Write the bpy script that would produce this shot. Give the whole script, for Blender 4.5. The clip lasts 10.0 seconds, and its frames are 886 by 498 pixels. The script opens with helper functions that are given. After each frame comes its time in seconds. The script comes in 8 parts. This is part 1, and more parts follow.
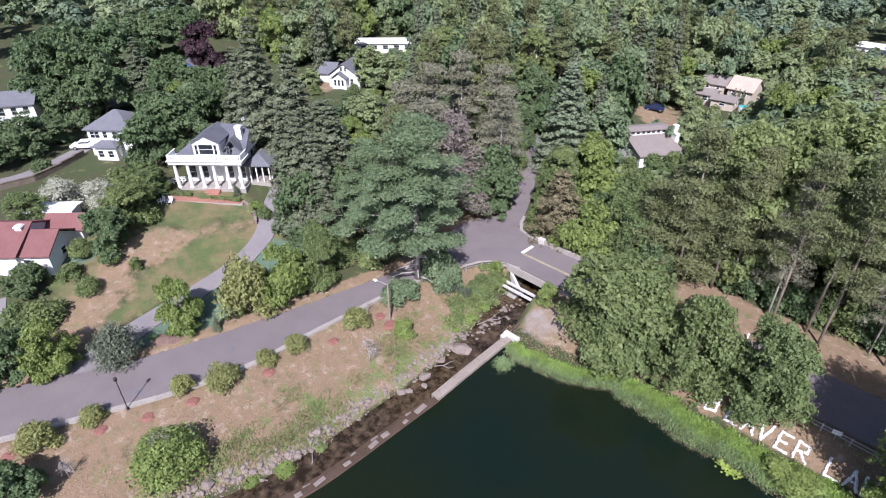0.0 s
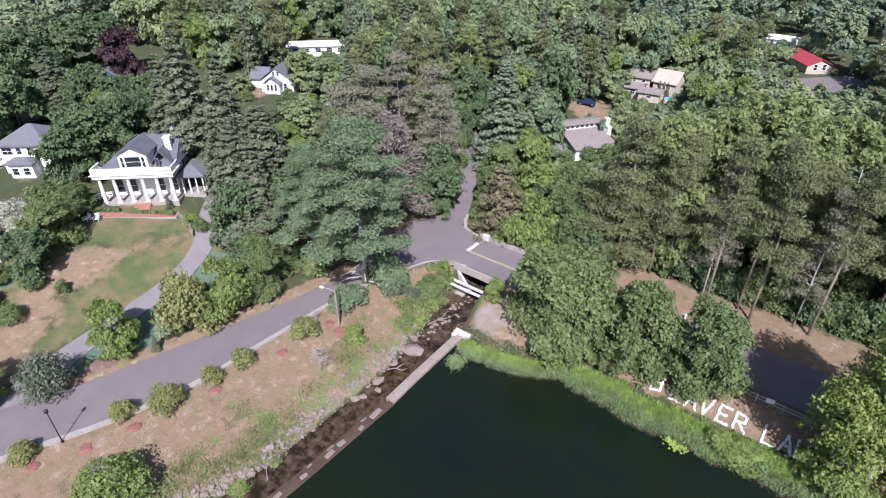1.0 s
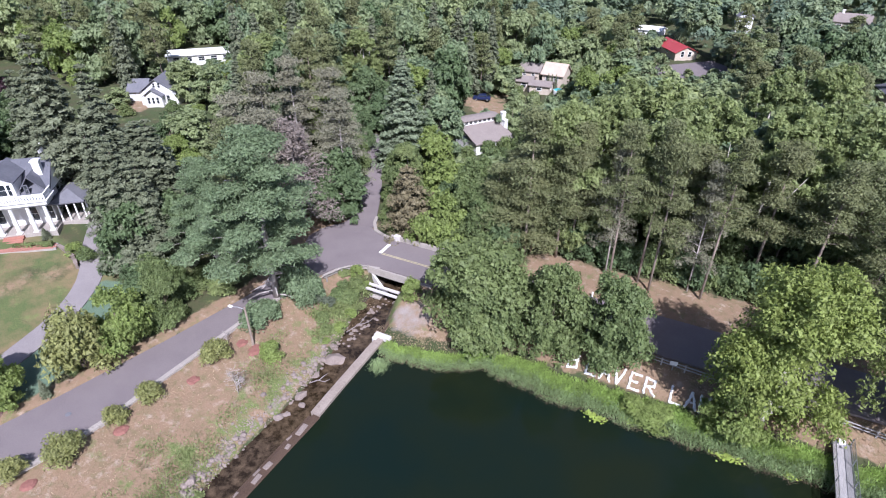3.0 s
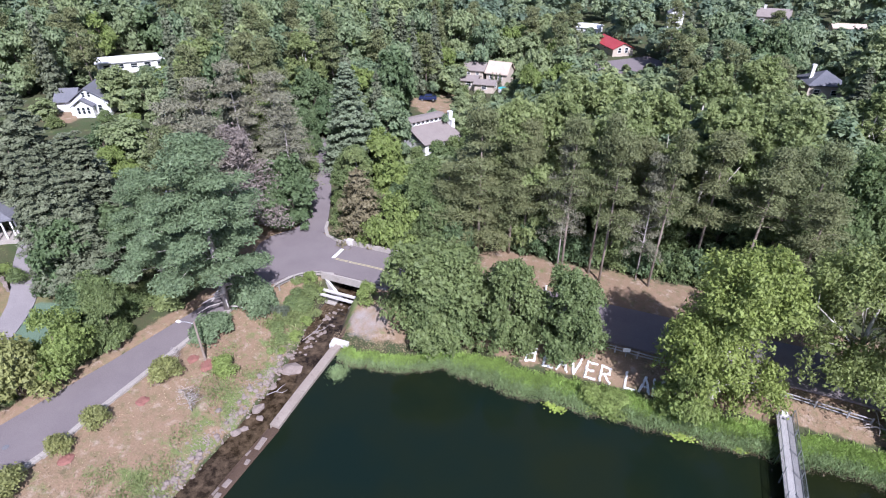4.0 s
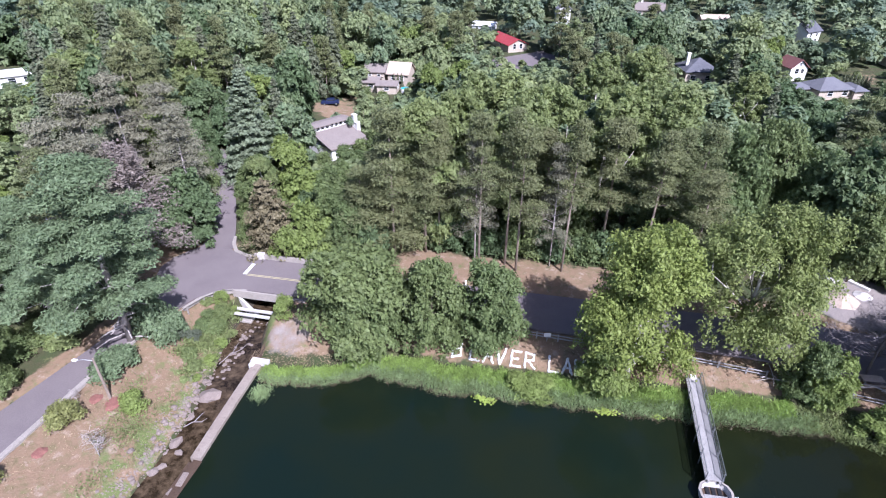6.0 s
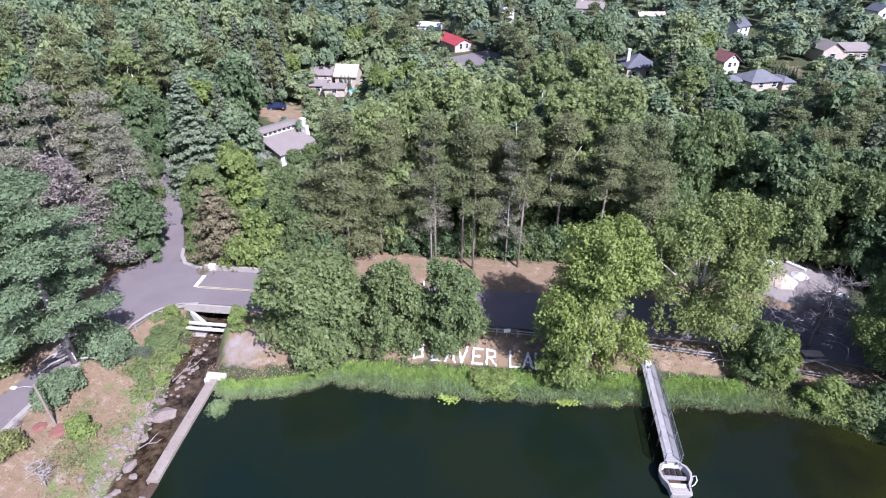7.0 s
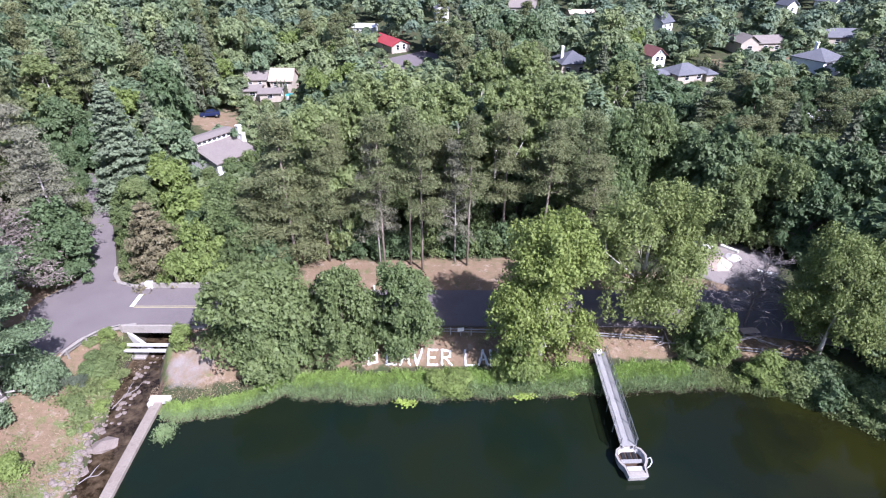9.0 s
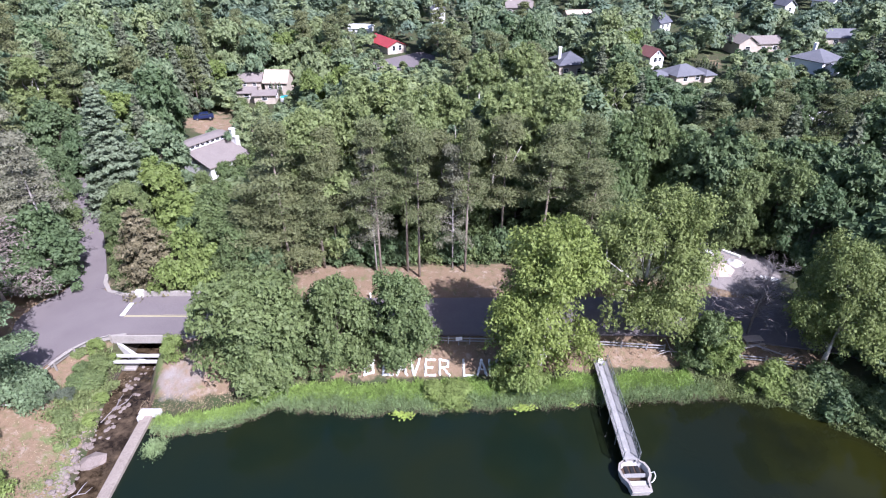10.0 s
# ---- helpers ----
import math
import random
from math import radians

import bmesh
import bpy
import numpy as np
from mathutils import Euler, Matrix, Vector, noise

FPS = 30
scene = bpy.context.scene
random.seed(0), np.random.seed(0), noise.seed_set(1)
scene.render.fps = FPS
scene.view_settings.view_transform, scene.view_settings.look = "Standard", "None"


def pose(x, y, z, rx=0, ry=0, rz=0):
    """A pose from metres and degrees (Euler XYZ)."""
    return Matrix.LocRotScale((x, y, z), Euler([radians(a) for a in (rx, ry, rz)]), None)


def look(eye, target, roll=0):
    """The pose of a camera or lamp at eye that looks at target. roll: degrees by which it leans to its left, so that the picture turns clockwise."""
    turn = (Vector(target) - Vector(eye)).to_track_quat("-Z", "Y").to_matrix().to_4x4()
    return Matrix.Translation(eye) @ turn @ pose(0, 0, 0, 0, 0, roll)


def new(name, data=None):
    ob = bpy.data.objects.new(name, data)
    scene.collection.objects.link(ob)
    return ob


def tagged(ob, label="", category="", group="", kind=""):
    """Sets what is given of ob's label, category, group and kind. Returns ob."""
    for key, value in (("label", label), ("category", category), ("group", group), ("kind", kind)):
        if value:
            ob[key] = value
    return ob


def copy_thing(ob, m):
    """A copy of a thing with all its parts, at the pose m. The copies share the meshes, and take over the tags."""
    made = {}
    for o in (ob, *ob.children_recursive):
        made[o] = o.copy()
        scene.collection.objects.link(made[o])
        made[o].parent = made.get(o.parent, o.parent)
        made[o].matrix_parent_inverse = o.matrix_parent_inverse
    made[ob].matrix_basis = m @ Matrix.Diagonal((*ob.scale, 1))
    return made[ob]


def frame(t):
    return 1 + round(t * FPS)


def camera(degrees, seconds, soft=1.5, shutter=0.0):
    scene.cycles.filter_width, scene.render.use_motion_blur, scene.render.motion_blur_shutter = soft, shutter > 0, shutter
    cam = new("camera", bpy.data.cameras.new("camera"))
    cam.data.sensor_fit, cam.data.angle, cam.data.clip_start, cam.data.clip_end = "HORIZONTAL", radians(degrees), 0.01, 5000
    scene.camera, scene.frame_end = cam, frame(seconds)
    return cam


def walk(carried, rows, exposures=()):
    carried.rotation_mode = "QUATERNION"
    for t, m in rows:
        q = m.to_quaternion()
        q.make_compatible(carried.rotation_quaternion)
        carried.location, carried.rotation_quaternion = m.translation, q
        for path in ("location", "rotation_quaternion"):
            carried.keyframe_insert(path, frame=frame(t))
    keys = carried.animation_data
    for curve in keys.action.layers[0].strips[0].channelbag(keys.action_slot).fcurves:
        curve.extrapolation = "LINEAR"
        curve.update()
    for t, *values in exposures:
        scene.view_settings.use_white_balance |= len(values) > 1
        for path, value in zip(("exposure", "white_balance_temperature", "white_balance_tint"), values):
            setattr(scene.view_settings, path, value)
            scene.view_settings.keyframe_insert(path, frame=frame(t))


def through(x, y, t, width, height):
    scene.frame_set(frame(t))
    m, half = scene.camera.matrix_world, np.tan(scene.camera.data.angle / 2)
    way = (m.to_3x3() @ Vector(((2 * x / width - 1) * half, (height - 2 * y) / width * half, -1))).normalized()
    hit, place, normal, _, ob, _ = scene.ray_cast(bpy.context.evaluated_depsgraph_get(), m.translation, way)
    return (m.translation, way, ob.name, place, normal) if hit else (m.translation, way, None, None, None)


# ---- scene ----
cam = camera(77.83, 10.0, soft=1.1)
PATH = [  # seconds, x, y, z, pitch, roll, yaw
    (0, 0.001, 0.000, 45.999, -31.867, 0.218, 45.034),
    (0.5, 0.002, 0.023, 45.997, -31.842, 0.209, 42.092),
    (1, 0.007, 0.057, 45.984, -31.820, 0.182, 38.444),
    (1.5, 0.018, 0.096, 45.966, -31.830, 0.192, 35.382),
    (2, 0.026, 0.108, 45.940, -31.812, 0.155, 32.863),
    (2.5, 0.036, 0.131, 45.910, -31.799, 0.189, 30.335),
    (4, 0.034, 0.194, 45.878, -31.742, 0.196, 22.105),
    (4.5, 0.042, 0.277, 45.838, -31.728, 0.167, 18.957),
    (5, 0.046, 0.372, 45.791, -31.711, 0.174, 16.170),
    (5.5, 0.048, 0.473, 45.737, -31.698, 0.192, 14.059),
    (7, 0.052, 0.597, 45.683, -31.622, 0.198, 6.727),
    (7.5, 0.049, 0.673, 45.638, -31.611, 0.201, 3.383),
    (8, 0.035, 0.719, 45.615, -31.582, 0.217, 1.625),
    (8.5, 0.021, 0.733, 45.601, -31.559, 0.217, 0.849),
    (9, -0.069, 0.987, 45.513, -31.555, 0.176, 0.375),
    (9.5, -0.052, 1.658, 45.549, -31.579, 0.201, 0.120),
    (10, -0.141, 2.684, 45.521, -31.575, 0.163, -0.000),
]
walk(cam, [(t, pose(x, y, z) @ pose(0, 0, 0, 0, 0, yaw) @ pose(0, 0, 0, 90 + pitch) @ pose(0, 0, 0, 0, 0, -roll))
           for t, x, y, z, pitch, roll, yaw in PATH],
     [(0, 0.68, 5700, 20), (4, 0.83, 5500, 22), (7, 0.98, 5400, 25), (10, 1.07, 5450, 25)])
# ---- light ----
SUN_AZ, SUN_EL = radians(140), radians(46)   # azimuth from +y clockwise, elevation
world = bpy.data.worlds.new("sky")
scene.world = world
world.use_nodes = True
wn = world.node_tree.nodes
sky = wn.new("ShaderNodeTexSky")
sky.sky_type = "NISHITA"
sky.sun_disc = False
sky.sun_elevation, sky.sun_rotation = SUN_EL, SUN_AZ
sky.air_density, sky.dust_density = 1.0, 1.6
wn["Background"].inputs[1].default_value = 0.08
world.node_tree.links.new(sky.outputs[0], wn["Background"].inputs[0])
sun_data = bpy.data.lights.new("sun", "SUN")
sun_data.energy, sun_data.angle, sun_data.color = 5.0, radians(0.53), (1.0, 0.95, 0.87)
sun = new("sun", sun_data)
sun_dir = Vector((math.sin(SUN_AZ) * math.cos(SUN_EL), math.cos(SUN_AZ) * math.cos(SUN_EL), math.sin(SUN_EL)))
sun.matrix_world = look(sun_dir * 200, (0, 0, 0))
# ---- the lie of the land: lake at z = 0 ----
def sstep(a, b, v):
    t = np.clip((v - a) / (b - a), 0.0, 1.0)
    return t * t * (3 - 2 * t)


def shore_y(x):
    """The lake's north shore."""
    return np.interp(x, [-31, -28, -24, -20, -18, -9, 0, 13, 29, 33, 37, 41, 46, 60, 90, 300],
                     [41.2, 40.8, 41.5, 43.0, 44.5, 43.7, 44.2, 44.8, 45.8, 45.2, 44.0, 41.3, 37, 28, 5, -200])


def road_lake_edge(y):
    """x of the lane's edge on the lake side."""
    return np.interp(y, [-200, -60, -5, 9, 17, 23, 40, 47], [-190, -84, -55.4, -49.7, -47.8, -47.6, -46.8, -45.4])


def road_hill_edge(y):
    return np.interp(y, [-200, -60, -4, 6, 10.5, 17.4, 28.6, 40, 60], [-198, -91, -63.1, -58.1, -56.7, -54.8, -52.2, -50, -50])


def near_path(x, y, pts):
    """Distance to a polyline."""
    best = np.full(np.shape(x), 1e9)
    for (ax, ay), (bx, by) in zip(pts, pts[1:]):
        dx, dy = bx - ax, by - ay
        t = np.clip(((x - ax) * dx + (y - ay) * dy) / (dx * dx + dy * dy), 0, 1)
        best = np.minimum(best, np.hypot(x - ax - t * dx, y - ay - t * dy))
    return best


STREAM = [(-38.9, -60), (-38.9, -4), (-36.0, 5), (-34.3, 11), (-33.6, 16), (-33.3, 28), (-33.5, 36), (-34.2, 42), (-36.2, 50), (-36.5, 57), (-36.8, 66), (-40, 84)]


def land(x, y):
    """Height of the land before the stream cuts it."""
    x, y = np.asarray(x, float), np.asarray(y, float)
    d = y - shore_y(x)
    north = np.interp(d, [-14, -3, -0.6, 0, 4, 6.5, 8.6, 17, 30, 60, 250, 500, 3000],
                      [-3.5, -1.6, -0.3, 0.0, 0.5, 1.2, 2.1, 2.3, 2.7, 3.4, 9, 14, 60])
    near, far = road_lake_edge(y), road_hill_edge(y)
    foot = np.interp(y, [34, 42, 50], [-34.5, -35.8, -37.8])
    s = np.clip((x - foot) / (near - foot), 0, 1)
    bank = np.interp(s, [0, 0.12, 0.3, 0.9, 1], [-0.7, -0.1, 0.7, 2.3, 2.5])
    v = np.maximum(far - x, 0)
    hill = np.interp(v, [0, 2, 8, 15, 20, 27, 34, 80, 200, 3000], [2.5, 2.6, 3.6, 5.6, 7.6, 8.8, 9.1, 11.5, 16, 60])
    west = np.where(x > near, bank, hill)
    k = sstep(49, 53.5, y) * sstep(-56, -50, x)
    west = west * (1 - k) + 2.4 * k
    west = west + np.maximum(0, north - 2.3) * sstep(60, 75, y) * 0.8
    m = sstep(-33, -31.6, x)
    ease = sstep(44, 49, y)
    m = m * (1 - ease) + sstep(-48, -33, x) * ease
    return west * (1 - m) + north * m


def ground_z(x, y):
    x, y = np.asarray(x, float), np.asarray(y, float)
    z = land(x, y)
    d = near_path(x, y, STREAM) / np.interp(y, [34, 44], [0.62, 1.0])
    cut = 1 - sstep(1.3, 3.6, d)
    return np.where(z > -1.25, z * (1 - cut) - 1.25 * cut, z)
# ---- materials ----
def material(name, base, rough=0.8, metal=0.0):
    m = bpy.data.materials.new(name)
    m.use_nodes = True
    b = m.node_tree.nodes["Principled BSDF"]
    b.inputs["Base Color"].default_value = (*base, 1)
    b.inputs["Roughness"].default_value = rough
    b.inputs["Metallic"].default_value = metal
    b.inputs["Specular IOR Level"].default_value = 0.3
    return m, m.node_tree, b


def mix_node(nt, fac, a, b):
    """A colour mix; each argument is a socket, a number or a colour."""
    n = nt.nodes.new("ShaderNodeMix")
    n.data_type = "RGBA"
    for sock, val in ((n.inputs[0], fac), (n.inputs[6], a), (n.inputs[7], b)):
        if hasattr(val, "is_linked"):
            nt.links.new(val, sock)
        elif isinstance(val, (int, float)):
            sock.default_value = val
        else:
            sock.default_value = (*val, 1)
    return n.outputs[2]


def noise_node(nt, scale, detail=4, rough=0.6, lo=0.35, hi=0.65, where=None):
    """Noise over the ground plan in metres, spread over 0 to 1."""
    tex = nt.nodes.new("ShaderNodeTexNoise")
    tex.inputs["Scale"].default_value = scale
    tex.inputs["Detail"].default_value = detail
    tex.inputs["Roughness"].default_value = rough
    if where is None:
        geo = nt.nodes.new("ShaderNodeNewGeometry")
        where = geo.outputs["Position"]
    nt.links.new(where, tex.inputs["Vector"])
    r = nt.nodes.new("ShaderNodeMapRange")
    r.inputs[1].default_value, r.inputs[2].default_value = lo, hi
    nt.links.new(tex.outputs[0], r.inputs[0])
    return r.outputs[0]


def bump(nt, b, height, strength=0.4, distance=0.05):
    n = nt.nodes.new("ShaderNodeBump")
    n.inputs["Strength"].default_value, n.inputs["Distance"].default_value = strength, distance
    nt.links.new(height, n.inputs["Height"])
    nt.links.new(n.outputs[0], b.inputs["Normal"])


def grainy(name, a, b, scale=1.5, fine=14, rough=0.85, metal=0.0, relief=0.3, spot=None):
    """Two tones in large blotches with a fine grain over them."""
    m, nt, p = material(name, a, rough, metal)
    big, small = noise_node(nt, scale), noise_node(nt, fine, 3)
    col = mix_node(nt, big, a, b)
    dark = mix_node(nt, small, tuple(c * 0.8 for c in a), tuple(min(1, c * 1.12) for c in b))
    col = mix_node(nt, 0.45, col, dark)
    if spot:
        col = mix_node(nt, noise_node(nt, scale * 3, 5, 0.7, 0.55, 0.72), col, spot)
    nt.links.new(col, p.inputs["Base Color"])
    bump(nt, p, small, relief, 0.03)
    return m


def leafy(name, a, b, c, through=0.38, rough=0.55, patch=0.0, grain=4.5, depth=0.94, gaps=0.41):
    """Foliage: tone varies from tree to tree and leaf to leaf, with light and dark masses painted in within a spray;
    some light comes through.
    """
    m, nt, p = material(name, a, rough)
    info = nt.nodes.new("ShaderNodeObjectInfo")
    geo = nt.nodes.new("ShaderNodeNewGeometry")
    tone = noise_node(nt, patch, 1, 0.5, 0.38, 0.62) if patch else info.outputs["Random"]
    tree = mix_node(nt, tone, a, b)
    col = mix_node(nt, geo.outputs["Random Per Island"], tree, c)
    col = mix_node(nt, 0.5, tree, col)
    fine = noise_node(nt, grain, 2, 0.6, 0.36, 0.64)
    spray = noise_node(nt, grain * 0.2, 2, 0.6, 0.36, 0.64)
    both = nt.nodes.new("ShaderNodeMix")
    both.inputs[0].default_value = 0.5
    nt.links.new(fine, both.inputs[2])
    nt.links.new(spray, both.inputs[3])
    # value noise paints the light and dark masses of a crown into colour
    worth = nt.nodes.new("ShaderNodeMapRange")
    worth.inputs[3].default_value, worth.inputs[4].default_value = 0.66, 1.40
    nt.links.new(both.outputs[0], worth.inputs[0])
    tint = nt.nodes.new("ShaderNodeHueSaturation")
    tint.inputs["Saturation"].default_value = depth
    nt.links.new(worth.outputs[0], tint.inputs["Value"])
    nt.links.new(col, tint.inputs["Color"])
    col = tint.outputs[0]
    nt.links.new(col, p.inputs["Base Color"])
    bump(nt, p, fine, 0.35, 0.4 / grain)
    p.inputs["Specular IOR Level"].default_value = 0.3
    tr = nt.nodes.new("ShaderNodeBsdfTranslucent")
    nt.links.new(col, tr.inputs[0])
    mx = nt.nodes.new("ShaderNodeMixShader")
    mx.inputs[0].default_value = through
    nt.links.new(p.outputs[0], mx.inputs[1])
    nt.links.new(tr.outputs[0], mx.inputs[2])
    if gaps:   # a card is a spray of small leaves with gaps between them
        cut = nt.nodes.new("ShaderNodeMixShader")
        nt.links.new(noise_node(nt, grain * 1.05, 2, 0.55, gaps, gaps + 0.03), cut.inputs[0])
        nt.links.new(nt.nodes.new("ShaderNodeBsdfTransparent").outputs[0], cut.inputs[1])
        nt.links.new(mx.outputs[0], cut.inputs[2])
        mx = cut
    nt.links.new(mx.outputs[0], nt.nodes["Material Output"].inputs[0])
    return m


M = {}
M["oak"] = leafy("oak_leaves", (0.167, 0.210, 0.068), (0.110, 0.165, 0.059), (0.210, 0.263, 0.095))
# wood, deep and far_leaf: paler and bluer, distance haze put into leaf colour
M["wood"] = leafy("woodland_leaves", (0.265, 0.310, 0.125), (0.135, 0.205, 0.115), (0.280, 0.335, 0.165), 0.42, grain=3.2, gaps=0)
M["deep"] = leafy("inner_wood_leaves", (0.255, 0.300, 0.120), (0.140, 0.205, 0.118), (0.270, 0.325, 0.160), 0.42, patch=0.11, grain=2.6, gaps=0)
M["far_leaf"] = leafy("mixed_wood_leaves", (0.241, 0.293, 0.138), (0.124, 0.184, 0.124), (0.239, 0.294, 0.175), 0.4, patch=0.09, grain=1.5, gaps=0)
M["lime"] = leafy("lime_green_leaves", (0.205, 0.268, 0.064), (0.180, 0.242, 0.060), (0.268, 0.335, 0.092), 0.4)
M["dark"] = leafy("dark_leaves", (0.090, 0.142, 0.062), (0.122, 0.168, 0.072), (0.155, 0.212, 0.098), depth=0.98, gaps=0)
M["poplar"] = leafy("poplar_leaves", (0.219, 0.270, 0.092), (0.188, 0.237, 0.084), (0.279, 0.328, 0.121), 0.42)
M["sycamore"] = leafy("sycamore_leaves", (0.213, 0.266, 0.053), (0.190, 0.243, 0.050), (0.280, 0.337, 0.077), 0.35)
M["plane"] = leafy("spreading_sycamore_leaves", (0.185, 0.229, 0.063), (0.165, 0.212, 0.059), (0.248, 0.294, 0.087), 0.35)
M["grey_pine"] = leafy("thin_grey_needles", (0.190, 0.182, 0.108), (0.165, 0.170, 0.100), (0.245, 0.228, 0.160), 0.15, depth=0.86)
M["pine"] = leafy("pine_needles", (0.123, 0.155, 0.052), (0.160, 0.173, 0.062), (0.191, 0.210, 0.080), 0.25, depth=0.86)
M["white_pine"] = leafy("white_pine_needles", (0.138, 0.192, 0.098), (0.142, 0.198, 0.102), (0.198, 0.252, 0.140), 0.3, depth=1.0)
M["spruce"] = leafy("spruce_needles", (0.124, 0.149, 0.081), (0.133, 0.154, 0.083), (0.170, 0.187, 0.106), 0.2, depth=0.86, gaps=0)
M["brown"] = leafy("browned_needles", (0.205, 0.165, 0.138), (0.185, 0.150, 0.122), (0.27, 0.225, 0.195), 0.1, depth=0.86)
M["blue_pine"] = leafy("blue_green_needles", (0.200, 0.248, 0.150), (0.200, 0.248, 0.150), (0.262, 0.310, 0.195), 0.35, gaps=0)
M["rust"] = leafy("rusty_foliage", (0.155, 0.135, 0.072), (0.145, 0.128, 0.068), (0.21, 0.175, 0.10), 0.15)
M["purple"] = leafy("purple_leaves", (0.045, 0.022, 0.030), (0.05, 0.025, 0.03), (0.07, 0.035, 0.04), 0.2)
M["bush"] = leafy("bush_leaves", (0.220, 0.232, 0.070), (0.195, 0.212, 0.066), (0.295, 0.30, 0.105), 0.3)
M["grey_bush"] = leafy("grey_green_leaves", (0.101, 0.129, 0.078), (0.117, 0.140, 0.090), (0.156, 0.176, 0.121), 0.25)
M["reed"] = leafy("reed_blades", (0.259, 0.373, 0.075), (0.259, 0.373, 0.075), (0.336, 0.454, 0.120), 0.4, gaps=0)
M["reed_pale"] = leafy("pale_reed_blades", (0.235, 0.320, 0.130), (0.235, 0.320, 0.130), (0.295, 0.375, 0.18), 0.4, gaps=0)
M["straw"] = leafy("dry_straw", (0.30, 0.222, 0.135), (0.30, 0.222, 0.135), (0.37, 0.285, 0.185), 0.2, gaps=0)
M["dead_reed"] = leafy("dead_reed_stems", (0.13, 0.098, 0.058), (0.13, 0.098, 0.058), (0.19, 0.145, 0.09), 0.2, gaps=0)
M["weed"] = leafy("weed_leaves", (0.17, 0.215, 0.07), (0.17, 0.215, 0.07), (0.25, 0.285, 0.11), 0.3, gaps=0)
M["lily"] = leafy("lily_pads", (0.27, 0.36, 0.05), (0.27, 0.36, 0.05), (0.36, 0.42, 0.08), 0.2, gaps=0)
M["blossom"] = leafy("pale_blossom", (0.36, 0.36, 0.27), (0.33, 0.35, 0.25), (0.46, 0.45, 0.36), 0.2)
M["bark"] = grainy("bark", (0.11, 0.085, 0.065), (0.17, 0.14, 0.11), 1.2, 9, 0.95)
M["pine_bark"] = grainy("pine_bark", (0.21, 0.165, 0.135), (0.29, 0.24, 0.20), 1.2, 9, 0.95)
M["pale_bark"] = grainy("pale_bark", (0.42, 0.38, 0.33), (0.55, 0.52, 0.46), 0.8, 7, 0.9)
M["dead_wood"] = grainy("weathered_dead_wood", (0.34, 0.30, 0.285), (0.45, 0.41, 0.39), 0.8, 7, 0.95)
M["dull_twigs"] = grainy("dull_grey_twigs", (0.20, 0.172, 0.170), (0.28, 0.248, 0.242), 0.8, 7, 0.95)
M["asphalt"] = grainy("worn_asphalt", (0.149, 0.126, 0.131), (0.185, 0.159, 0.160), 0.25, 9, 0.9, spot=(0.175, 0.151, 0.150))
M["gravel"] = grainy("grey_gravel", (0.176, 0.158, 0.162), (0.223, 0.203, 0.205), 0.4, 12, 0.95)
M["concrete"] = grainy("pale_concrete", (0.279, 0.250, 0.226), (0.344, 0.312, 0.285), 0.5, 8, 0.9, spot=(0.246, 0.217, 0.193))
M["dam_concrete"] = grainy("tan_stained_concrete", (0.230, 0.189, 0.160), (0.306, 0.259, 0.223), 0.6, 8, 0.9, spot=(0.162, 0.128, 0.102))
M["wet_concrete"] = grainy("brown_stained_concrete", (0.060, 0.038, 0.026), (0.096, 0.064, 0.045), 0.5, 6, 0.6, spot=(0.07, 0.05, 0.04))
M["pile"] = grainy("pinkish_sand", (0.408, 0.323, 0.264), (0.476, 0.391, 0.323), 0.6, 8, 0.95)
M["stone"] = grainy("rubble_stone", (0.172, 0.138, 0.120), (0.248, 0.203, 0.179), 0.9, 9, 0.95)
M["white"] = grainy("white_paint", (0.718, 0.708, 0.690), (0.754, 0.745, 0.736), 0.8, 12, 0.6, relief=0.1)
M["pale"] = grainy("weathered_white_paint", (0.476, 0.451, 0.433), (0.561, 0.535, 0.518), 0.8, 10, 0.7, relief=0.2, spot=(0.374, 0.340, 0.315))
M["yellow"] = grainy("faded_yellow_paint", (0.391, 0.340, 0.204), (0.459, 0.408, 0.255), 2, 14, 0.8)
M["slate"] = grainy("grey_shingle", (0.115, 0.115, 0.132), (0.153, 0.153, 0.170), 0.6, 6, 0.8)
M["dark_slate"] = grainy("dark_shingle", (0.085, 0.088, 0.105), (0.125, 0.125, 0.145), 0.6, 6, 0.8)
M["tan_roof"] = grainy("weathered_tan_roof", (0.200, 0.168, 0.156), (0.240, 0.208, 0.192), 0.5, 6, 0.85)
M["red_roof"] = grainy("red_metal_roof", (0.323, 0.044, 0.050), (0.375, 0.064, 0.068), 0.4, 5, 0.5)
M["red_tile"] = grainy("dull_red_roof", (0.160, 0.068, 0.065), (0.197, 0.092, 0.088), 0.5, 6, 0.8)
M["brick"] = grainy("red_brick_paving", (0.288, 0.128, 0.096), (0.352, 0.176, 0.136), 1.0, 9, 0.9)
M["tan_wall"] = grainy("tan_wall", (0.42, 0.36, 0.29), (0.50, 0.43, 0.36), 0.8, 9, 0.85)
M["blue"] = grainy("blue_siding", (0.05, 0.15, 0.40), (0.07, 0.19, 0.48), 0.8, 9, 0.7)
M["grey_wood"] = grainy("weathered_grey_boards", (0.246, 0.234, 0.231), (0.327, 0.313, 0.310), 1.2, 11, 0.9)
M["dark_metal"] = material("dark_metal", (0.03, 0.03, 0.035), 0.5, 0.4)[0]
M["steel"] = material("galvanised_steel", (0.45, 0.46, 0.48), 0.45, 0.9)[0]
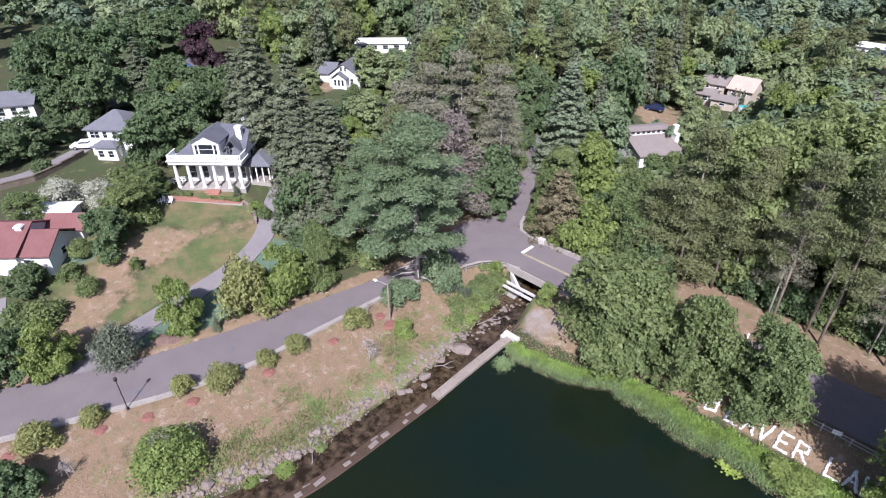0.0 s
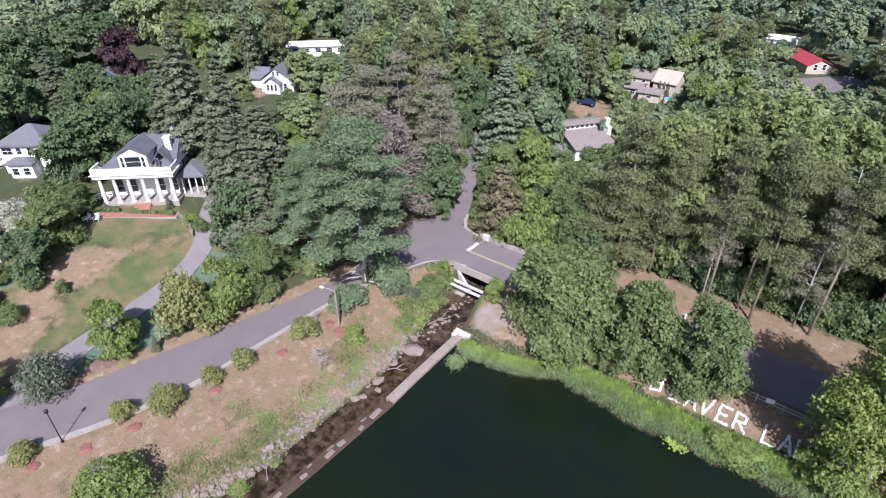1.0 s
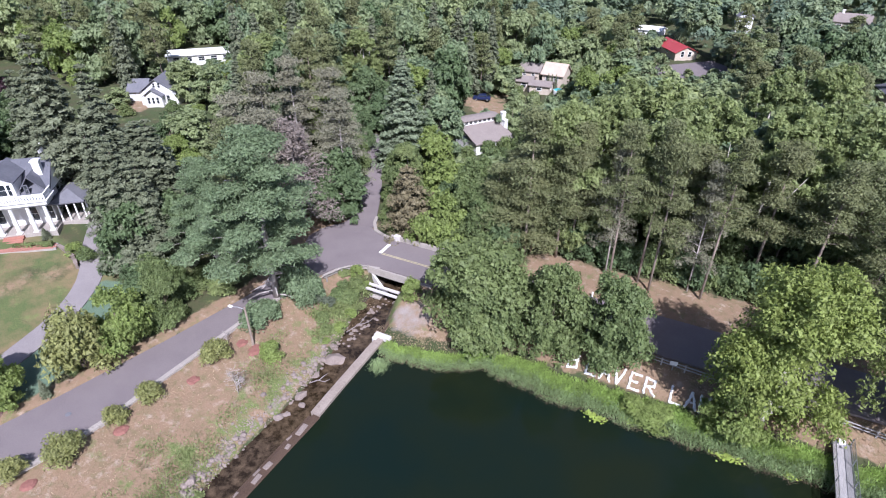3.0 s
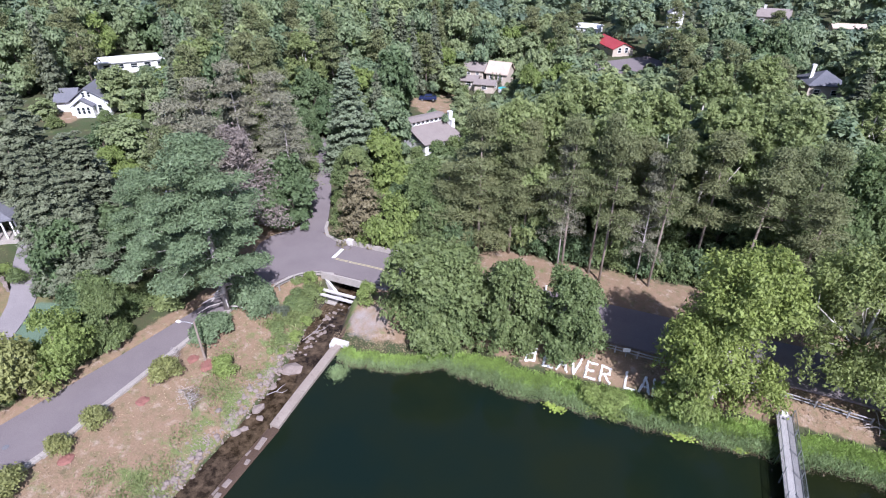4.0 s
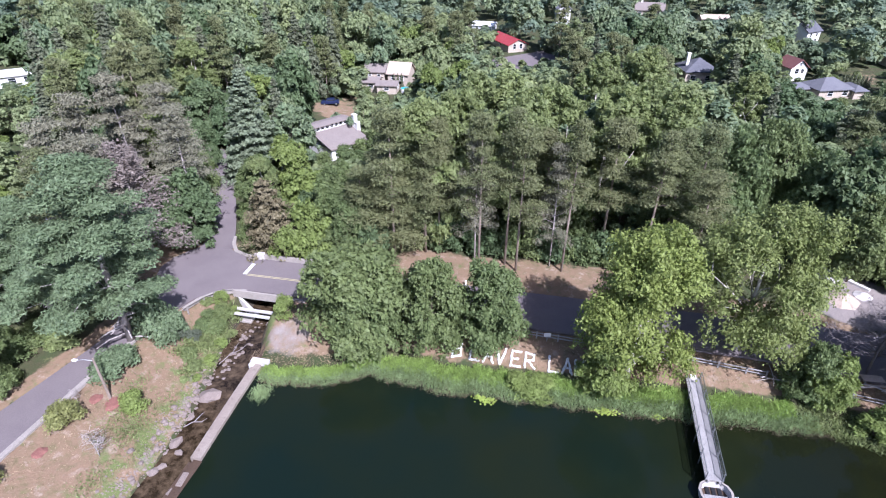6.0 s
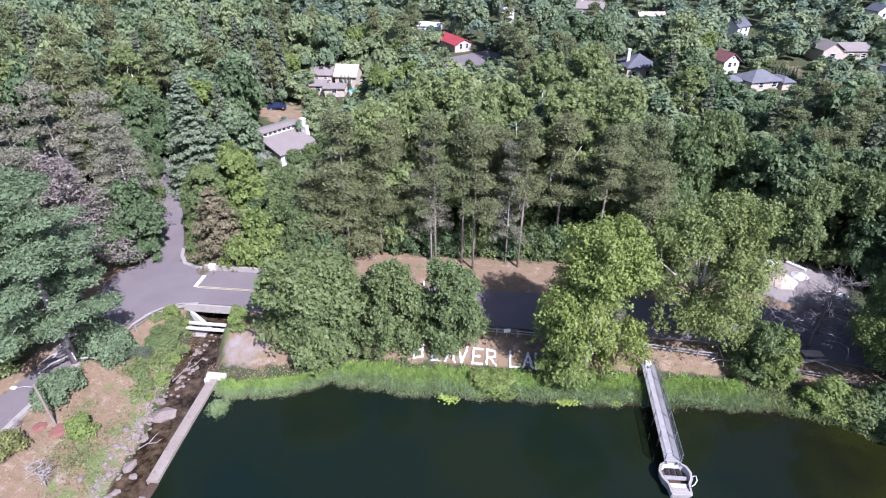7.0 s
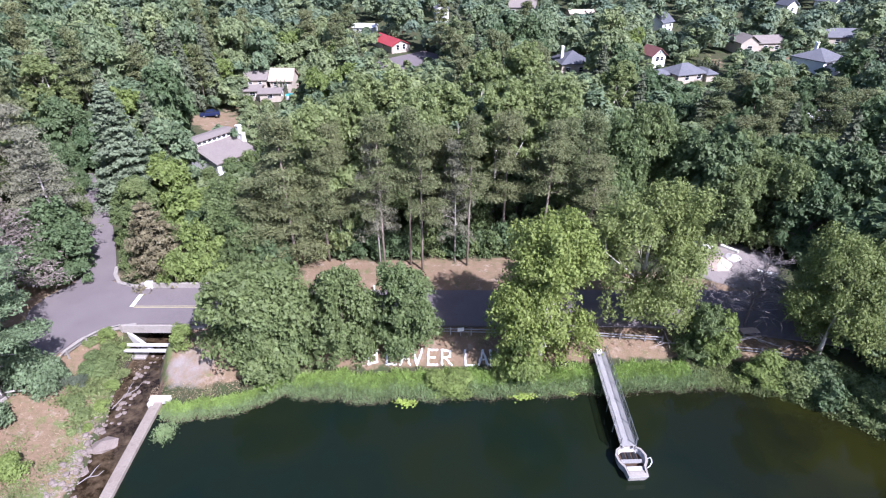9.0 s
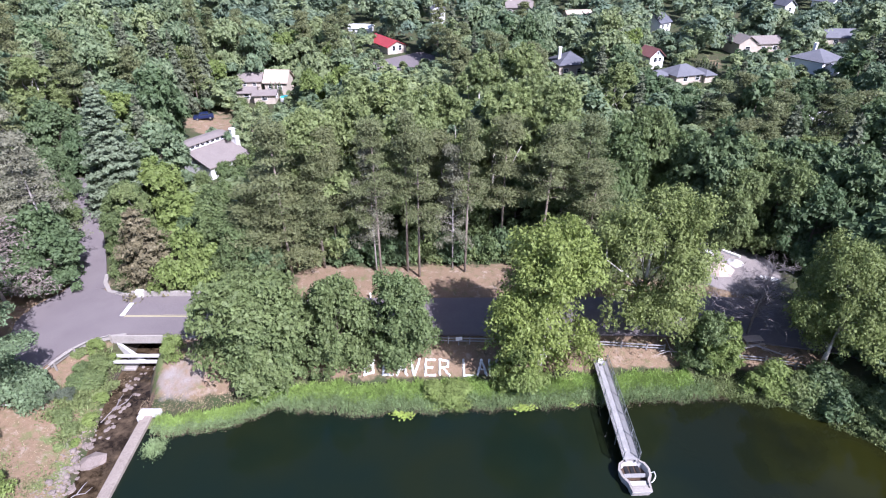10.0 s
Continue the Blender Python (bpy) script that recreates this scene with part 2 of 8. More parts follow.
M["rubber"] = material("tyre_rubber", (0.02, 0.02, 0.02), 0.85)[0]
M["mulch"] = grainy("red_mulch", (0.191, 0.085, 0.070), (0.238, 0.111, 0.089), 1.5, 10, 0.95)
M["brown_mulch"] = grainy("brown_bark_mulch", (0.12, 0.075, 0.062), (0.19, 0.125, 0.105), 1.6, 8, 0.95)
# navy: blue car paint with tree shade darkened into its colour
M["navy"] = material("shaded_blue_car_paint", (0.016, 0.024, 0.07), 0.3)[0]
M["turquoise"] = material("turquoise_plastic", (0.06, 0.42, 0.46), 0.4)[0]
M["glass"] = material("window_glass", (0.02, 0.025, 0.03), 0.08)[0]
M["glass"].node_tree.nodes["Principled BSDF"].inputs["Specular IOR Level"].default_value = 0.8

# water: dark, slightly rippled
M["water"], _nt, _b = material("lake_water", (0.012, 0.022, 0.020), 0.06)
_b.inputs["IOR"].default_value = 1.33
_b.inputs["Specular IOR Level"].default_value = 0.4
_geo = _nt.nodes.new("ShaderNodeNewGeometry")
_sep = _nt.nodes.new("ShaderNodeSeparateXYZ")
_nt.links.new(_geo.outputs["Position"], _sep.inputs[0])
_east = _nt.nodes.new("ShaderNodeMapRange")   # the eastern bay is shallow and weedy
_east.inputs[1].default_value, _east.inputs[2].default_value = 10.0, 44.0
_nt.links.new(_sep.outputs[0], _east.inputs[0])
_deep = mix_node(_nt, noise_node(_nt, 0.05, 3), (0.0050, 0.0108, 0.0078), (0.0095, 0.0128, 0.0046))
_weedy = mix_node(_nt, noise_node(_nt, 0.09, 3, 0.5, 0.42, 0.6), (0.0070, 0.0080, 0.0035), (0.0150, 0.0160, 0.0030))
_nt.links.new(mix_node(_nt, _east.outputs[0], _deep, _weedy), _b.inputs["Base Color"])
bump(_nt, _b, noise_node(_nt, 2.2, 3, 0.5, 0.0, 1.0), 0.10, 0.05)
M["stream_water"], _nt, _b = material("brown_stream_water", (0.034, 0.023, 0.013), 0.12)
_nt.links.new(mix_node(_nt, noise_node(_nt, 0.9, 6, 0.7, 0.42, 0.66), (0.018, 0.012, 0.007), (0.105, 0.074, 0.046)), _b.inputs["Base Color"])
bump(_nt, _b, noise_node(_nt, 2.5, 3, 0.5, 0.0, 1.0), 0.25, 0.05)


def ground_material():
    """Ground cover from the zone attributes of the sheet, broken up by noise."""
    m, nt, p = material("ground_cover", (0.2, 0.16, 0.1), 0.95)
    def zone(n):
        a = nt.nodes.new("ShaderNodeAttribute")
        a.attribute_name = n
        return a.outputs["Fac"]
    def uneven(mask, amount, scale):
        k = nt.nodes.new("ShaderNodeMath")
        k.operation = "MULTIPLY_ADD"
        nt.links.new(noise_node(nt, scale, 6, 0.65, 0.3, 0.7), k.inputs[0])
        k.inputs[1].default_value, k.inputs[2].default_value = amount, -amount / 2
        s = nt.nodes.new("ShaderNodeMath")
        s.operation = "ADD"
        nt.links.new(k.outputs[0], s.inputs[0])
        nt.links.new(mask, s.inputs[1])
        r = nt.nodes.new("ShaderNodeMapRange")
        r.inputs[1].default_value, r.inputs[2].default_value = 0.3, 0.7
        nt.links.new(s.outputs[0], r.inputs[0])
        return r.outputs[0]
    fine = noise_node(nt, 7, 5, 0.7, 0.3, 0.7)
    coarse = noise_node(nt, 0.35, 5, 0.65)
    litter = mix_node(nt, fine, (0.044, 0.048, 0.022), (0.092, 0.076, 0.044))
    litter = mix_node(nt, coarse, litter, (0.048, 0.068, 0.024))
    dry = mix_node(nt, coarse, (0.222, 0.146, 0.094), (0.172, 0.122, 0.071))
    dry = mix_node(nt, fine, dry, (0.246, 0.171, 0.115))
    dry = mix_node(nt, noise_node(nt, 1.1, 6, 0.7, 0.5, 0.7), dry, (0.142, 0.125, 0.061))
    dry = mix_node(nt, noise_node(nt, 0.8, 7, 0.75, 0.54, 0.68), dry, (0.330, 0.260, 0.203))
    lawn = mix_node(nt, fine, (0.068, 0.094, 0.034), (0.100, 0.120, 0.045))
    lawn = mix_node(nt, noise_node(nt, 0.22, 5, 0.7, 0.42, 0.62), lawn, (0.172, 0.132, 0.072))
    weed = mix_node(nt, fine, (0.108, 0.136, 0.045), (0.156, 0.180, 0.068))
    gravel = mix_node(nt, fine, (0.225, 0.195, 0.182), (0.300, 0.262, 0.245))
    teal = mix_node(nt, fine, (0.084, 0.128, 0.086), (0.116, 0.164, 0.114))
    bed = mix_node(nt, fine, (0.040, 0.032, 0.024), (0.080, 0.064, 0.048))
    col = litter
    for n, c, amount, scale in (("dry", dry, 1.0, 0.5), ("lawn", lawn, 0.6, 0.4), ("weed", weed, 1.3, 0.5),
                                ("teal", teal, 0.4, 0.5), ("gravel", gravel, 0.5, 0.6), ("bed", bed, 0.3, 1.0)):
        col = mix_node(nt, uneven(zone(n), amount, scale), col, c)
    nt.links.new(col, p.inputs["Base Color"])
    bump(nt, p, noise_node(nt, 5, 6, 0.7, 0.2, 0.8), 0.6, 0.12)
    return m


M["ground"] = ground_material()


# woven wire: mostly holes
M["wire"], _nt, _b = material("wire_mesh", (0.42, 0.44, 0.45), 0.5, 0.6)
_t = _nt.nodes.new("ShaderNodeBsdfTransparent")
_x = _nt.nodes.new("ShaderNodeMixShader")
_x.inputs[0].default_value = 0.2
_nt.links.new(_t.outputs[0], _x.inputs[1])
_nt.links.new(_b.outputs[0], _x.inputs[2])
_nt.links.new(_x.outputs[0], _nt.nodes["Material Output"].inputs[0])
# ---- mesh helpers ----
def mesh_ob(name, verts, faces, mat, parent=None, smooth=False):
    me = bpy.data.meshes.new(name)
    me.from_pydata([tuple(v) for v in verts], [], [tuple(f) for f in faces])
    me.materials.append(M[mat])
    if smooth:
        me.polygons.foreach_set("use_smooth", [True] * len(me.polygons))
    me.update()
    ob = new(name, me)
    ob.parent = parent
    return ob


def part(name, bm, mat, parent=None, label=""):
    me = bpy.data.meshes.new(name)
    bm.to_mesh(me)
    bm.free()
    me.materials.append(M[mat])
    ob = new(name, me)
    ob.parent = parent
    return tagged(ob, label)


def box(bm, x0, x1, y0, y1, z0, z1, bevel=0.0, m=None):
    """A box between two corners, its edges bevelled, moved by m."""
    r = bmesh.ops.create_cube(bm, size=1.0)["verts"]
    for v in r:
        v.co = Vector(((x0 + x1) / 2 + v.co.x * (x1 - x0), (y0 + y1) / 2 + v.co.y * (y1 - y0), (z0 + z1) / 2 + v.co.z * (z1 - z0)))
    if bevel:
        es = list({e for v in r for e in v.link_edges})
        g = bmesh.ops.bevel(bm, geom=es, offset=bevel, segments=1, affect="EDGES")
        r = list({v for f in g["faces"] for v in f.verts} | {v for v in r if v.is_valid})
    if m is not None:
        for v in r:
            v.co = m @ v.co
    return r


def boxes(*specs, bevel=0.0, m=None):
    bm = bmesh.new()
    for s in specs:
        box(bm, *s, bevel=bevel, m=m)
    return bm


def poly(points, z0, z1):
    """An upright prism over a ground plan."""
    bm = bmesh.new()
    lo = [bm.verts.new((x, y, z0)) for x, y in points]
    hi = [bm.verts.new((x, y, z1)) for x, y in points]
    bm.faces.new(hi)
    bm.faces.new(lo[::-1])
    for i in range(len(points)):
        j = (i + 1) % len(points)
        bm.faces.new((lo[i], lo[j], hi[j], hi[i]))
    bmesh.ops.recalc_face_normals(bm, faces=bm.faces)
    return bm


def tube(bm, pts, radii, sides=7):
    """A tapered round bar through points."""
    rings = []
    for i, p in enumerate(pts):
        p = Vector(p)
        a = Vector(pts[min(i + 1, len(pts) - 1)]) - Vector(pts[max(i - 1, 0)])
        q = a.to_track_quat("Z", "Y")
        rings.append([bm.verts.new(p + q @ Vector((math.cos(k * math.tau / sides), math.sin(k * math.tau / sides), 0)) * radii[i]) for k in range(sides)])
    for a, b in zip(rings, rings[1:]):
        for k in range(sides):
            bm.faces.new((a[k], a[(k + 1) % sides], b[(k + 1) % sides], b[k]))
    bm.faces.new(rings[0][::-1])
    bm.faces.new(rings[-1])
    return bm


def empty(name, m, label, category, group="", kind=""):
    ob = new(name)
    ob.empty_display_size = 0.2
    ob.matrix_basis = m
    return tagged(ob, label, category, group, kind)


def gz(x, y):
    return float(ground_z(x, y))


def curve_points(pts, step=1.5):
    """Points along a smooth line through pts."""
    out = []
    p = [pts[0], *pts, pts[-1]]
    for a, b, c, d in zip(p, p[1:], p[2:], p[3:]):
        n = max(1, int(math.dist(b, c) / step))
        for i in range(n):
            t = i / n
            out.append(tuple(0.5 * (2 * b[k] + (c[k] - a[k]) * t + (2 * a[k] - 5 * b[k] + 4 * c[k] - d[k]) * t * t
                                    + (3 * b[k] - a[k] - 3 * c[k] + d[k]) * t ** 3) for k in range(len(b))))
    return out + [tuple(pts[-1])]


# ---- the ground, one sheet ----
def axis(*spans):
    out = []
    for a, b, step in spans:
        out += list(np.arange(a, b, step))
    return np.array(out + [spans[-1][1]])


DRIVE = [(-59.8, 3.0), (-62.2, 9.5), (-63.3, 17), (-64.4, 24.4), (-66.6, 29.6), (-70, 33), (-74, 38), (-78, 46)]
UPROAD = [(-47.5, 62), (-48.6, 66), (-53.0, 74), (-57.2, 80.7), (-62.2, 87.5), (-72, 98), (-86, 108)]


def build_ground():
    xs = axis((-2600, -400, 200), (-400, -120, 14), (-120, -68, 2), (-68, 50, 0.6), (50, 110, 2), (110, 400, 14), (400, 2600, 200))
    ys = axis((-2600, -300, 200), (-300, -20, 14), (-20, 80, 0.7), (80, 130, 2), (130, 400, 14), (400, 2600, 200))
    X, Y = np.meshgrid(xs, ys)
    Z = ground_z(X, Y)
    rng = np.random.default_rng(4)
    land_here = Z > -0.2
    Z = Z + np.where(land_here, rng.normal(0, 0.035, Z.shape), 0)
    # beds of the roads, a little under their surface
    lane_bed = (X < road_lake_edge(Y) + 0.3) & (X > road_hill_edge(Y) - 0.2) & (Y < 50)
    east_bed = (X > -52) & (X < 50) & (Y > 52.6) & (Y < 61.2) & (near_path(X, Y, STREAM) > 3.6)
    Z = np.where(lane_bed | east_bed, np.minimum(Z, 2.2) - 0.15, Z)
    Z = np.where((near_path(X, Y, UPROAD) < 2.4) | (near_path(X, Y, DRIVE) < 1.5) , Z - 0.14, Z)
    nx, ny = len(xs), len(ys)
    v = np.column_stack([X.ravel(), Y.ravel(), Z.ravel()])
    i = np.arange(nx * ny).reshape(ny, nx)
    f = np.column_stack([i[:-1, :-1].ravel(), i[:-1, 1:].ravel(), i[1:, 1:].ravel(), i[1:, :-1].ravel()])
    me = bpy.data.meshes.new("ground")
    me.from_pydata(v.tolist(), [], f.tolist())
    me.polygons.foreach_set("use_smooth", [True] * len(me.polygons))
    me.materials.append(M["ground"])
    near, far = road_lake_edge(Y), road_hill_edge(Y)
    d = Y - shore_y(X)
    east = sstep(-33, -31, X)
    stream = near_path(X, Y, STREAM) / np.interp(Y, [34, 44], [0.62, 1.0])
    zone = {}
    bank = (1 - east) * sstep(-1, 0.5, X - near) * sstep(54, 51, Y) * sstep(2.6, 3.6, stream)
    verge = sstep(1.7, 0.5, np.abs(far - 0.9 - X)) * sstep(50, 46, Y) * (X < far)
    clearing = sstep(16.5, 17.5, d) * sstep(25.5, 22.5, d) * sstep(-24, -18, X) * sstep(22, 12, X)
    strip = sstep(3.6, 4.6, d) * sstep(19.5, 18.5, d) * sstep(-36, -33, X) * sstep(47, 38, X)
    # worn bands of the lawn
    worn = sstep(5.0, 1.0, near_path(X, Y, [(-65.5, 4.5), (-69.5, 7.5), (-72.6, 12.5), (-73.3, 18)])) * 0.9 + 0.4 * sstep(3.6, 0.8, np.hypot(X + 67.6, Y - 11.2)) + 0.6 * sstep(2.8, 0.4, near_path(X, Y, [(-70.3, 29.5), (-71.6, 25), (-72.6, 20), (-73.3, 17)]))
    zone["dry"] = np.clip(bank + verge + clearing + strip + worn + sstep(5, 3, np.hypot(X + 50.5, Y - 59) - 3) , 0, 1)
    zone["dry"] = np.clip(zone["dry"] + sstep(6.5, 4, np.hypot(X - -125.3, Y - 25.0)) + sstep(7, 4, np.hypot(X - -53.2, Y - 124.8)) + sstep(7, 4, np.hypot(X - 82.6, Y - 177.3)) + sstep(6, 3, np.hypot(X - 101.7, Y - 171)) + sstep(4.5, 2, np.hypot(X + 110.5, Y - 71)), 0, 1)
    lawn = sstep(-63.5, -65.5, X) * sstep(-83, -81, X) * sstep(1, 4, Y + (X + 66) * 0.25) * sstep(34, 31, Y)
    zone["lawn"] = np.clip(lawn - worn , 0, 1) + 0.7 * sstep(2.5, 1.0, near_path(X, Y, [(-59.5, 12), (-60.5, 18), (-61, 24)]))
    foot = (1 - east) * sstep(-39.5, -36.5, X) * sstep(54, 50, Y) * sstep(2.0, 3.0, stream) * 0.3
    pocket = 0.34 * (1 - east) * sstep(-42, -38.5, X) * sstep(38, 42, Y) * sstep(54, 51, Y)
    # shore weeds stop at x = 31: dark litter colour beyond stands for tree shade
    shore = sstep(31, 27, X) * sstep(-0.5, 0.3, d) * sstep(3.8, 2.6, d / np.interp(X, [-30, -21, -12], [0.5, 0.65, 1.0])) * east
    zone["teal"] = sstep(-1.6, -2.4, X - far) * sstep(3.8, 2.8, near_path(X, Y, [(-59.6, 12), (-60.6, 18), (-61.6, 24), (-63.2, 29)])) + 0.8 * sstep(2.4, 1.4, np.hypot(X + 76.8, Y - 9))
    zone["weed"] = np.clip(foot + pocket + shore + 0.22 * bank * sstep(-44, -40, X) + sstep(4, 1.5, np.hypot(X + 54, Y - 47)), 0, 1)
    yard = sstep(6.4, 5.2, np.hypot((X - 40.6) * 0.95, Y - 67.2))
    zone["gravel"] = np.clip(yard + 0.5 * sstep(3.8, 2.0, np.hypot(X + 29.4, Y - 47.2)) + sstep(1.9, 0.9, np.abs(stream - 4.2)) * (1 - east) * sstep(45, 40, Y) * 0.33, 0, 1)
    zone["bed"] = np.clip(sstep(2.7, 2.0, stream) * (1 - east * sstep(46, 44, Y)) + sstep(0.1, -0.8, d) * east, 0, 1)
    for n, a in zone.items():
        at = me.attributes.new(n, "FLOAT", "POINT")
        at.data.foreach_set("value", np.clip(a, 0, 1).ravel().astype(np.float32))
    ob = new("ground", me)
    return tagged(ob, "dry tan grass bank, green lawn and leaf-covered woodland floor", "ground", kind="structure")


build_ground()


def sheet(name, pts, mat, z=None, lift=0.03, label="", category="", kind="structure"):
    """A surface with the plan pts = rows of (left, right) points, its height from the land."""
    verts, faces = [], []
    n = 6
    for (ax, ay), (bx, by) in pts:
        for k in range(n + 1):
            t = k / n
            x, y = ax + (bx - ax) * t, ay + (by - ay) * t
            h = float(land(x, y)) if z is None else z(x, y)
            verts.append((x, y, h + lift))
    rows = len(pts)
    for i in range(rows - 1):
        for k in range(n):
            a = i * (n + 1) + k
            faces.append((a, a + 1, a + n + 2, a + n + 1))
    nv = len(verts)
    ob = mesh_ob(name, verts, faces, mat)
    sol = ob.modifiers.new("thick", "SOLIDIFY")
    sol.thickness, sol.offset = 0.25, -1
    return tagged(ob, label, category, kind=kind)


def ribbon(centre, width, step=1.5):
    """Left and right points along a smooth line; width may change along it."""
    c = curve_points(centre, step)
    out = []
    for i, p in enumerate(c):
        a, b = c[max(i - 1, 0)], c[min(i + 1, len(c) - 1)]
        l = math.dist(a[:2], b[:2])
        nx, ny = -(b[1] - a[1]) / l, (b[0] - a[0]) / l
        w = (p[2] if len(p) > 2 else width) / 2
        out.append(((p[0] + nx * w, p[1] + ny * w), (p[0] - nx * w, p[1] - ny * w)))
    return out


# lake and stream
me = mesh_ob("water", [(-36.5, -900, 0), (900, -900, 0), (900, 60, 0), (-31.3, 60, 0), (-31.3, 40, 0), (-30.9, 29, 0), (-31, 18, 0), (-31.5, 14, 0), (-32.2, 10, 0), (-33.6, 5, 0), (-35.4, 0, 0), (-36.5, -4, 0)], [tuple(range(12))], "water")
tagged(me, "dark green still lake water", "lake", kind="structure")
sheet("stream_water", ribbon([(-39, -60), (-39, -4), (-36.1, 5), (-34.4, 11), (-33.7, 16), (-33.4, 28), (-33.6, 36), (-34.2, 42), (-36.2, 50), (-36.5, 57), (-36.8, 66), (-40, 84)], 5.6),
      "stream_water", lambda x, y: -0.72, 0, "shallow brown stream below the lake dam", "stream")

# roads
def lane_z(x, y):
    return 2.5 - 0.25 * float(sstep(-33, -24, x)) + 0.012 * math.sin(x * 0.7)


lane = [((float(road_hill_edge(y)), float(y)), (float(road_lake_edge(y)), float(y))) for y in np.arange(-120, 46.6, 1.5)]
lane += [((-50.0, 49), (-44.6, 48.6)), ((-50.8, 51), (-43.8, 50.3)), ((-52, 53.5), (-42.6, 51.8)), ((-53, 56), (-41.0, 52.8)), ((-52.8, 58.5), (-39.5, 53.3)),
         ((-51.4, 61), (-38, 53.4)), ((-49.6, 63.2), (-36, 53.4)), ((-47.2, 63.4), (-34.5, 53.4)), ((-45.4, 62.4), (-33.5, 53.4)), ((-43.4, 61.3), (-32.5, 53.4)),
         ((-40, 60.9), (-31, 53.4)), ((-33, 60.9), (-28, 53.4))]
lane += [((float(x), 60.8), (float(x), 53.4)) for x in np.arange(-24, 27, 3)] + [((34, 61), (34, 52.6)), ((46, 60), (45, 50)), ((62, 52), (59, 43)), ((84, 36), (80, 28))]
sheet("road", lane, "asphalt", lane_z, 0.05, "worn grey asphalt road along the lake and over the bridge", "road")
sheet("road", ribbon([(-48.2, 62.4, 5.2), (-49.2, 66, 3.9), (-53.0, 73.6, 3.3), (-57.2, 80.7, 3.0), (-61.6, 86.8, 3.2), (-64.5, 90.5, 3.2)], 4), "asphalt",
      lambda x, y: max(float(land(x, y)), 2.5), 0.06, "narrow asphalt road climbing between dense trees", "road")
sheet("driveway", ribbon([(-56.6, 0.2, 9.0), (-59.2, 3.4, 5.5), (-61.4, 7.5, 3.4), (-62.7, 13, 2.6), (-63.4, 18.5, 2.4), (-64.4, 24.4, 2.4), (-66.8, 29.8, 2.6), (-70, 33.4, 3.0), (-74.2, 38, 3.2), (-79, 46, 3.4)], 3),
      "gravel", None, 0.035, "grey gravel driveway up to the white house", "driveway")
sheet("driveway", ribbon([(-66, -9), (-72, -4.5), (-77, -2.5)], 6), "gravel", None, 0.08, "grey driveway of the red-roofed house", "driveway")
sheet("driveway", ribbon([(-106, -8), (-104.8, 3), (-104.2, 10), (-107.5, 17), (-111.5, 22.5), (-120, 30)], 3.0), "gravel", None, 0.08, "pale gravel lane behind a dark garden wall", "driveway")
sheet("driveway", ribbon([(-139.8, 22.6), (-133.8, 27.6), (-127.8, 33.6)], 5), "asphalt", None, 0.09, "dull paved court between the houses", "driveway")
# ---- trees: leaf and needle cards on clumps, carried by trunk and limbs ----
def cards(rng, centres, outward, size, aspect, wild=0.7, droop=0.0):
    """A leaf or tuft of leaves at each centre, facing outward with some disorder."""
    n = len(centres)
    nrm = outward + rng.normal(0, wild, (n, 3))
    nrm /= np.linalg.norm(nrm, axis=1)[:, None] + 1e-9
    side = np.cross(nrm, rng.normal(0, 1, (n, 3)))
    side /= np.linalg.norm(side, axis=1)[:, None] + 1e-9
    along = np.cross(nrm, side)
    s = size * 1.18 * rng.uniform(0.6, 1.35, (n, 1))
    a, b = along * s * 0.55, side * s * 0.55 * aspect
    tip = nrm * s * 0.12
    down = np.array([0, 0, -droop]) * s
    v = np.stack([centres + a + down, centres - a * 0.8 + b - tip, centres - a * 0.8 - b - tip], 1).reshape(-1, 3)
    return v


def leaf_mesh(name, v, mat, k=3):
    """Loose leaves of k corners each."""
    n = len(v) // k
    me = bpy.data.meshes.new(name)
    me.vertices.add(len(v))
    me.vertices.foreach_set("co", v.astype(np.float32).ravel())
    me.loops.add(len(v))
    me.loops.foreach_set("vertex_index", np.arange(len(v), dtype=np.int32))
    me.polygons.add(n)
    me.polygons.foreach_set("loop_start", np.arange(0, len(v), k, dtype=np.int32))
    me.polygons.foreach_set("loop_total", np.full(n, k, dtype=np.int32))
    me.materials.append(M[mat])
    me.update(calc_edges=True)
    return me


def clump_leaves(rng, clumps, total, size, aspect, flat=0.8, wild=0.5, droop=0.0, heart=None):
    """Leaves on the shells of clumps given as rows (x, y, z, radius); heart: the crown's middle, away from which they turn."""
    clumps = np.asarray(clumps)
    w = clumps[:, 3] ** 2
    pick = rng.choice(len(clumps), total, p=w / w.sum())
    u = rng.normal(0, 1, (total, 3))
    u /= np.linalg.norm(u, axis=1)[:, None]
    u[:, 2] = np.where(u[:, 2] < -0.35, -u[:, 2], u[:, 2])
    r = clumps[pick, 3] * (0.3 + 1.0 * rng.uniform(0, 1, total) ** 0.6)
    c = clumps[pick, :3] + u * r[:, None] * np.array([1, 1, flat])
    out = u * 0.8 + np.array([0, 0, 0.45])
    if heart is not None:
        away = c - np.array(heart)
        out = u * 0.4 + away / (np.linalg.norm(away, axis=1)[:, None] + 1e-6) * 0.75 + np.array([0, 0, 0.25])
    return cards(rng, c, out, size, aspect, wild, droop)


def limb_lines(bm, rng, base, tips, r0, bend=0.12):
    for t in tips:
        base_v, tip = Vector(base(t)), Vector(t)
        mid = base_v.lerp(tip, 0.55) + Vector(rng.normal(0, bend, 3)) * (tip - base_v).length
        r = r0 * (0.5 + 0.5 * rng.random())
        tube(bm, [base_v, mid, tip], [r, r * 0.65, r * 0.2], 5)


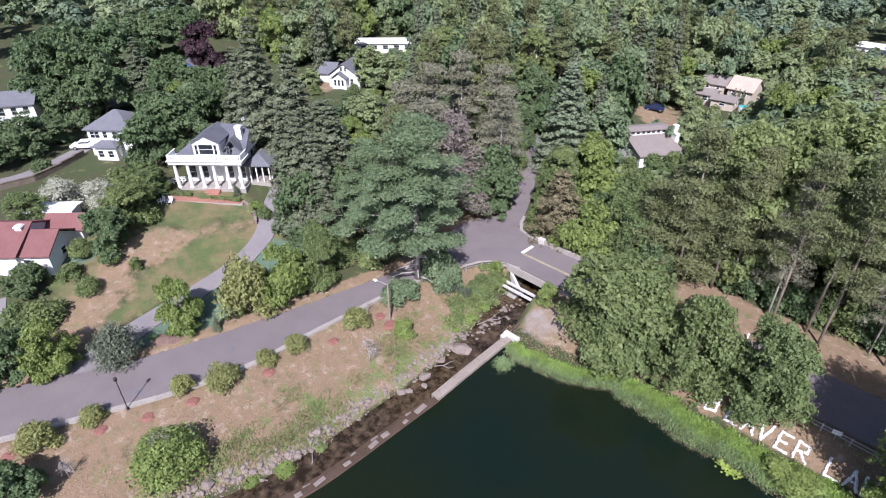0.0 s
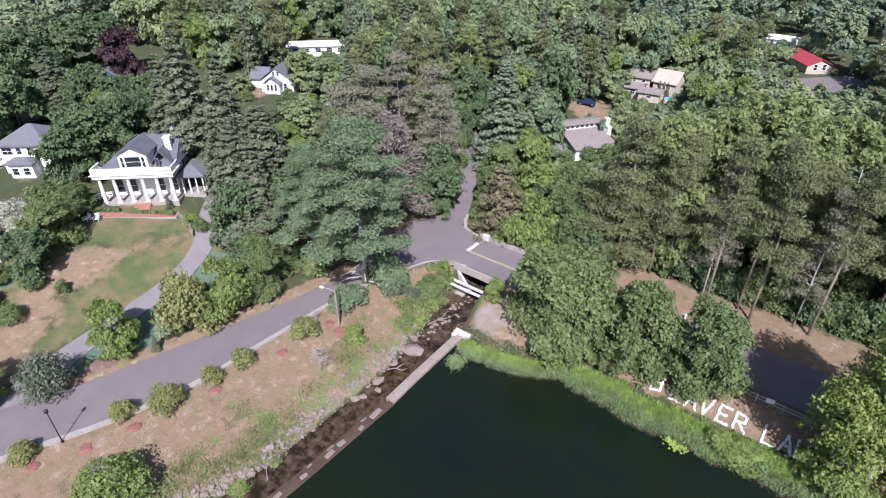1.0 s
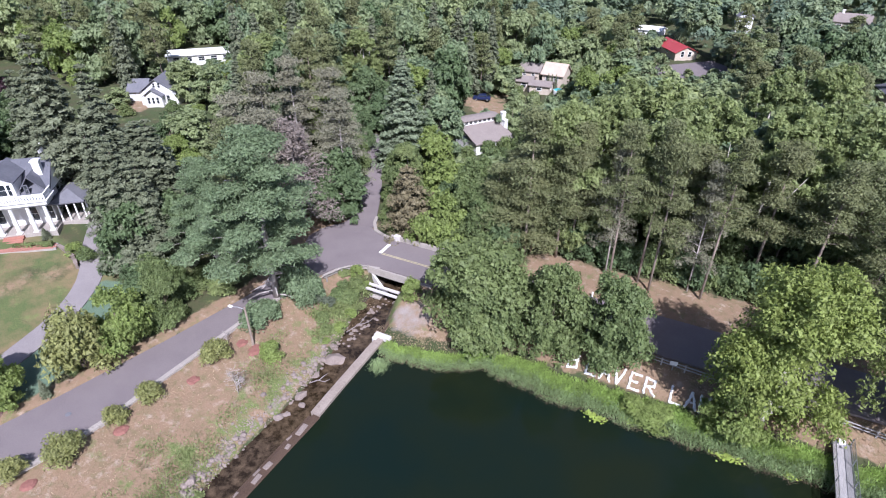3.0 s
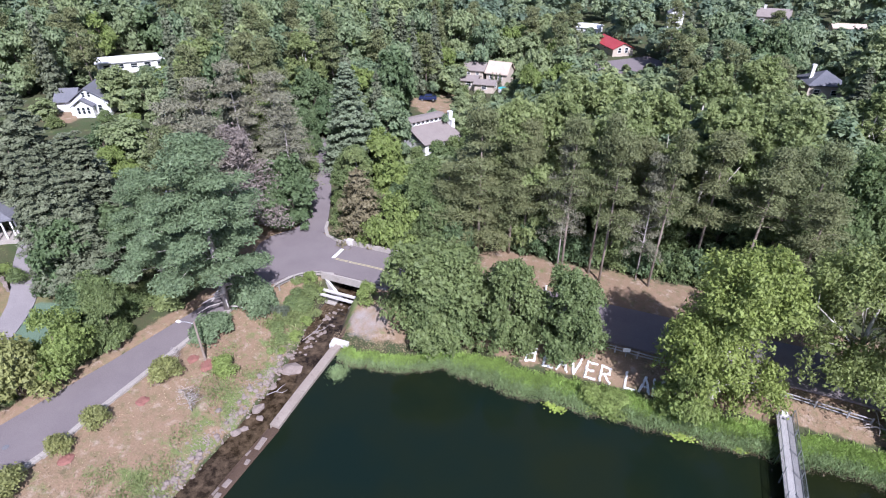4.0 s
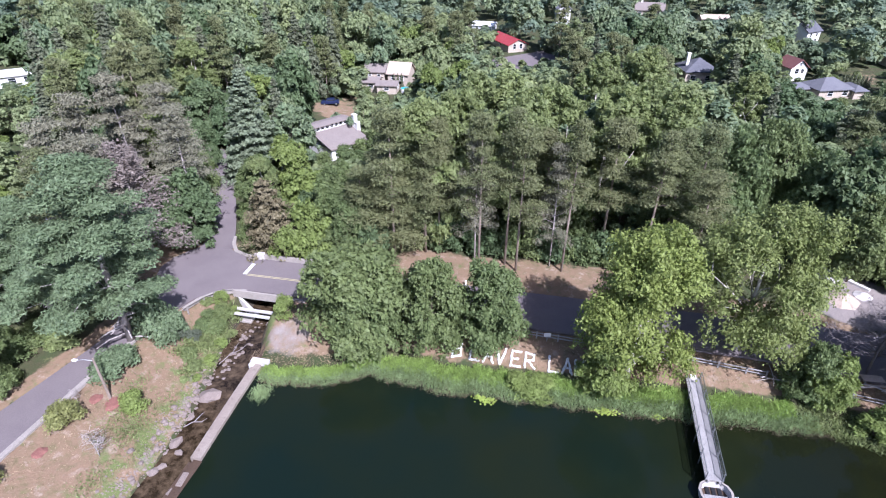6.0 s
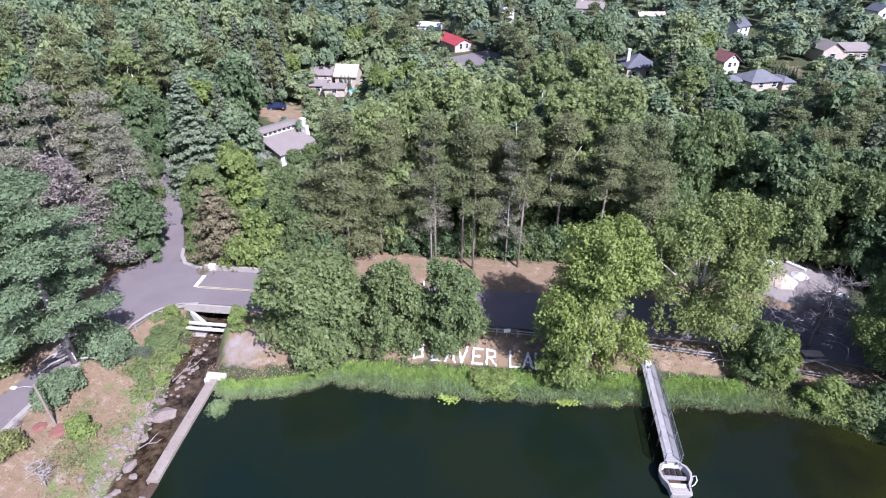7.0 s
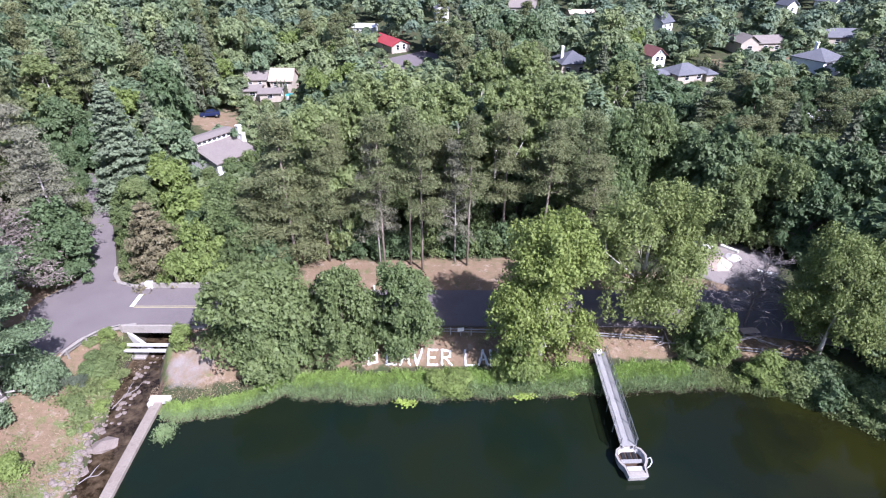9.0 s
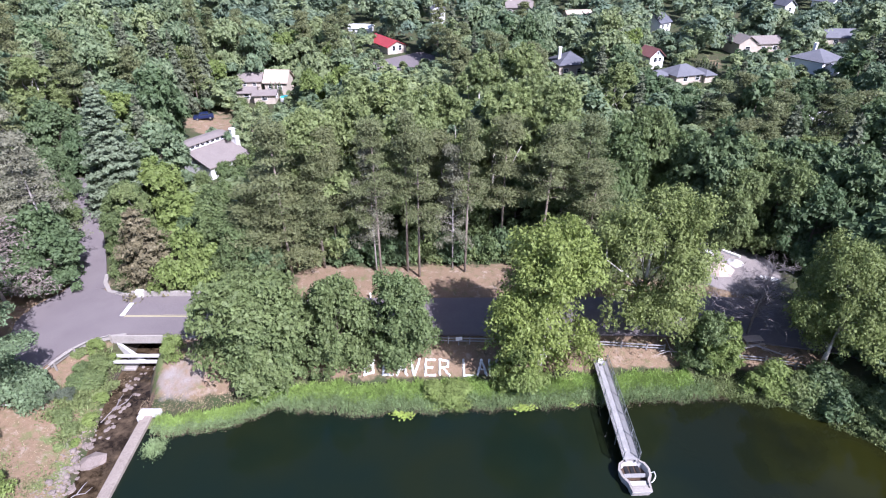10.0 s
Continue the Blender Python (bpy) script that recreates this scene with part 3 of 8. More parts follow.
def archetype(name, label, category, trunk_bm, bark, leaf_v, leaf_mat):
    """A tree with trunk and crown; plant() moves it to its first place."""
    ob = new(name)
    ob.empty_display_size = 0.3
    tagged(ob, label, category)
    bm = trunk_bm
    me = bpy.data.meshes.new("trunk")
    bm.to_mesh(me)
    bm.free()
    me.materials.append(M[bark])
    me.polygons.foreach_set("use_smooth", [True] * len(me.polygons))
    t = new("trunk", me)
    t.parent = ob
    if leaf_v is not None:
        c = new("crown", leaf_mesh("crown", leaf_v, leaf_mat))
        c.parent = ob
    return ob


def broadleaf(seed, h, w, leaves, size, mat, bark="bark", clear=0.10, lobes=46, name="broadleaf_tree", label="", shape=1.0, clump=0.2, wild=0.5):
    rng = np.random.default_rng(seed)
    r = w / 2
    z0, cz = h * clear, h * (clear + (1 - clear) * 0.5)
    hz = h * (1 - clear) / 2
    cl = []
    # a few big lobes set the uneven outline, small clumps cover them
    lob = []
    for k in range(13):
        a = k * 2.4 + rng.uniform(-0.5, 0.5)
        e = rng.uniform(-0.65, 0.95)
        q = math.sqrt(max(0.05, 1 - abs(e) ** (2.2 * shape)))
        d = rng.uniform(0.35, 0.62)
        lob.append((math.cos(a) * r * d * q, math.sin(a) * r * d * q, cz + e * hz * 0.72, rng.uniform(0.3, 0.46)))
    lob.append((0, 0, cz + hz * 0.6, 0.42))
    for i in range(lobes):
        lx, ly, lz, lr = lob[rng.integers(len(lob))]
        u = rng.normal(0, 1, 3)
        u /= np.linalg.norm(u)
        if u[2] < -0.3:
            u[2] *= -0.6
        p = np.array((lx, ly, lz)) + u * lr * np.array((r, r, hz * 0.85)) * rng.uniform(0.75, 1.05)
        p[2] = min(max(p[2], z0), h * 0.965)
        cl.append((*p, clump * r * rng.uniform(0.6, 1.25)))
    v = clump_leaves(rng, cl, leaves, size, 0.75, wild=wild, heart=(0, 0, cz * 0.8))
    mid = np.append((np.percentile(v[:, :2], 3, axis=0) + np.percentile(v[:, :2], 97, axis=0)) / 2, 0)
    v = v - mid
    cl = [(c[0] - mid[0], c[1] - mid[1], c[2], c[3]) for c in cl]
    rad = np.percentile(np.hypot(v[:, 0], v[:, 1]), 97)
    top, low = np.percentile(v[:, 2], 99.7), np.percentile(v[:, 2], 1)
    k = np.array([r / rad, r / rad, (h - z0) / (top - low)])
    v = (v - [0, 0, low]) * k + [0, 0, z0]
    cl = [(c[0] * k[0], c[1] * k[1], (c[2] - low) * k[2] + z0, c[3]) for c in cl]
    bm = bmesh.new()
    tr = max(0.1, h * 0.018)
    tube(bm, [(0, 0, -0.4), (0.02, 0, h * 0.12), (0.1, 0.05, h * 0.4), (0, 0.1, h * 0.75)], [tr * 1.35, tr, tr * 0.75, tr * 0.25], 8)
    tips = [cl[i][:3] for i in rng.choice(len(cl), 12, replace=False)]
    limb_lines(bm, rng, lambda t: (0, 0, min(t[2] * 0.75, h * 0.55) * rng.uniform(0.6, 1)), tips, tr * 0.45)
    return archetype(name, label, "tree", bm, bark, v, mat), h, w


def pine(seed, h, w, leaves, size, mat="pine", bark="pine_bark", clear=0.42, name="pine_tree", label="", tiers=12, taper=0.55, flat=0.42, spread=(0.55, 1.1), plate=0.3, stubs=0, girth=1.0):
    """A tall bare trunk with flat plates of needles on whorled limbs."""
    rng = np.random.default_rng(seed)
    r = w / 2
    bm = bmesh.new()
    tr = max(0.12, h * 0.0085) * girth
    lean = rng.normal(0, 0.012, 2) * h
    tube(bm, [(0, 0, -0.4), (lean[0] * 0.3, lean[1] * 0.3, h * 0.33), (lean[0] * 0.7, lean[1] * 0.7, h * 0.7), (lean[0], lean[1], h * 0.98)],
         [tr * 1.2, tr, tr * 0.65, tr * 0.15], 8)
    cl = []
    for i in range(tiers):
        t = (i + rng.uniform(0, 0.8)) / tiers
        z = h * (clear + (1 - clear) * t)
        reach = r * (1 - taper * t) * (0.55 + 0.45 * math.sin(math.pi * min(1, 0.25 + t)))
        for k in range(rng.integers(3, 6)):
            a = rng.uniform(0, math.tau)
            d = reach * rng.uniform(*spread)
            ox, oy = lean[0] * z / h, lean[1] * z / h
            tip = (ox + math.cos(a) * d, oy + math.sin(a) * d, z + rng.uniform(-0.03, 0.05) * h)
            tube(bm, [(ox, oy, z - 0.02 * h), (ox + math.cos(a) * d * 0.5, oy + math.sin(a) * d * 0.5, z), tip], [tr * 0.3 / girth, tr * 0.2 / girth, tr * 0.06 / girth], 4)
            cl.append((*tip, r * plate * rng.uniform(0.8, 1.2)))
            cl.append((ox + math.cos(a) * d * 0.55, oy + math.sin(a) * d * 0.55, z + 0.01 * h, r * plate * rng.uniform(0.65, 1.0)))
    cl.append((lean[0], lean[1], h * 0.95, r * 0.3))
    for i in range(stubs):
        a, z, d = rng.uniform(0, math.tau), h * rng.uniform(0.03, 0.3), rng.uniform(1.0, 3.0)
        tube(bm, [(0, 0, z), (math.cos(a) * d * 0.6, math.sin(a) * d * 0.6, z + 0.1), (math.cos(a) * d, math.sin(a) * d, z - 0.25)], [tr * 0.4, tr * 0.3, tr * 0.1], 5)
    v = clump_leaves(rng, cl, leaves, size, 0.38, flat, 0.75) if leaves else None
    return archetype(name, label, "tree", bm, bark, v, mat), h, w


def conifer(seed, h, w, leaves, size, mat="spruce", clear=0.06, name="spruce_tree", label="", droop=0.35, tiers=26, power=0.8):
    """A cone of drooping limbs in tiers."""
    rng = np.random.default_rng(seed)
    r = w / 2
    bm = bmesh.new()
    tr = max(0.12, h * 0.013)
    tube(bm, [(0, 0, -0.4), (0, 0, h * 0.4), (0, 0, h * 0.985)], [tr * 1.2, tr * 0.8, tr * 0.1], 8)
    C, U = [], []
    per = leaves / (tiers * 7)
    for i in range(tiers):
        t = (i + rng.uniform(-0.3, 0.3)) / tiers
        z = h * (clear + (1 - clear) * min(max(t, 0), 0.985))
        reach = r * (1 - t) ** power * rng.uniform(0.8, 1.12) + 0.15
        for k in range(7):
            a = k * math.tau / 7 + rng.uniform(-0.45, 0.45) + i * 1.3
            d = reach * rng.uniform(0.7, 1.15)
            m = max(4, int(per * (0.35 + 1.3 * (1 - t))))
            s = rng.uniform(0.12, 1, m) ** 0.75
            side = rng.normal(0, 0.16, m) * d * (1.1 - 0.5 * s)
            x = math.cos(a) * d * s - math.sin(a) * side
            y = math.sin(a) * d * s + math.cos(a) * side
            zz = z - droop * d * s ** 1.5 - np.abs(rng.normal(0, 0.05, m)) * d + 0.1 * d * s
            C.append(np.column_stack([x, y, zz]))
            U.append(np.column_stack([np.full(m, math.cos(a) * 0.45), np.full(m, math.sin(a) * 0.45), np.full(m, 0.75)]))
            tube(bm, [(0, 0, z), (math.cos(a) * d * 0.9, math.sin(a) * d * 0.9, z - droop * d * 0.8)], [tr * 0.25, tr * 0.05], 3)
    v = cards(rng, np.concatenate(C), np.concatenate(U), size, 0.45, 0.5, 0.12)
    return archetype(name, label, "tree", bm, "bark", v, mat), h, w


def shrub(seed, h, w, leaves, size, mat, name="shrub", label="", lobes=16):
    rng = np.random.default_rng(seed)
    cl = []
    for i in range(lobes):
        a, e = rng.uniform(0, math.tau), rng.uniform(0.1, 1)
        q = math.sqrt(1 - e * e * 0.9) * rng.uniform(0.4, 0.78)
        cl.append((math.cos(a) * q * w / 2, math.sin(a) * q * w / 2, h * (0.02 + 0.78 * e), w * rng.uniform(0.12, 0.2)))
    v = clump_leaves(rng, cl, leaves, size, 0.7, 0.9)
    k = np.array([w / 2 / np.percentile(np.hypot(v[:, 0], v[:, 1]), 96)] * 2 + [h / np.percentile(v[:, 2], 99.5)])
    v = v * k
    cl = [(c[0] * k[0], c[1] * k[1], c[2] * k[2], c[3]) for c in cl]
    bm = bmesh.new()
    for c in cl[:6]:
        tube(bm, [(0, 0, -0.1), (c[0] * 0.4, c[1] * 0.4, c[2] * 0.55), c[:3]], [0.05, 0.035, 0.01], 4)
    ob, _, _ = archetype(name, label, "shrub", bm, "bark", v, mat), h, w
    return ob, h, w


def bare_tree(seed, h, w, name="dead_tree", label="", bark="dead_wood", twigs=90, girth=1.0):
    rng = np.random.default_rng(seed)
    bm = bmesh.new()
    tr = h * 0.017 * girth
    tube(bm, [(0, 0, -0.3), (0.1, 0, h * 0.35), (0, 0.15, h * 0.7), (0.2, 0, h)], [tr * 1.2, tr, tr * 0.6, tr * 0.1], 7)
    for i in range(twigs // 6):
        z = h * rng.uniform(0.28, 0.92)
        a, d = rng.uniform(0, math.tau), w / 2 * rng.uniform(0.5, 1) * (1.15 - 0.6 * z / h)
        p0, p2 = Vector((0, 0, z)), Vector((math.cos(a) * d, math.sin(a) * d, z + d * rng.uniform(0.1, 0.6)))
        p1 = p0.lerp(p2, 0.5) + Vector(rng.normal(0, 0.08, 3)) * d
        tube(bm, [p0, p1, p2], [tr * 0.4, tr * 0.25, tr * 0.06], 4)
        for k in range(7):
            q = p1.lerp(p2, rng.uniform(0, 0.95))
            e = q + Vector(rng.normal(0, 1, 3)).normalized() * d * rng.uniform(0.2, 0.45)
            tube(bm, [q, q.lerp(e, 0.5) + Vector(rng.normal(0, 0.05, 3)) * d, e], [tr * 0.18, tr * 0.1, tr * 0.03], 3)
    return archetype(name, label, "tree", bm, bark, None, None), h, w


KINDS = {}
FIRST = {}
SPIN = random.Random(7)


def plant(kind, x, y, h, w, label="", turn=None, group=""):
    """A tree or shrub of that kind, h high and w wide, rooted in the ground."""
    names = [k for k in KINDS if k.rstrip("0123456789") == kind]
    key = names[SPIN.randrange(len(names))]
    ob, h0, w0 = KINDS[key]
    a = SPIN.uniform(0, 360) if turn is None else turn
    at, size = pose(x, y, gz(x, y) - 0.05, 0, 0, a), Vector((w / w0, w / w0, h / h0))
    if key in FIRST:
        s0 = ob.scale
        plain = FIRST[key]
        ob = copy_thing(ob, at @ Matrix.Diagonal((size.x / s0.x, size.y / s0.y, size.z / s0.z, 1)))
        ob["label"] = label or plain
    else:
        FIRST[key] = ob["label"]
        ob.matrix_basis = at @ Matrix.Diagonal((*size, 1))
        if label:
            ob["label"] = label
    if group:
        ob["group"] = group
    return ob


for i, s in enumerate((11, 12, 13)):
    KINDS[f"oak{i}"] = broadleaf(s, 12, 10, 21000, 0.29, "oak", lobes=420, clump=0.12, wild=0.75, clear=0.04, label="dense green broadleaf tree in full summer leaf")
for i, s in enumerate((31, 32)):
    KINDS[f"lime{i}"] = broadleaf(s + 20, 8, 7, 14000, 0.23, "lime", lobes=200, clump=0.14, wild=0.75, clear=0.06, label="bright yellow-green broadleaf tree")
    KINDS[f"shade{i}"] = broadleaf(s + 30, 12, 10, 9500, 0.37, "dark", lobes=240, clump=0.12, wild=0.7, clear=0.08, label="dark green broadleaf tree beside the houses")
    KINDS[f"poplar{i}"] = broadleaf(s + 40, 20, 10, 17000, 0.36, "poplar", bark="pale_bark", lobes=300, clump=0.11, wild=0.7, clear=0.15, label="tall light green tree with pale limbs")
    KINDS[f"spruce{i}"] = conifer(s + 50, 22, 9, 19000, 0.42, label="tall dark spruce with drooping limbs")
    KINDS[f"farspruce{i}"] = conifer(s + 60, 18, 8, 5500, 0.68, tiers=20, label="dark spruce standing in the woods")
    KINDS[f"farpine{i}"] = pine(s + 70, 18, 8, 5200, 0.58, clear=0.25, tiers=10, label="grey-green pine standing in the woods")
    KINDS[f"farlime{i}"] = broadleaf(s + 80, 12, 9, 5200, 0.48, "lime", lobes=150, clump=0.15, wild=0.6, label="light green broadleaf tree in the woods")
    # in the eastern woods farshade's dark leaves also stand for deep shade
    KINDS[f"farshade{i}"] = broadleaf(s + 90, 13, 10, 5200, 0.54, "dark", lobes=150, clump=0.15, wild=0.6, label="dark green broadleaf tree in the woods")
for i in range(4):
    KINDS[f"wood{i}"] = broadleaf(40 + i, 15, 10, 9000, 0.45, "wood", lobes=200, clump=0.14, clear=0.06, wild=0.6, label="green woodland broadleaf tree in the forest")
    KINDS[f"far{i}"] = broadleaf(140 + i, 14, 11, 6000, 0.56, "wood", lobes=150, clump=0.16, clear=0.05, wild=0.6, label="green woodland broadleaf tree farther back in the forest")
for i in range(3):
    KINDS[f"pine{i}"] = pine(80 + i, 22, 8, (15500, 13000, 10500)[i], 0.31, tiers=(12, 10, 9)[i], spread=((0.55, 1.1), (0.35, 1.2), (0.3, 1.25))[i], plate=(0.3, 0.34, 0.3)[i], clear=(0.42, 0.36, 0.5)[i], label="tall pine with bare lower trunk and grey-green crown")
KINDS["sycamore0"] = broadleaf(32, 19, 13, 38000, 0.23, "sycamore", bark="pale_bark", lobes=460, clump=0.12, wild=0.8, shape=1.2, clear=0.06, name="sycamore_tree", label="tall sycamore with light green leaves and pale trunk")
KINDS["lowpine0"] = pine(86, 18, 8, 13000, 0.39, clear=0.12, tiers=14, label="dark pine with limbs almost to the ground")
KINDS["highcrown0"] = broadleaf(34, 19, 15, 45000, 0.24, "plane", bark="pale_bark", lobes=520, clump=0.12, wild=0.8, shape=1.3, clear=0.19, name="sycamore_tree", label="tall spreading sycamore beside the lake road")
KINDS["bigpine0"] = pine(90, 20, 17, 52000, 0.33, "white_pine", bark="dead_wood", clear=0.27, tiers=14, stubs=18, girth=1.8, name="white_pine_tree", label="broad white pine with blue-green needles by the junction", taper=0.55, flat=0.36, spread=(0.4, 1.04), plate=0.145)
KINDS["bluepine0"] = conifer(91, 22, 11, 30000, 0.42, "blue_pine", name="white_pine_tree", label="tall blue-green white pine beside the uphill road", droop=0.03, tiers=38, power=0.7)
KINDS["brownpine0"] = pine(92, 16, 8, 9500, 0.3, "brown", bark="dead_wood", clear=0.12, flat=0.9, plate=0.22, name="browned_pine_tree", label="dying pine with brown needles and bare limbs", tiers=14)
for i in range(2):
    KINDS[f"greypine{i}"] = pine(96 + i, 18, 9, 9500, 0.36, "grey_pine", bark="dead_wood", clear=0.25, tiers=11, plate=0.26, name="pine_tree", label="thin grey pine with bare limbs showing")
KINDS["rust0"] = conifer(95, 8, 6, 8000, 0.34, "rust", name="browned_cedar_tree", label="small cedar with rust-brown tinged foliage", droop=0.15, tiers=16, power=0.55)
KINDS["purple0"] = broadleaf(93, 12, 10, 7000, 0.45, "purple", lobes=120, clump=0.16, label="purple-leaved beech tree among green trees")
KINDS["dead0"] = bare_tree(94, 9, 9, bark="dull_twigs", twigs=620, girth=0.62, label="leafless grey dead tree near the shore")
for i in range(2):
    KINDS[f"bush{i}"] = shrub(100 + i, 2.2, 2.6, 3200, 0.15, "bush", label="rounded olive-green shrub on the dry bank", lobes=34)
    KINDS[f"hedge{i}"] = shrub(104 + i, 2.2, 2.8, 3000, 0.18, "oak", label="rounded green garden shrub", lobes=34)
# dark leaves here also paint in the shade under the wood's edge
KINDS["thicket0"] = shrub(120, 3, 3.6, 1800, 0.3, "dark", "undergrowth_bush", "dark leafy undergrowth bush at the wood's edge", lobes=40)
KINDS["thicket1"] = shrub(121, 3, 3.6, 1800, 0.3, "oak", "undergrowth_bush", "dark leafy undergrowth bush at the wood's edge", lobes=40)
KINDS["greybush0"] = shrub(108, 3.5, 4.5, 5000, 0.18, "grey_bush", label="grey-green spreading shrub by the driveway", lobes=40)
KINDS["blossom0"] = shrub(109, 5, 5.5, 6000, 0.2, "blossom", name="flowering_tree", label="small tree covered in pale cream blossom", lobes=46)
KINDS["spray0"] = shrub(131, 2.6, 4.6, 7000, 0.24, "white_pine", "pine_branch", "low blue-green pine branch sweeping near the ground", lobes=30)
KINDS["limebush0"] = shrub(110, 2.4, 2.8, 3400, 0.17, "lime", label="bright green leafy shrub", lobes=30)
KINDS["round0"] = shrub(113, 4.6, 6, 9500, 0.24, "lime", "round_tree", "low round yellow-green tree on the dry bank", lobes=70)
KINDS["bankbush0"] = shrub(114, 1.4, 2.4, 3000, 0.17, "oak", "wild_bush", "dense mid-green bush on the stream bank", lobes=30)
KINDS["wild0"] = shrub(112, 1.2, 2.2, 3000, 0.18, "weed", "wild_bush", "tangled green bush on the stream bank", lobes=26)
KINDS["twig0"] = bare_tree(111, 2.2, 2.4, "bare_shrub", "grey leafless twiggy shrub on the bank", twigs=300)


# trees deep in the forest, too many and too hidden to tell apart
DEEP = []


def dome(rng, x, y, h, w, n, leaves, size, cone=False):
    """Leaves of one whole crown rooted at x, y: clumps set over a dome or a cone."""
    z = gz(x, y)
    cl = []
    for j in range(n):
        e, b = 1 - rng.uniform(0, 1) ** 1.3, rng.uniform(0, math.tau)
        d = w / 2 * (1.02 - e if cone else math.sqrt(max(0.03, 1 - e ** 2.4))) * rng.uniform(0.62, 0.88)
        cl.append((x + math.cos(b) * d, y + math.sin(b) * d, z + h * (0.22 + 0.7 * e), w * rng.uniform(0.09, 0.16) * (0.7 if cone else 1)))
    return clump_leaves(rng, cl, leaves, size, 0.75, wild=0.4, heart=(x, y, z + h * 0.4))


def deep_tree(x, y, h, w):
    rng = np.random.default_rng(len(DEEP) + 500)
    DEEP.append(dome(rng, x, y, h, w, 40, 1700, 0.85))


HOMES = [(37, 166), (63, 171), (67, 155), (72, 152), (80, 213), (95, 184), (104, 185), (109, 161), (128, 190), (80, 115), (75, 165), (82, 177), (101, 172), (-20, 193), (-15, 184), (-12, 178), (-8, 184), (-31, 220), (-48, 147), (-42, 150), (-46, 140), (-40, 142), (-53, 124)]


def garden_trees():
    """Small trees round the houses on the slope, lower where a house looks out over them."""
    rng = np.random.default_rng(64)
    at = []
    for x0, x1, y0, y1, n in ((25, 132, 140, 206, 420), (-50, 25, 150, 200, 260), (-60, -28, 112, 160, 110)):
        for i in range(n):
            x, y = rng.uniform(x0, x1), rng.uniform(y0, y1)
            if any(math.hypot(x - q[0], y - q[1]) < 4.2 for q in at) or any(math.hypot(x - q[0], y - q[1]) < 6.3 for q in HOMES):
                continue
            low = 9.0
            for hx, hy in HOMES:
                d = math.hypot(hx, hy)
                along, off = (x * hx + y * hy) / d, abs(x * hy - y * hx) / d
                if along < d and off < 5.5:
                    low = min(low, 0.9 + 0.17 * (d - along))
            h = min(low, rng.uniform(3.5, 9.5))
            if h < 1.7:
                continue
            at.append((x, y))
            DEEP.append(dome(rng, x, y, h, min(7.0, h * rng.uniform(0.95, 1.3)), 16, int(260 + 70 * h), 0.62))


garden_trees()


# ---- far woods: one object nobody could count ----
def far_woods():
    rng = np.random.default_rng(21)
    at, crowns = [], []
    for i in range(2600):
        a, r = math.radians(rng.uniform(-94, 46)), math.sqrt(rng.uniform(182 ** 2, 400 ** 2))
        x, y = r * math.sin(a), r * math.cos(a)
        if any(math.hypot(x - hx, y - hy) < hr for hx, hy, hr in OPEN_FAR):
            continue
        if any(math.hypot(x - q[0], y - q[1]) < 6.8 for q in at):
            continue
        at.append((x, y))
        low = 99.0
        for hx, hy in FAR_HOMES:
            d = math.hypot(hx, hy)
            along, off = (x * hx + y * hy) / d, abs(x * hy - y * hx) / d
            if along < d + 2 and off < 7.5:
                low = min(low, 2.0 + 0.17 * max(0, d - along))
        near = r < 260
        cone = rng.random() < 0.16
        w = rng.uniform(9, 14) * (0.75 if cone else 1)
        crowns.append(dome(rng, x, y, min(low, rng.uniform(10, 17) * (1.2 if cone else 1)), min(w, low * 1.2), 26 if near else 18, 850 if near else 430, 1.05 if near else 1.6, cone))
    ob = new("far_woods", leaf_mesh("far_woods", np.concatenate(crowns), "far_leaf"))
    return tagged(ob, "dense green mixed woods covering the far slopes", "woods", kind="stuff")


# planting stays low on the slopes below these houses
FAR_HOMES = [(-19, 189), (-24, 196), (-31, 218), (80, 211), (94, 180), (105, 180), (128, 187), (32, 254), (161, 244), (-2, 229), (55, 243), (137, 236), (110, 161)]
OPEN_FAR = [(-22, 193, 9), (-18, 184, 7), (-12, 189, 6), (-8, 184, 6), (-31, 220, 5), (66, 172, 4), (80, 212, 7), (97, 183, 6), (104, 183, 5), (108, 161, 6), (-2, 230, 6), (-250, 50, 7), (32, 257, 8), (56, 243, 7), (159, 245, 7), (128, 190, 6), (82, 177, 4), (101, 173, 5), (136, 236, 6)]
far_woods()


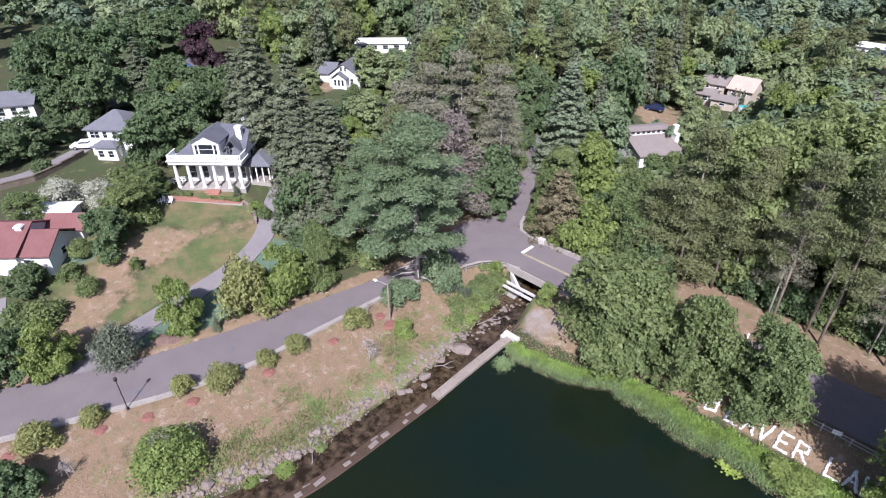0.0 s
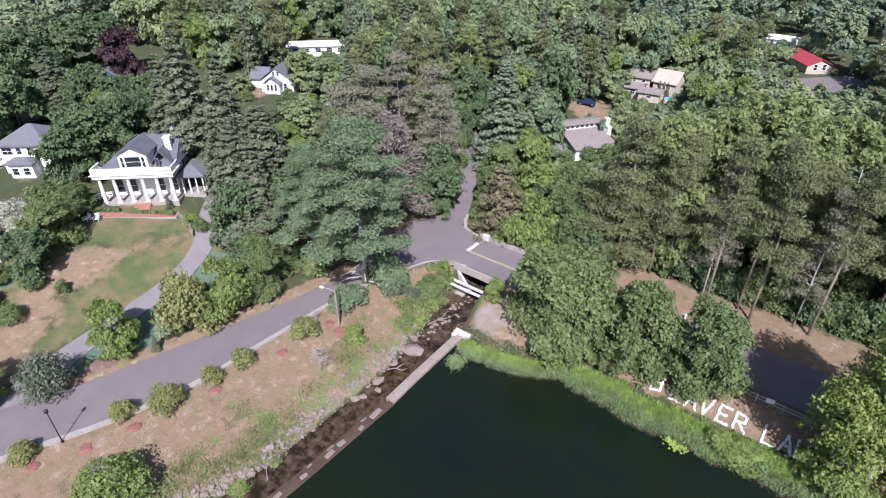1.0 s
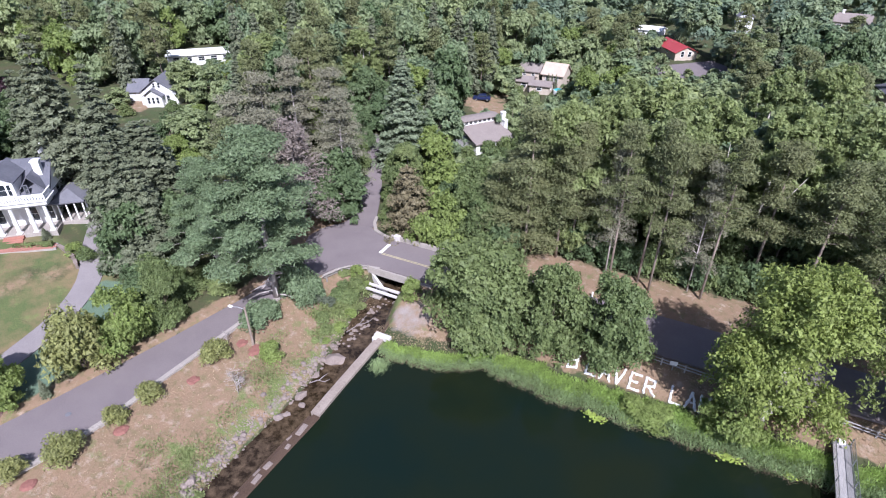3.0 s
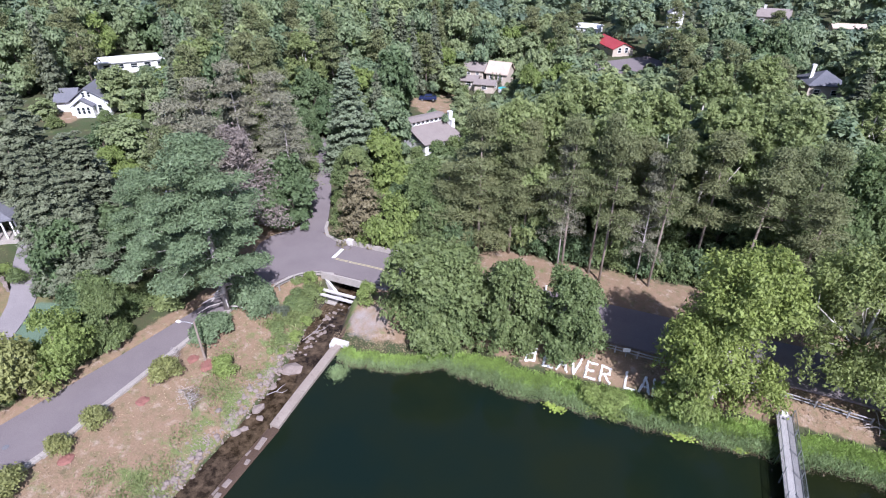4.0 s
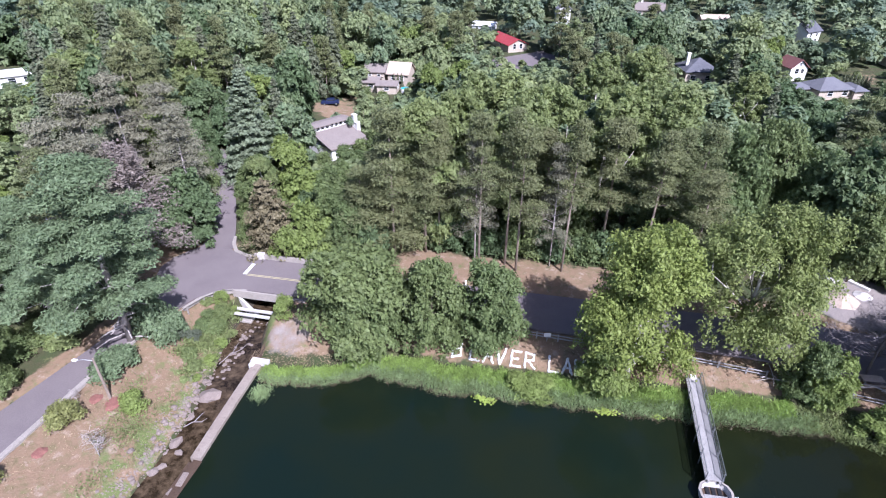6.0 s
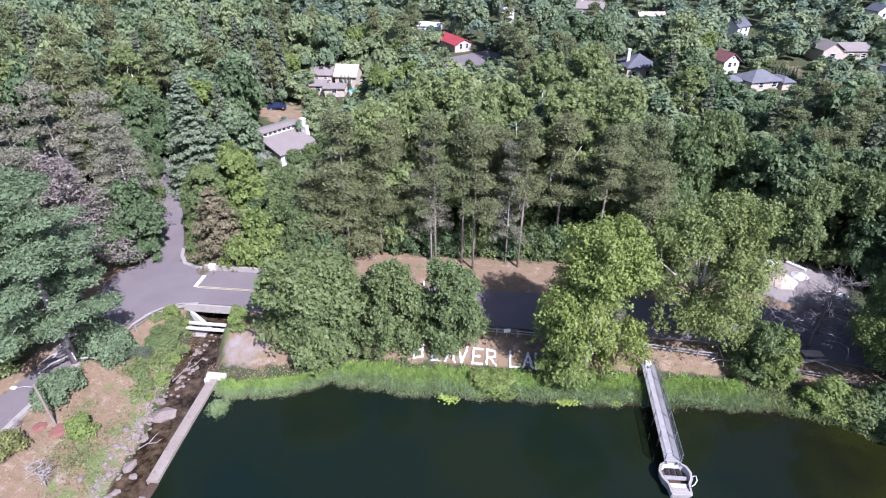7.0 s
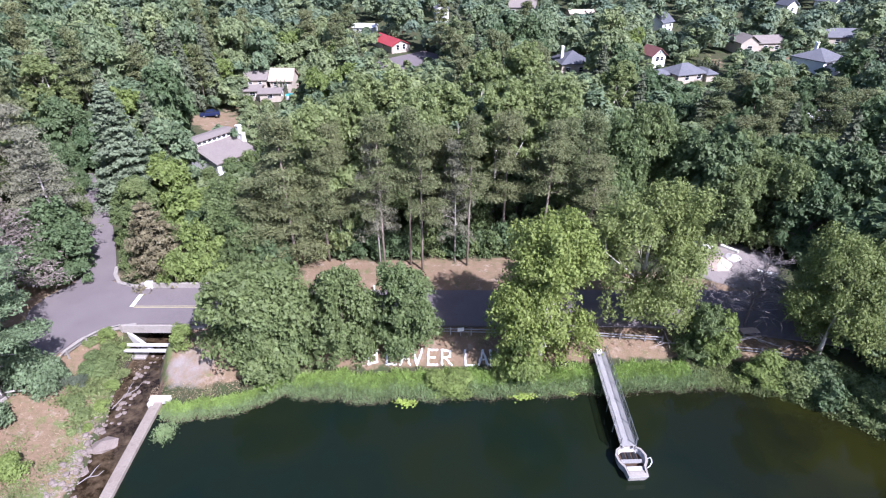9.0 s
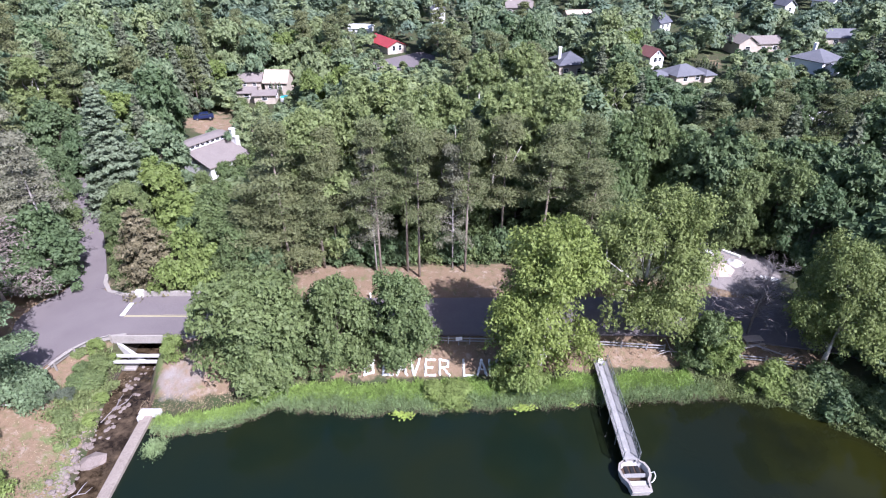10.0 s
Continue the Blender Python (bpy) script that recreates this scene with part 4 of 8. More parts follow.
# ---- houses ----
def roof_mesh(x0, x1, y0, y1, z, rise, form, over=0.45, thick=0.18):
    """A hip roof, or a gable roof with its ridge along x ('gx') or y ('gy')."""
    x0, x1, y0, y1 = x0 - over, x1 + over, y0 - over, y1 + over
    w, d = x1 - x0, y1 - y0
    if form == "hip":
        k = min(w, d) / 2
        a, b = ((x0 + k, (y0 + y1) / 2), (x1 - k, (y0 + y1) / 2)) if w >= d else (((x0 + x1) / 2, y0 + k), ((x0 + x1) / 2, y1 - k))
    elif form == "gx":
        a, b = (x0, (y0 + y1) / 2), (x1, (y0 + y1) / 2)
    else:
        a, b = ((x0 + x1) / 2, y0), ((x0 + x1) / 2, y1)
    if form in ("gx", "gy"):
        def at(u, v, h):   # u along the ridge, v across it
            return (u, v, h) if form == "gx" else (v, u, h)
        u0, u1, v0, v1 = (x0, x1, y0, y1) if form == "gx" else (y0, y1, x0, x1)
        vm = (v0 + v1) / 2
        bm = bmesh.new()
        for v in (v0, v1):
            top = [bm.verts.new(at(*p)) for p in ((u0, v, z), (u1, v, z), (u1, vm, z + rise), (u0, vm, z + rise))]
            low = [bm.verts.new(at(*p)) for p in ((u0, v, z - thick), (u1, v, z - thick), (u1, vm, z + rise - thick), (u0, vm, z + rise - thick))]
            bm.faces.new(top)
            bm.faces.new(low[::-1])
            for k in range(4):
                bm.faces.new((low[k], low[(k + 1) % 4], top[(k + 1) % 4], top[k]))
        bmesh.ops.recalc_face_normals(bm, faces=bm.faces)
        return bm
    bm = bmesh.new()
    c = [(x0, y0), (x1, y0), (x1, y1), (x0, y1)]
    lo = [bm.verts.new((*p, z - thick)) for p in c]
    hi = [bm.verts.new((*p, z)) for p in c]
    ra, rb = bm.verts.new((*a, z + rise)), bm.verts.new((*b, z + rise))
    if abs(a[1] - b[1]) < 1e-6:
        tops = ((hi[0], hi[1], rb, ra), (hi[1], hi[2], rb), (hi[2], hi[3], ra, rb), (hi[3], hi[0], ra))
    else:
        tops = ((hi[0], hi[1], ra), (hi[1], hi[2], rb, ra), (hi[2], hi[3], rb), (hi[3], hi[0], ra, rb))
    for f in tops:
        bm.faces.new(f)
    for i in range(4):
        bm.faces.new((lo[i], lo[(i + 1) % 4], hi[(i + 1) % 4], hi[i]))
    bm.faces.new(lo[::-1])
    bmesh.ops.recalc_face_normals(bm, faces=bm.faces)
    return bm


def window(parent, m, w, h, trim="white"):
    """A framed pane standing a little proud of a wall; m: its centre, facing -y."""
    f = part("window", boxes((-w / 2 - 0.1, -w / 2, -0.07, 0.02, -h / 2 - 0.1, h / 2 + 0.1), (w / 2, w / 2 + 0.1, -0.07, 0.02, -h / 2 - 0.1, h / 2 + 0.1),
                             (-w / 2, w / 2, -0.07, 0.02, h / 2, h / 2 + 0.1), (-w / 2, w / 2, -0.09, 0.02, -h / 2 - 0.1, -h / 2), (-w / 2, w / 2, -0.045, 0.02, -0.025, 0.025)), trim, parent, "painted window frame")
    f.matrix_basis = m
    part("pane", boxes((-w / 2, w / 2, -0.03, 0.01, -h / 2, h / 2)), "glass", f, "dark reflecting glass pane")


SIDE = {"S": (0, 0), "E": (90, 1), "N": (180, 2), "W": (270, 3)}


def house(label, x, y, turn, wings, wall="white", roof="slate", windows=(), chimneys=(), sink=1.5, z=None, name="house"):
    """wings: rows (x0, x1, y0, y1, height, rise, roof form). windows: (wing, side, along, up, w, h). chimneys: (x, y, top)."""
    z = gz(x, y) if z is None else z
    ob = empty(name, pose(x, y, z, 0, 0, turn), label, "house")
    for i, (x0, x1, y0, y1, h, rise, form) in enumerate(wings):
        bm = boxes((x0, x1, y0, y1, -sink, h - 0.18))
        if form in ("gx", "gy"):
            for e in ((x0, x1) if form == "gx" else (y0, y1)):
                s = 0.1 if e in (x0, y0) else -0.1
                for k in (0, 1):
                    q = e + s * k
                    p = [(q, y0, h - 0.18), (q, y1, h - 0.18), (q, (y0 + y1) / 2, h + rise - 0.25)] if form == "gx" else [(x0, q, h - 0.18), (x1, q, h - 0.18), ((x0 + x1) / 2, q, h + rise - 0.25)]
                    bm.faces.new([bm.verts.new(c) for c in p])
        part("wall", bm, wall, ob)
        part("roof", roof_mesh(x0, x1, y0, y1, h, rise, form), roof, ob, "shingled roof")
    for wing, side, u, up, w, h in windows:
        x0, x1, y0, y1 = wings[wing][:4]
        at = {"S": (x0 + u, y0 - 0.02, up), "N": (x1 - u, y1 + 0.02, up), "E": (x1 + 0.02, y0 + u, up), "W": (x0 - 0.02, y1 - u, up)}[side]
        window(ob, pose(*at, 0, 0, SIDE[side][0]), w, h)
    for cx, cy, top in chimneys:
        part("chimney", boxes((cx - 0.4, cx + 0.4, cy - 0.4, cy + 0.4, 2, top), (cx - 0.5, cx + 0.5, cy - 0.5, cy + 0.5, top - 0.3, top - 0.12), bevel=0.02), "white", ob, "painted chimney stack")
    return ob


def mansion():
    """The white house with a colonnaded porch over the lawn."""
    m = pose(-83.9, 25.8, 9.0, 0, 0, 43.5)
    ob = empty("mansion", m, "white colonial house with columned porch and grey roof", "house")
    W, D, H = 10.4, 11.5, 4.8
    part("wall", boxes((0.5, W - 0.5, 2.6, D, -1.5, H - 0.02), (W - 4.5, W - 0.3, D - 0.01, D + 4, -1.5, H - 0.05)), "white", ob)
    part("porch_floor", boxes((-0.2, W + 0.2, -0.3, 2.58, -1.2, 0.25), (W - 0.5, W + 3.4, 2.2, 8, -1.2, 0.2), bevel=0.03), "concrete", ob, "raised pale porch floor")
    for i in range(6):
        x = 0.25 + i * (W - 0.5) / 5
        bm = bmesh.new()
        tube(bm, [(x, 0, 0.3), (x, 0, 0.5), (x, 0, 2.4), (x, 0, H - 0.75)], [0.3, 0.26, 0.25, 0.2], 12)
        box(bm, x - 0.34, x + 0.34, -0.34, 0.34, 0.25, 0.4, 0.02)
        box(bm, x - 0.3, x + 0.3, -0.3, 0.3, H - 0.78, H - 0.62, 0.02)
        part("column", bm, "white", ob, "round white porch column")
    part("porch_roof", boxes((-0.4, W + 0.4, -0.5, 2.58, H - 0.62, H - 0.1), (-0.6, W + 0.6, -0.7, 2.58, H - 0.1, H + 0.05), bevel=0.03), "white", ob, "white cornice above the columns")
    bm = boxes((-0.4, W + 0.4, -0.45, -0.25, H + 0.75, H + 0.9), (-0.4, -0.22, -0.25, 2.4, H + 0.75, H + 0.9), (W + 0.22, W + 0.4, -0.25, 2.4, H + 0.75, H + 0.9))
    for i in range(34):
        x = -0.3 + i * (W + 0.6) / 33
        box(bm, x - 0.09, x + 0.09, -0.42, -0.28, H + 0.05, H + 0.75)
    for i in range(6):
        for x in (-0.31, W + 0.31):
            y = -0.1 + i * 0.42
            box(bm, x - 0.07, x + 0.07, y - 0.09, y + 0.09, H + 0.05, H + 0.75)
    part("balustrade", bm, "white", ob, "white roof balustrade")
    bm = bmesh.new()
    lo = [bm.verts.new(p) for p in ((-0.1, 1.6, H + 0.06), (W + 0.3, 1.6, H + 0.06), (W + 0.3, D + 0.3, H + 0.06), (-0.1, D + 0.3, H + 0.06), (4.7, 6.4, H + 3.5), (W + 0.3, 6.4, H + 3.5))]
    for f in ((0, 1, 5, 4), (2, 3, 4, 5), (3, 0, 4), (1, 2, 5), (3, 2, 1, 0)):
        bm.faces.new([lo[k] for k in f])
    bmesh.ops.recalc_face_normals(bm, faces=bm.faces)
    part("roof", bm, "dark_slate", ob, "dark grey shingle roof, hipped on one side")
    bm = bmesh.new()
    for x in (W + 0.32, W + 0.38):
        bm.faces.new([bm.verts.new(p) for p in ((x, 2.0, H + 0.1), (x, D, H + 0.1), (x, 6.4, H + 3.2))])
    part("gable", bm, "white", ob, "white boarded gable end")
    part("roof", roof_mesh(W - 4.6, W - 0.2, 9.5, D + 4, H + 0.1, 2.4, "gy", 0.4), "dark_slate", ob, "dark grey gabled rear roof")
    part("ridge_wing_roof", roof_mesh(7.0, W + 0.1, 1.9, 6.4, H + 0.1, 2.5, "gy", 0.25), "dark_slate", ob, "dark grey cross gable roof")
    part("dormer", boxes((3.3, 7.3, 0.9, 5.5, H + 0.1, H + 2.4)), "white", ob, "white attic dormer")
    bm = bmesh.new()
    for y in (0.9, 1.0):
        bm.faces.new([bm.verts.new(p) for p in ((3.3, y, H + 2.4), (7.3, y, H + 2.4), (5.3, y, H + 3.5))])
    part("dormer_gable", bm, "white", ob)
    part("dormer_roof", roof_mesh(3.3, 7.3, 0.9, 6.6, H + 2.42, 1.25, "gy", 0.35, 0.12), "dark_slate", ob)
    window(ob, pose(5.3, 0.88, H + 1.35), 2.1, 1.5)
    for x in (3.85, 6.75):
        window(ob, pose(x, 0.87, H + 1.3), 0.4, 1.5)
    window(ob, pose(8.3, 1.62, H + 0.9), 0.35, 1.1, "dark_slate")
    for x in (1.6, 3.5, 7.5, 9.4):
        window(ob, pose(x, 2.57, 1.75), 1.1, 2.0)
        window(ob, pose(x, 2.57, 3.75), 1.0, 0.8)
    part("door", boxes((5.0, 6.0, 2.53, 2.6, 0.25, 2.35), bevel=0.01), "white", ob, "white front door")
    for y in (4.2, 6.5, 9):
        window(ob, pose(W - 0.48, y, 3.3, 0, 0, 90), 1.0, 1.4)
    # side porch
    part("side_porch_roof", roof_mesh(W - 0.4, W + 3.4, 2.4, 8.2, 3.0, 1.2, "hip", 0.3), "slate", ob, "grey hipped side porch roof")
    for i in range(4):
        part("porch_post", boxes((W + 0.2 + i * 1.0, W + 0.38 + i * 1.0, 2.4, 2.58, 0.2, 2.82)), "white", ob)
    for i in range(4):
        part("porch_post", boxes((W + 3.2, W + 3.38, 3.6 + i * 1.4, 3.78 + i * 1.4, 0.2, 2.82)), "white", ob)
    for x, y, t in ((W - 1.0, 4.4, H + 3.9), (W - 1.6, 9.2, H + 4.6)):
        part("chimney", boxes((x - 0.45, x + 0.45, y - 0.4, y + 0.4, H, t), (x - 0.55, x + 0.55, y - 0.5, y + 0.5, t - 0.3, t - 0.1), bevel=0.02), "white", ob, "white painted chimney")
    for i in range(4):
        part("step", boxes((4.3, 6.7, -0.75 - i * 0.4, -0.31 - i * 0.4, -0.8, 0.1 - i * 0.16), bevel=0.02), "brick", ob, "red brick entrance step")
    return ob


mansion()


def brick_walk():
    """Brick paving in front of the porch, laid in courses."""
    ob = empty("brick_walk", pose(-82.4, 23.0, 8.97, 0, 3.6, 45), "red brick garden walk before the white house", "walk", kind="structure")
    part("bed", boxes((0, 11.8, -0.75, 0.75, -1.2, -0.02)), "concrete", ob)
    brick = boxes((-0.27, 0.27, -0.135, 0.135, -0.06, 0.03), bevel=0.012)
    me = bpy.data.meshes.new("brick")
    brick.to_mesh(me)
    brick.free()
    me.materials.append(M["brick"])
    for r in range(5):
        for c in range(20):
            b = new("brick", me)
            b.parent = ob
            b.matrix_basis = pose(0.3 + c * 0.575 + (r % 2) * 0.28, -0.58 + r * 0.29, 0.004 * ((r * 7 + c * 3) % 3))


brick_walk()


def box_hedge(x, y, turn, w, label):
    rng = np.random.default_rng(int(abs(x * 10)))
    n = int(w * 320)
    p = rng.uniform(-1, 1, (n, 3))
    k = rng.integers(0, 3, n)
    p[np.arange(n), k] = np.sign(p[np.arange(n), k])
    p[:, 2] = np.abs(p[:, 2])
    c = p * np.array([w / 2, 0.35, 0.6])
    ob = new("box_hedge", leaf_mesh("box_hedge", cards(rng, c, p, 0.16, 0.7), "oak"))
    ob.matrix_basis = pose(x, y, gz(x, y) - 0.05, 0, 0, turn)
    tagged(ob, label, "hedge")


box_hedge(-81.8, 25.2, 37, 3.4, "low clipped green hedge along the porch")
box_hedge(-76.2, 29.6, 37, 4.6, "low clipped green hedge along the porch")
box_hedge(-75.0, 30.6, 37, 0.9, "small clipped green bush at the porch corner")

house("white two-storey house with a grey hipped roof", -105.4, 20.5, 41, [(0, 7.6, 0, 7, 4.7, 2.3, "hip"), (1.8, 5.4, -1.8, 0.1, 2.3, 0.8, "hip")], "white", "slate",
      [(0, "S", 0.9, 3.7, 0.7, 1.1), (0, "S", 1.7, 3.7, 0.7, 1.1), (0, "S", 3.1, 3.7, 0.7, 1.0), (0, "S", 4.8, 3.7, 0.7, 1.0), (0, "S", 6.5, 3.7, 0.7, 1.0), (0, "S", 1.0, 1.3, 0.7, 1.7), (1, "S", 0.9, 1.0, 0.9, 1.1), (1, "S", 2.6, 1.0, 0.9, 1.1),
       (0, "W", 2, 3.7, 0.8, 1.1), (0, "W", 5, 3.7, 0.8, 1.1)])
house("long white house with a pale grey roof", -131, 8.2, 63, [(0, 10.5, 0, 7, 4.0, 1.8, "gx")], "white", "slate",
      [(0, "S", u, 2.9, 0.9, 1.4) for u in (1.4, 3.2, 5.2, 7.2, 9.2)])
house("white bungalow with a dull red roof", -77.9, 3.2, 47, [(-9, 0.1, -0.5, 8.4, 3.0, 2.3, "gx"), (0.12, 3.7, 0.0, 6.2, 2.7, 1.9, "gx"), (0.12, 4.6, 6.22, 9.5, 2.9, 1.5, "gx")], "white", "red_tile",
      [(0, "S", 2, 1.5, 1.4, 1.3), (0, "S", 5.6, 1.5, 1.2, 1.3), (1, "S", 0.9, 1.4, 0.9, 1.2), (1, "E", 3, 1.6, 0.9, 0.9)], [(-0.6, 3.0, 5.3)])
house("modern house with clerestory windows and sloping tan roof", -47.6, 99.4, 56, [(0, 8.6, 0.0, 2.6, 5.4, 0.25, "gx")], "white", "tan_roof",
      [(0, "S", 1.0 + i * 1.1, 4.85, 0.7, 0.6) for i in range(7)], [(9.0, -1.6, 6.6), (9.0, -2.5, 5.2)])
def clerestory_roof():
    ob = empty("house_wing", pose(-47.6, 99.4, gz(-47.6, 99.4), 0, 0, 56), "low wing with a broad sloping tan roof", "house")
    bm = bmesh.new()
    t = [(-0.4, -0.03, 4.3), (9.0, -0.03, 4.3), (9.0, -6.3, 2.5), (-0.4, -6.3, 2.5)]
    hi = [bm.verts.new(p) for p in t]
    lo = [bm.verts.new((p[0], p[1], p[2] - 0.22)) for p in t]
    bm.faces.new(hi)
    bm.faces.new(lo[::-1])
    for i in range(4):
        bm.faces.new((lo[i], lo[(i + 1) % 4], hi[(i + 1) % 4], hi[i]))
    bmesh.ops.recalc_face_normals(bm, faces=bm.faces)
    part("roof", bm, "tan_roof", ob)
    part("wall", boxes((0, 8.6, -5.8, -0.05, -1.5, 2.2)), "white", ob)
    for u in (1.5, 5.5):
        window(ob, pose(u, -5.82, 1.3), 1.4, 1.2)
clerestory_roof()
house("tan-roofed house among trees behind a hedge", -53.2, 147.0, 4, [(0, 5.6, 0, 6, 3.5, 1.6, "gx"), (0.8, 5.2, -6.4, -1.6, 2.3, 0.9, "gx"), (5.3, 10.5, -7.8, -3.4, 2.0, 0.8, "gx")], "tan_wall", "tan_roof",
      [(0, "S", 1.5, 2.7, 0.8, 0.7), (0, "S", 4, 2.7, 0.8, 0.7), (1, "S", 2.5, 1.4, 1.2, 1.1), (2, "S", 2.6, 1.3, 1.2, 1.0), (2, "E", 2.2, 1.3, 1.1, 1.0)])
house("pale-roofed house beside a tall hedge", -46.6, 147.2, -3, [(0, 5.8, 0, 6, 3.4, 2.6, "gx")], "tan_wall", "pile", [(0, "S", 1.5, 2.4, 0.9, 1.0), (0, "S", 4, 2.4, 1.0, 1.2)])
house("long low building with a bright red roof", -25.8, 200.5, -58, [(0, 15, 0, 6.8, 1.9, 1.8, "gx")], "tan_wall", "red_roof", [(0, "E", 2.2, 1.4, 0.9, 1.5), (0, "E", 4.5, 1.4, 0.9, 1.5), (0, "S", 4, 1.4, 1.4, 1.1), (0, "S", 9, 1.4, 1.4, 1.1)])
house("white flat shed behind the red-roofed building", -35, 218.5, -8, [(0, 8, 0, 6, 2.2, 1.0, "gx")], "white", "white", [(0, "S", 2, 1.2, 0.8, 0.8)])
house("white gabled house with a red roof", 60.6, 168.2, 20, [(0, 4.8, 0, 6, 3.4, 2.3, "gy")], "white", "red_tile", [(0, "S", 1.8, 2.6, 1.0, 1.2), (0, "S", 3.4, 2.6, 0.8, 1.0), (0, "S", 2.4, 4.4, 0.6, 0.7)])
house("low house with a grey hipped roof", 62.5, 151.5, 20, [(0, 9, 0, 7, 2.6, 2.2, "hip"), (-5, 0.2, 3, 7, 2.3, 1.1, "hip"), (8.8, 12, -1, 5, 2.3, 1.1, "hip")], "tan_wall", "slate", [(0, "S", 3, 1.7, 1.3, 1.2), (0, "S", 7, 1.7, 1.3, 1.2)])
house("dark-roofed house with a white chimney", 33.0, 162.0, 10, [(0, 9, 0, 9, 3.4, 2.8, "hip")], "tan_wall", "dark_slate", [(0, "S", 2, 1.7, 1.3, 1.2), (0, "S", 6, 1.7, 1.3, 1.2)], [(1.2, 4, 7.6)])
house("tall blue-grey house with a dark gabled roof", 76.8, 209.0, 40, [(0, 7, 0, 8, 4.4, 3.0, "gx")], "white", "dark_slate", [(0, "S", 1.8, 3.3, 1.0, 1.0), (0, "S", 5, 3.3, 1.0, 1.0), (0, "S", 1.8, 1.4, 1.0, 1.2), (0, "S", 5, 1.4, 1.0, 1.2)])
house("tan house with brown gabled roof above a dry lawn", 92.0, 180.5, 8, [(0, 6, 0, 9, 3.6, 2.2, "gy"), (5.8, 16, 2, 9, 3.0, 1.8, "gx")], "tan_wall", "tan_roof", [(0, "S", 3, 2, 1.6, 1.3), (1, "S", 4, 1.6, 1.3, 1.1), (1, "S", 8, 1.6, 1.3, 1.1)])
house("grey-roofed house with white porch", 104.0, 157.0, 30, [(0, 10, 0, 9, 3.6, 2.4, "hip"), (2, 6, -2.4, 0.2, 2.6, 0.9, "gx")], "white", "slate", [(0, "S", 1.2, 1.8, 1.2, 1.2), (0, "S", 8, 1.8, 1.2, 1.2)], [(7, 7, 7)])
house("white house half hidden in trees", 77.5, 118.2, -48, [(0, 9, 0, 6, 2.9, 1.4, "hip")], "white", "white", [(0, "S", 2, 1.6, 1.3, 1.2), (0, "S", 7, 1.6, 1.3, 1.2)])
house("pale grey gabled house in a clearing", -109.6, 72.4, 32, [(0, 7.4, 0, 9, 2.6, 2.9, "gy"), (-3.4, 0.1, 2.5, 8, 2.3, 2.0, "gx"), (1.2, 4.6, -1.2, 0.1, 2.2, 1.5, "gy")], "white", "slate",
      [(2, "S", 0.8, 1.3, 0.5, 1.3), (2, "S", 1.7, 1.3, 0.5, 1.3), (2, "S", 2.6, 1.3, 0.5, 1.3), (0, "S", 5.6, 1.4, 0.7, 1.2), (0, "S", 3.2, 4.1, 0.5, 0.9), (0, "S", 4.2, 4.1, 0.5, 0.9)])
house("long white flat-roofed building among trees", -128, 94.5, 45, [(0, 18, 0, 7, 2.5, 0.5, "gx")], "white", "white", [(0, "S", 2 + 3 * i, 1.4, 1.4, 1.0) for i in range(6)])
house("blue-sided house in deep shade", -137, 49.5, 40, [(0, 3.6, 0, 5, 3.0, 1.4, "gy")], "blue", "slate", [(0, "S", 1.8, 1.8, 0.8, 1.0)])
house("small white house on the far hill", -250, 46, 75, [(0, 12, 0, 8, 3.5, 2.0, "gx")], "white", "slate", [(0, "S", 3, 1.7, 1.2, 1.2), (0, "S", 8, 1.7, 1.2, 1.2)])
house("narrow white house behind dark trees", -4, 228, 10, [(0, 5, 0, 7, 7, 1.5, "gy")], "white", "slate", [(0, "S", 2.5, 5, 1.2, 1.2), (0, "S", 2.5, 2, 1.2, 1.2)])
house("brown-roofed house on the far slope", 26.7, 253.7, -8, [(0, 11, 0, 8, 3.2, 2.6, "gx"), (7, 11, -3, 0.2, 2.8, 1.6, "gy")], "tan_wall", "tan_roof", [(0, "S", 2, 1.7, 1.3, 1.2), (0, "S", 5, 1.7, 1.3, 1.2)], [(2, 4, 6.8)])
house("low tan building between far trees", 50.5, 241.4, 5, [(0, 10, 0, 6, 2.4, 1.2, "gx")], "tan_wall", "pile", [(0, "S", 3, 1.4, 1.3, 1.0), (0, "S", 7, 1.4, 1.3, 1.0)])
house("white gabled house on the far slope", 156.4, 241.7, 30, [(0, 7, 0, 8, 4.0, 2.6, "gy")], "white", "dark_slate", [(0, "S", 2, 2.4, 1.0, 1.2), (0, "S", 5, 2.4, 1.0, 1.2)])
house("grey-roofed low house behind a clipped hedge", 123, 187.5, -4, [(0, 11, 0, 7, 3.0, 2.2, "gx")], "tan_wall", "slate", [(0, "S", 3, 1.7, 1.3, 1.2), (0, "S", 8, 1.7, 1.3, 1.2)])
house("small white house deep among far trees", 133.5, 234, 15, [(0, 5, 0, 6, 4.5, 2.2, "gy")], "white", "dark_slate", [(0, "S", 2.5, 3.2, 1.0, 1.2)])
house("white flat-roofed carport beside the red-roofed bungalow", -87.0, 6.6, 47, [(0, 6.0, 0, 2.2, 2.3, 0.2, "gx")], "white", "white", [(0, "S", 3.0, 1.3, 1.2, 1.0)])
sheet("parking_lot", ribbon([(-21, 171), (-12, 179), (-3, 187)], 13), "asphalt", None, 0.1, "grey parking lot before the red-roofed building", "parking lot")


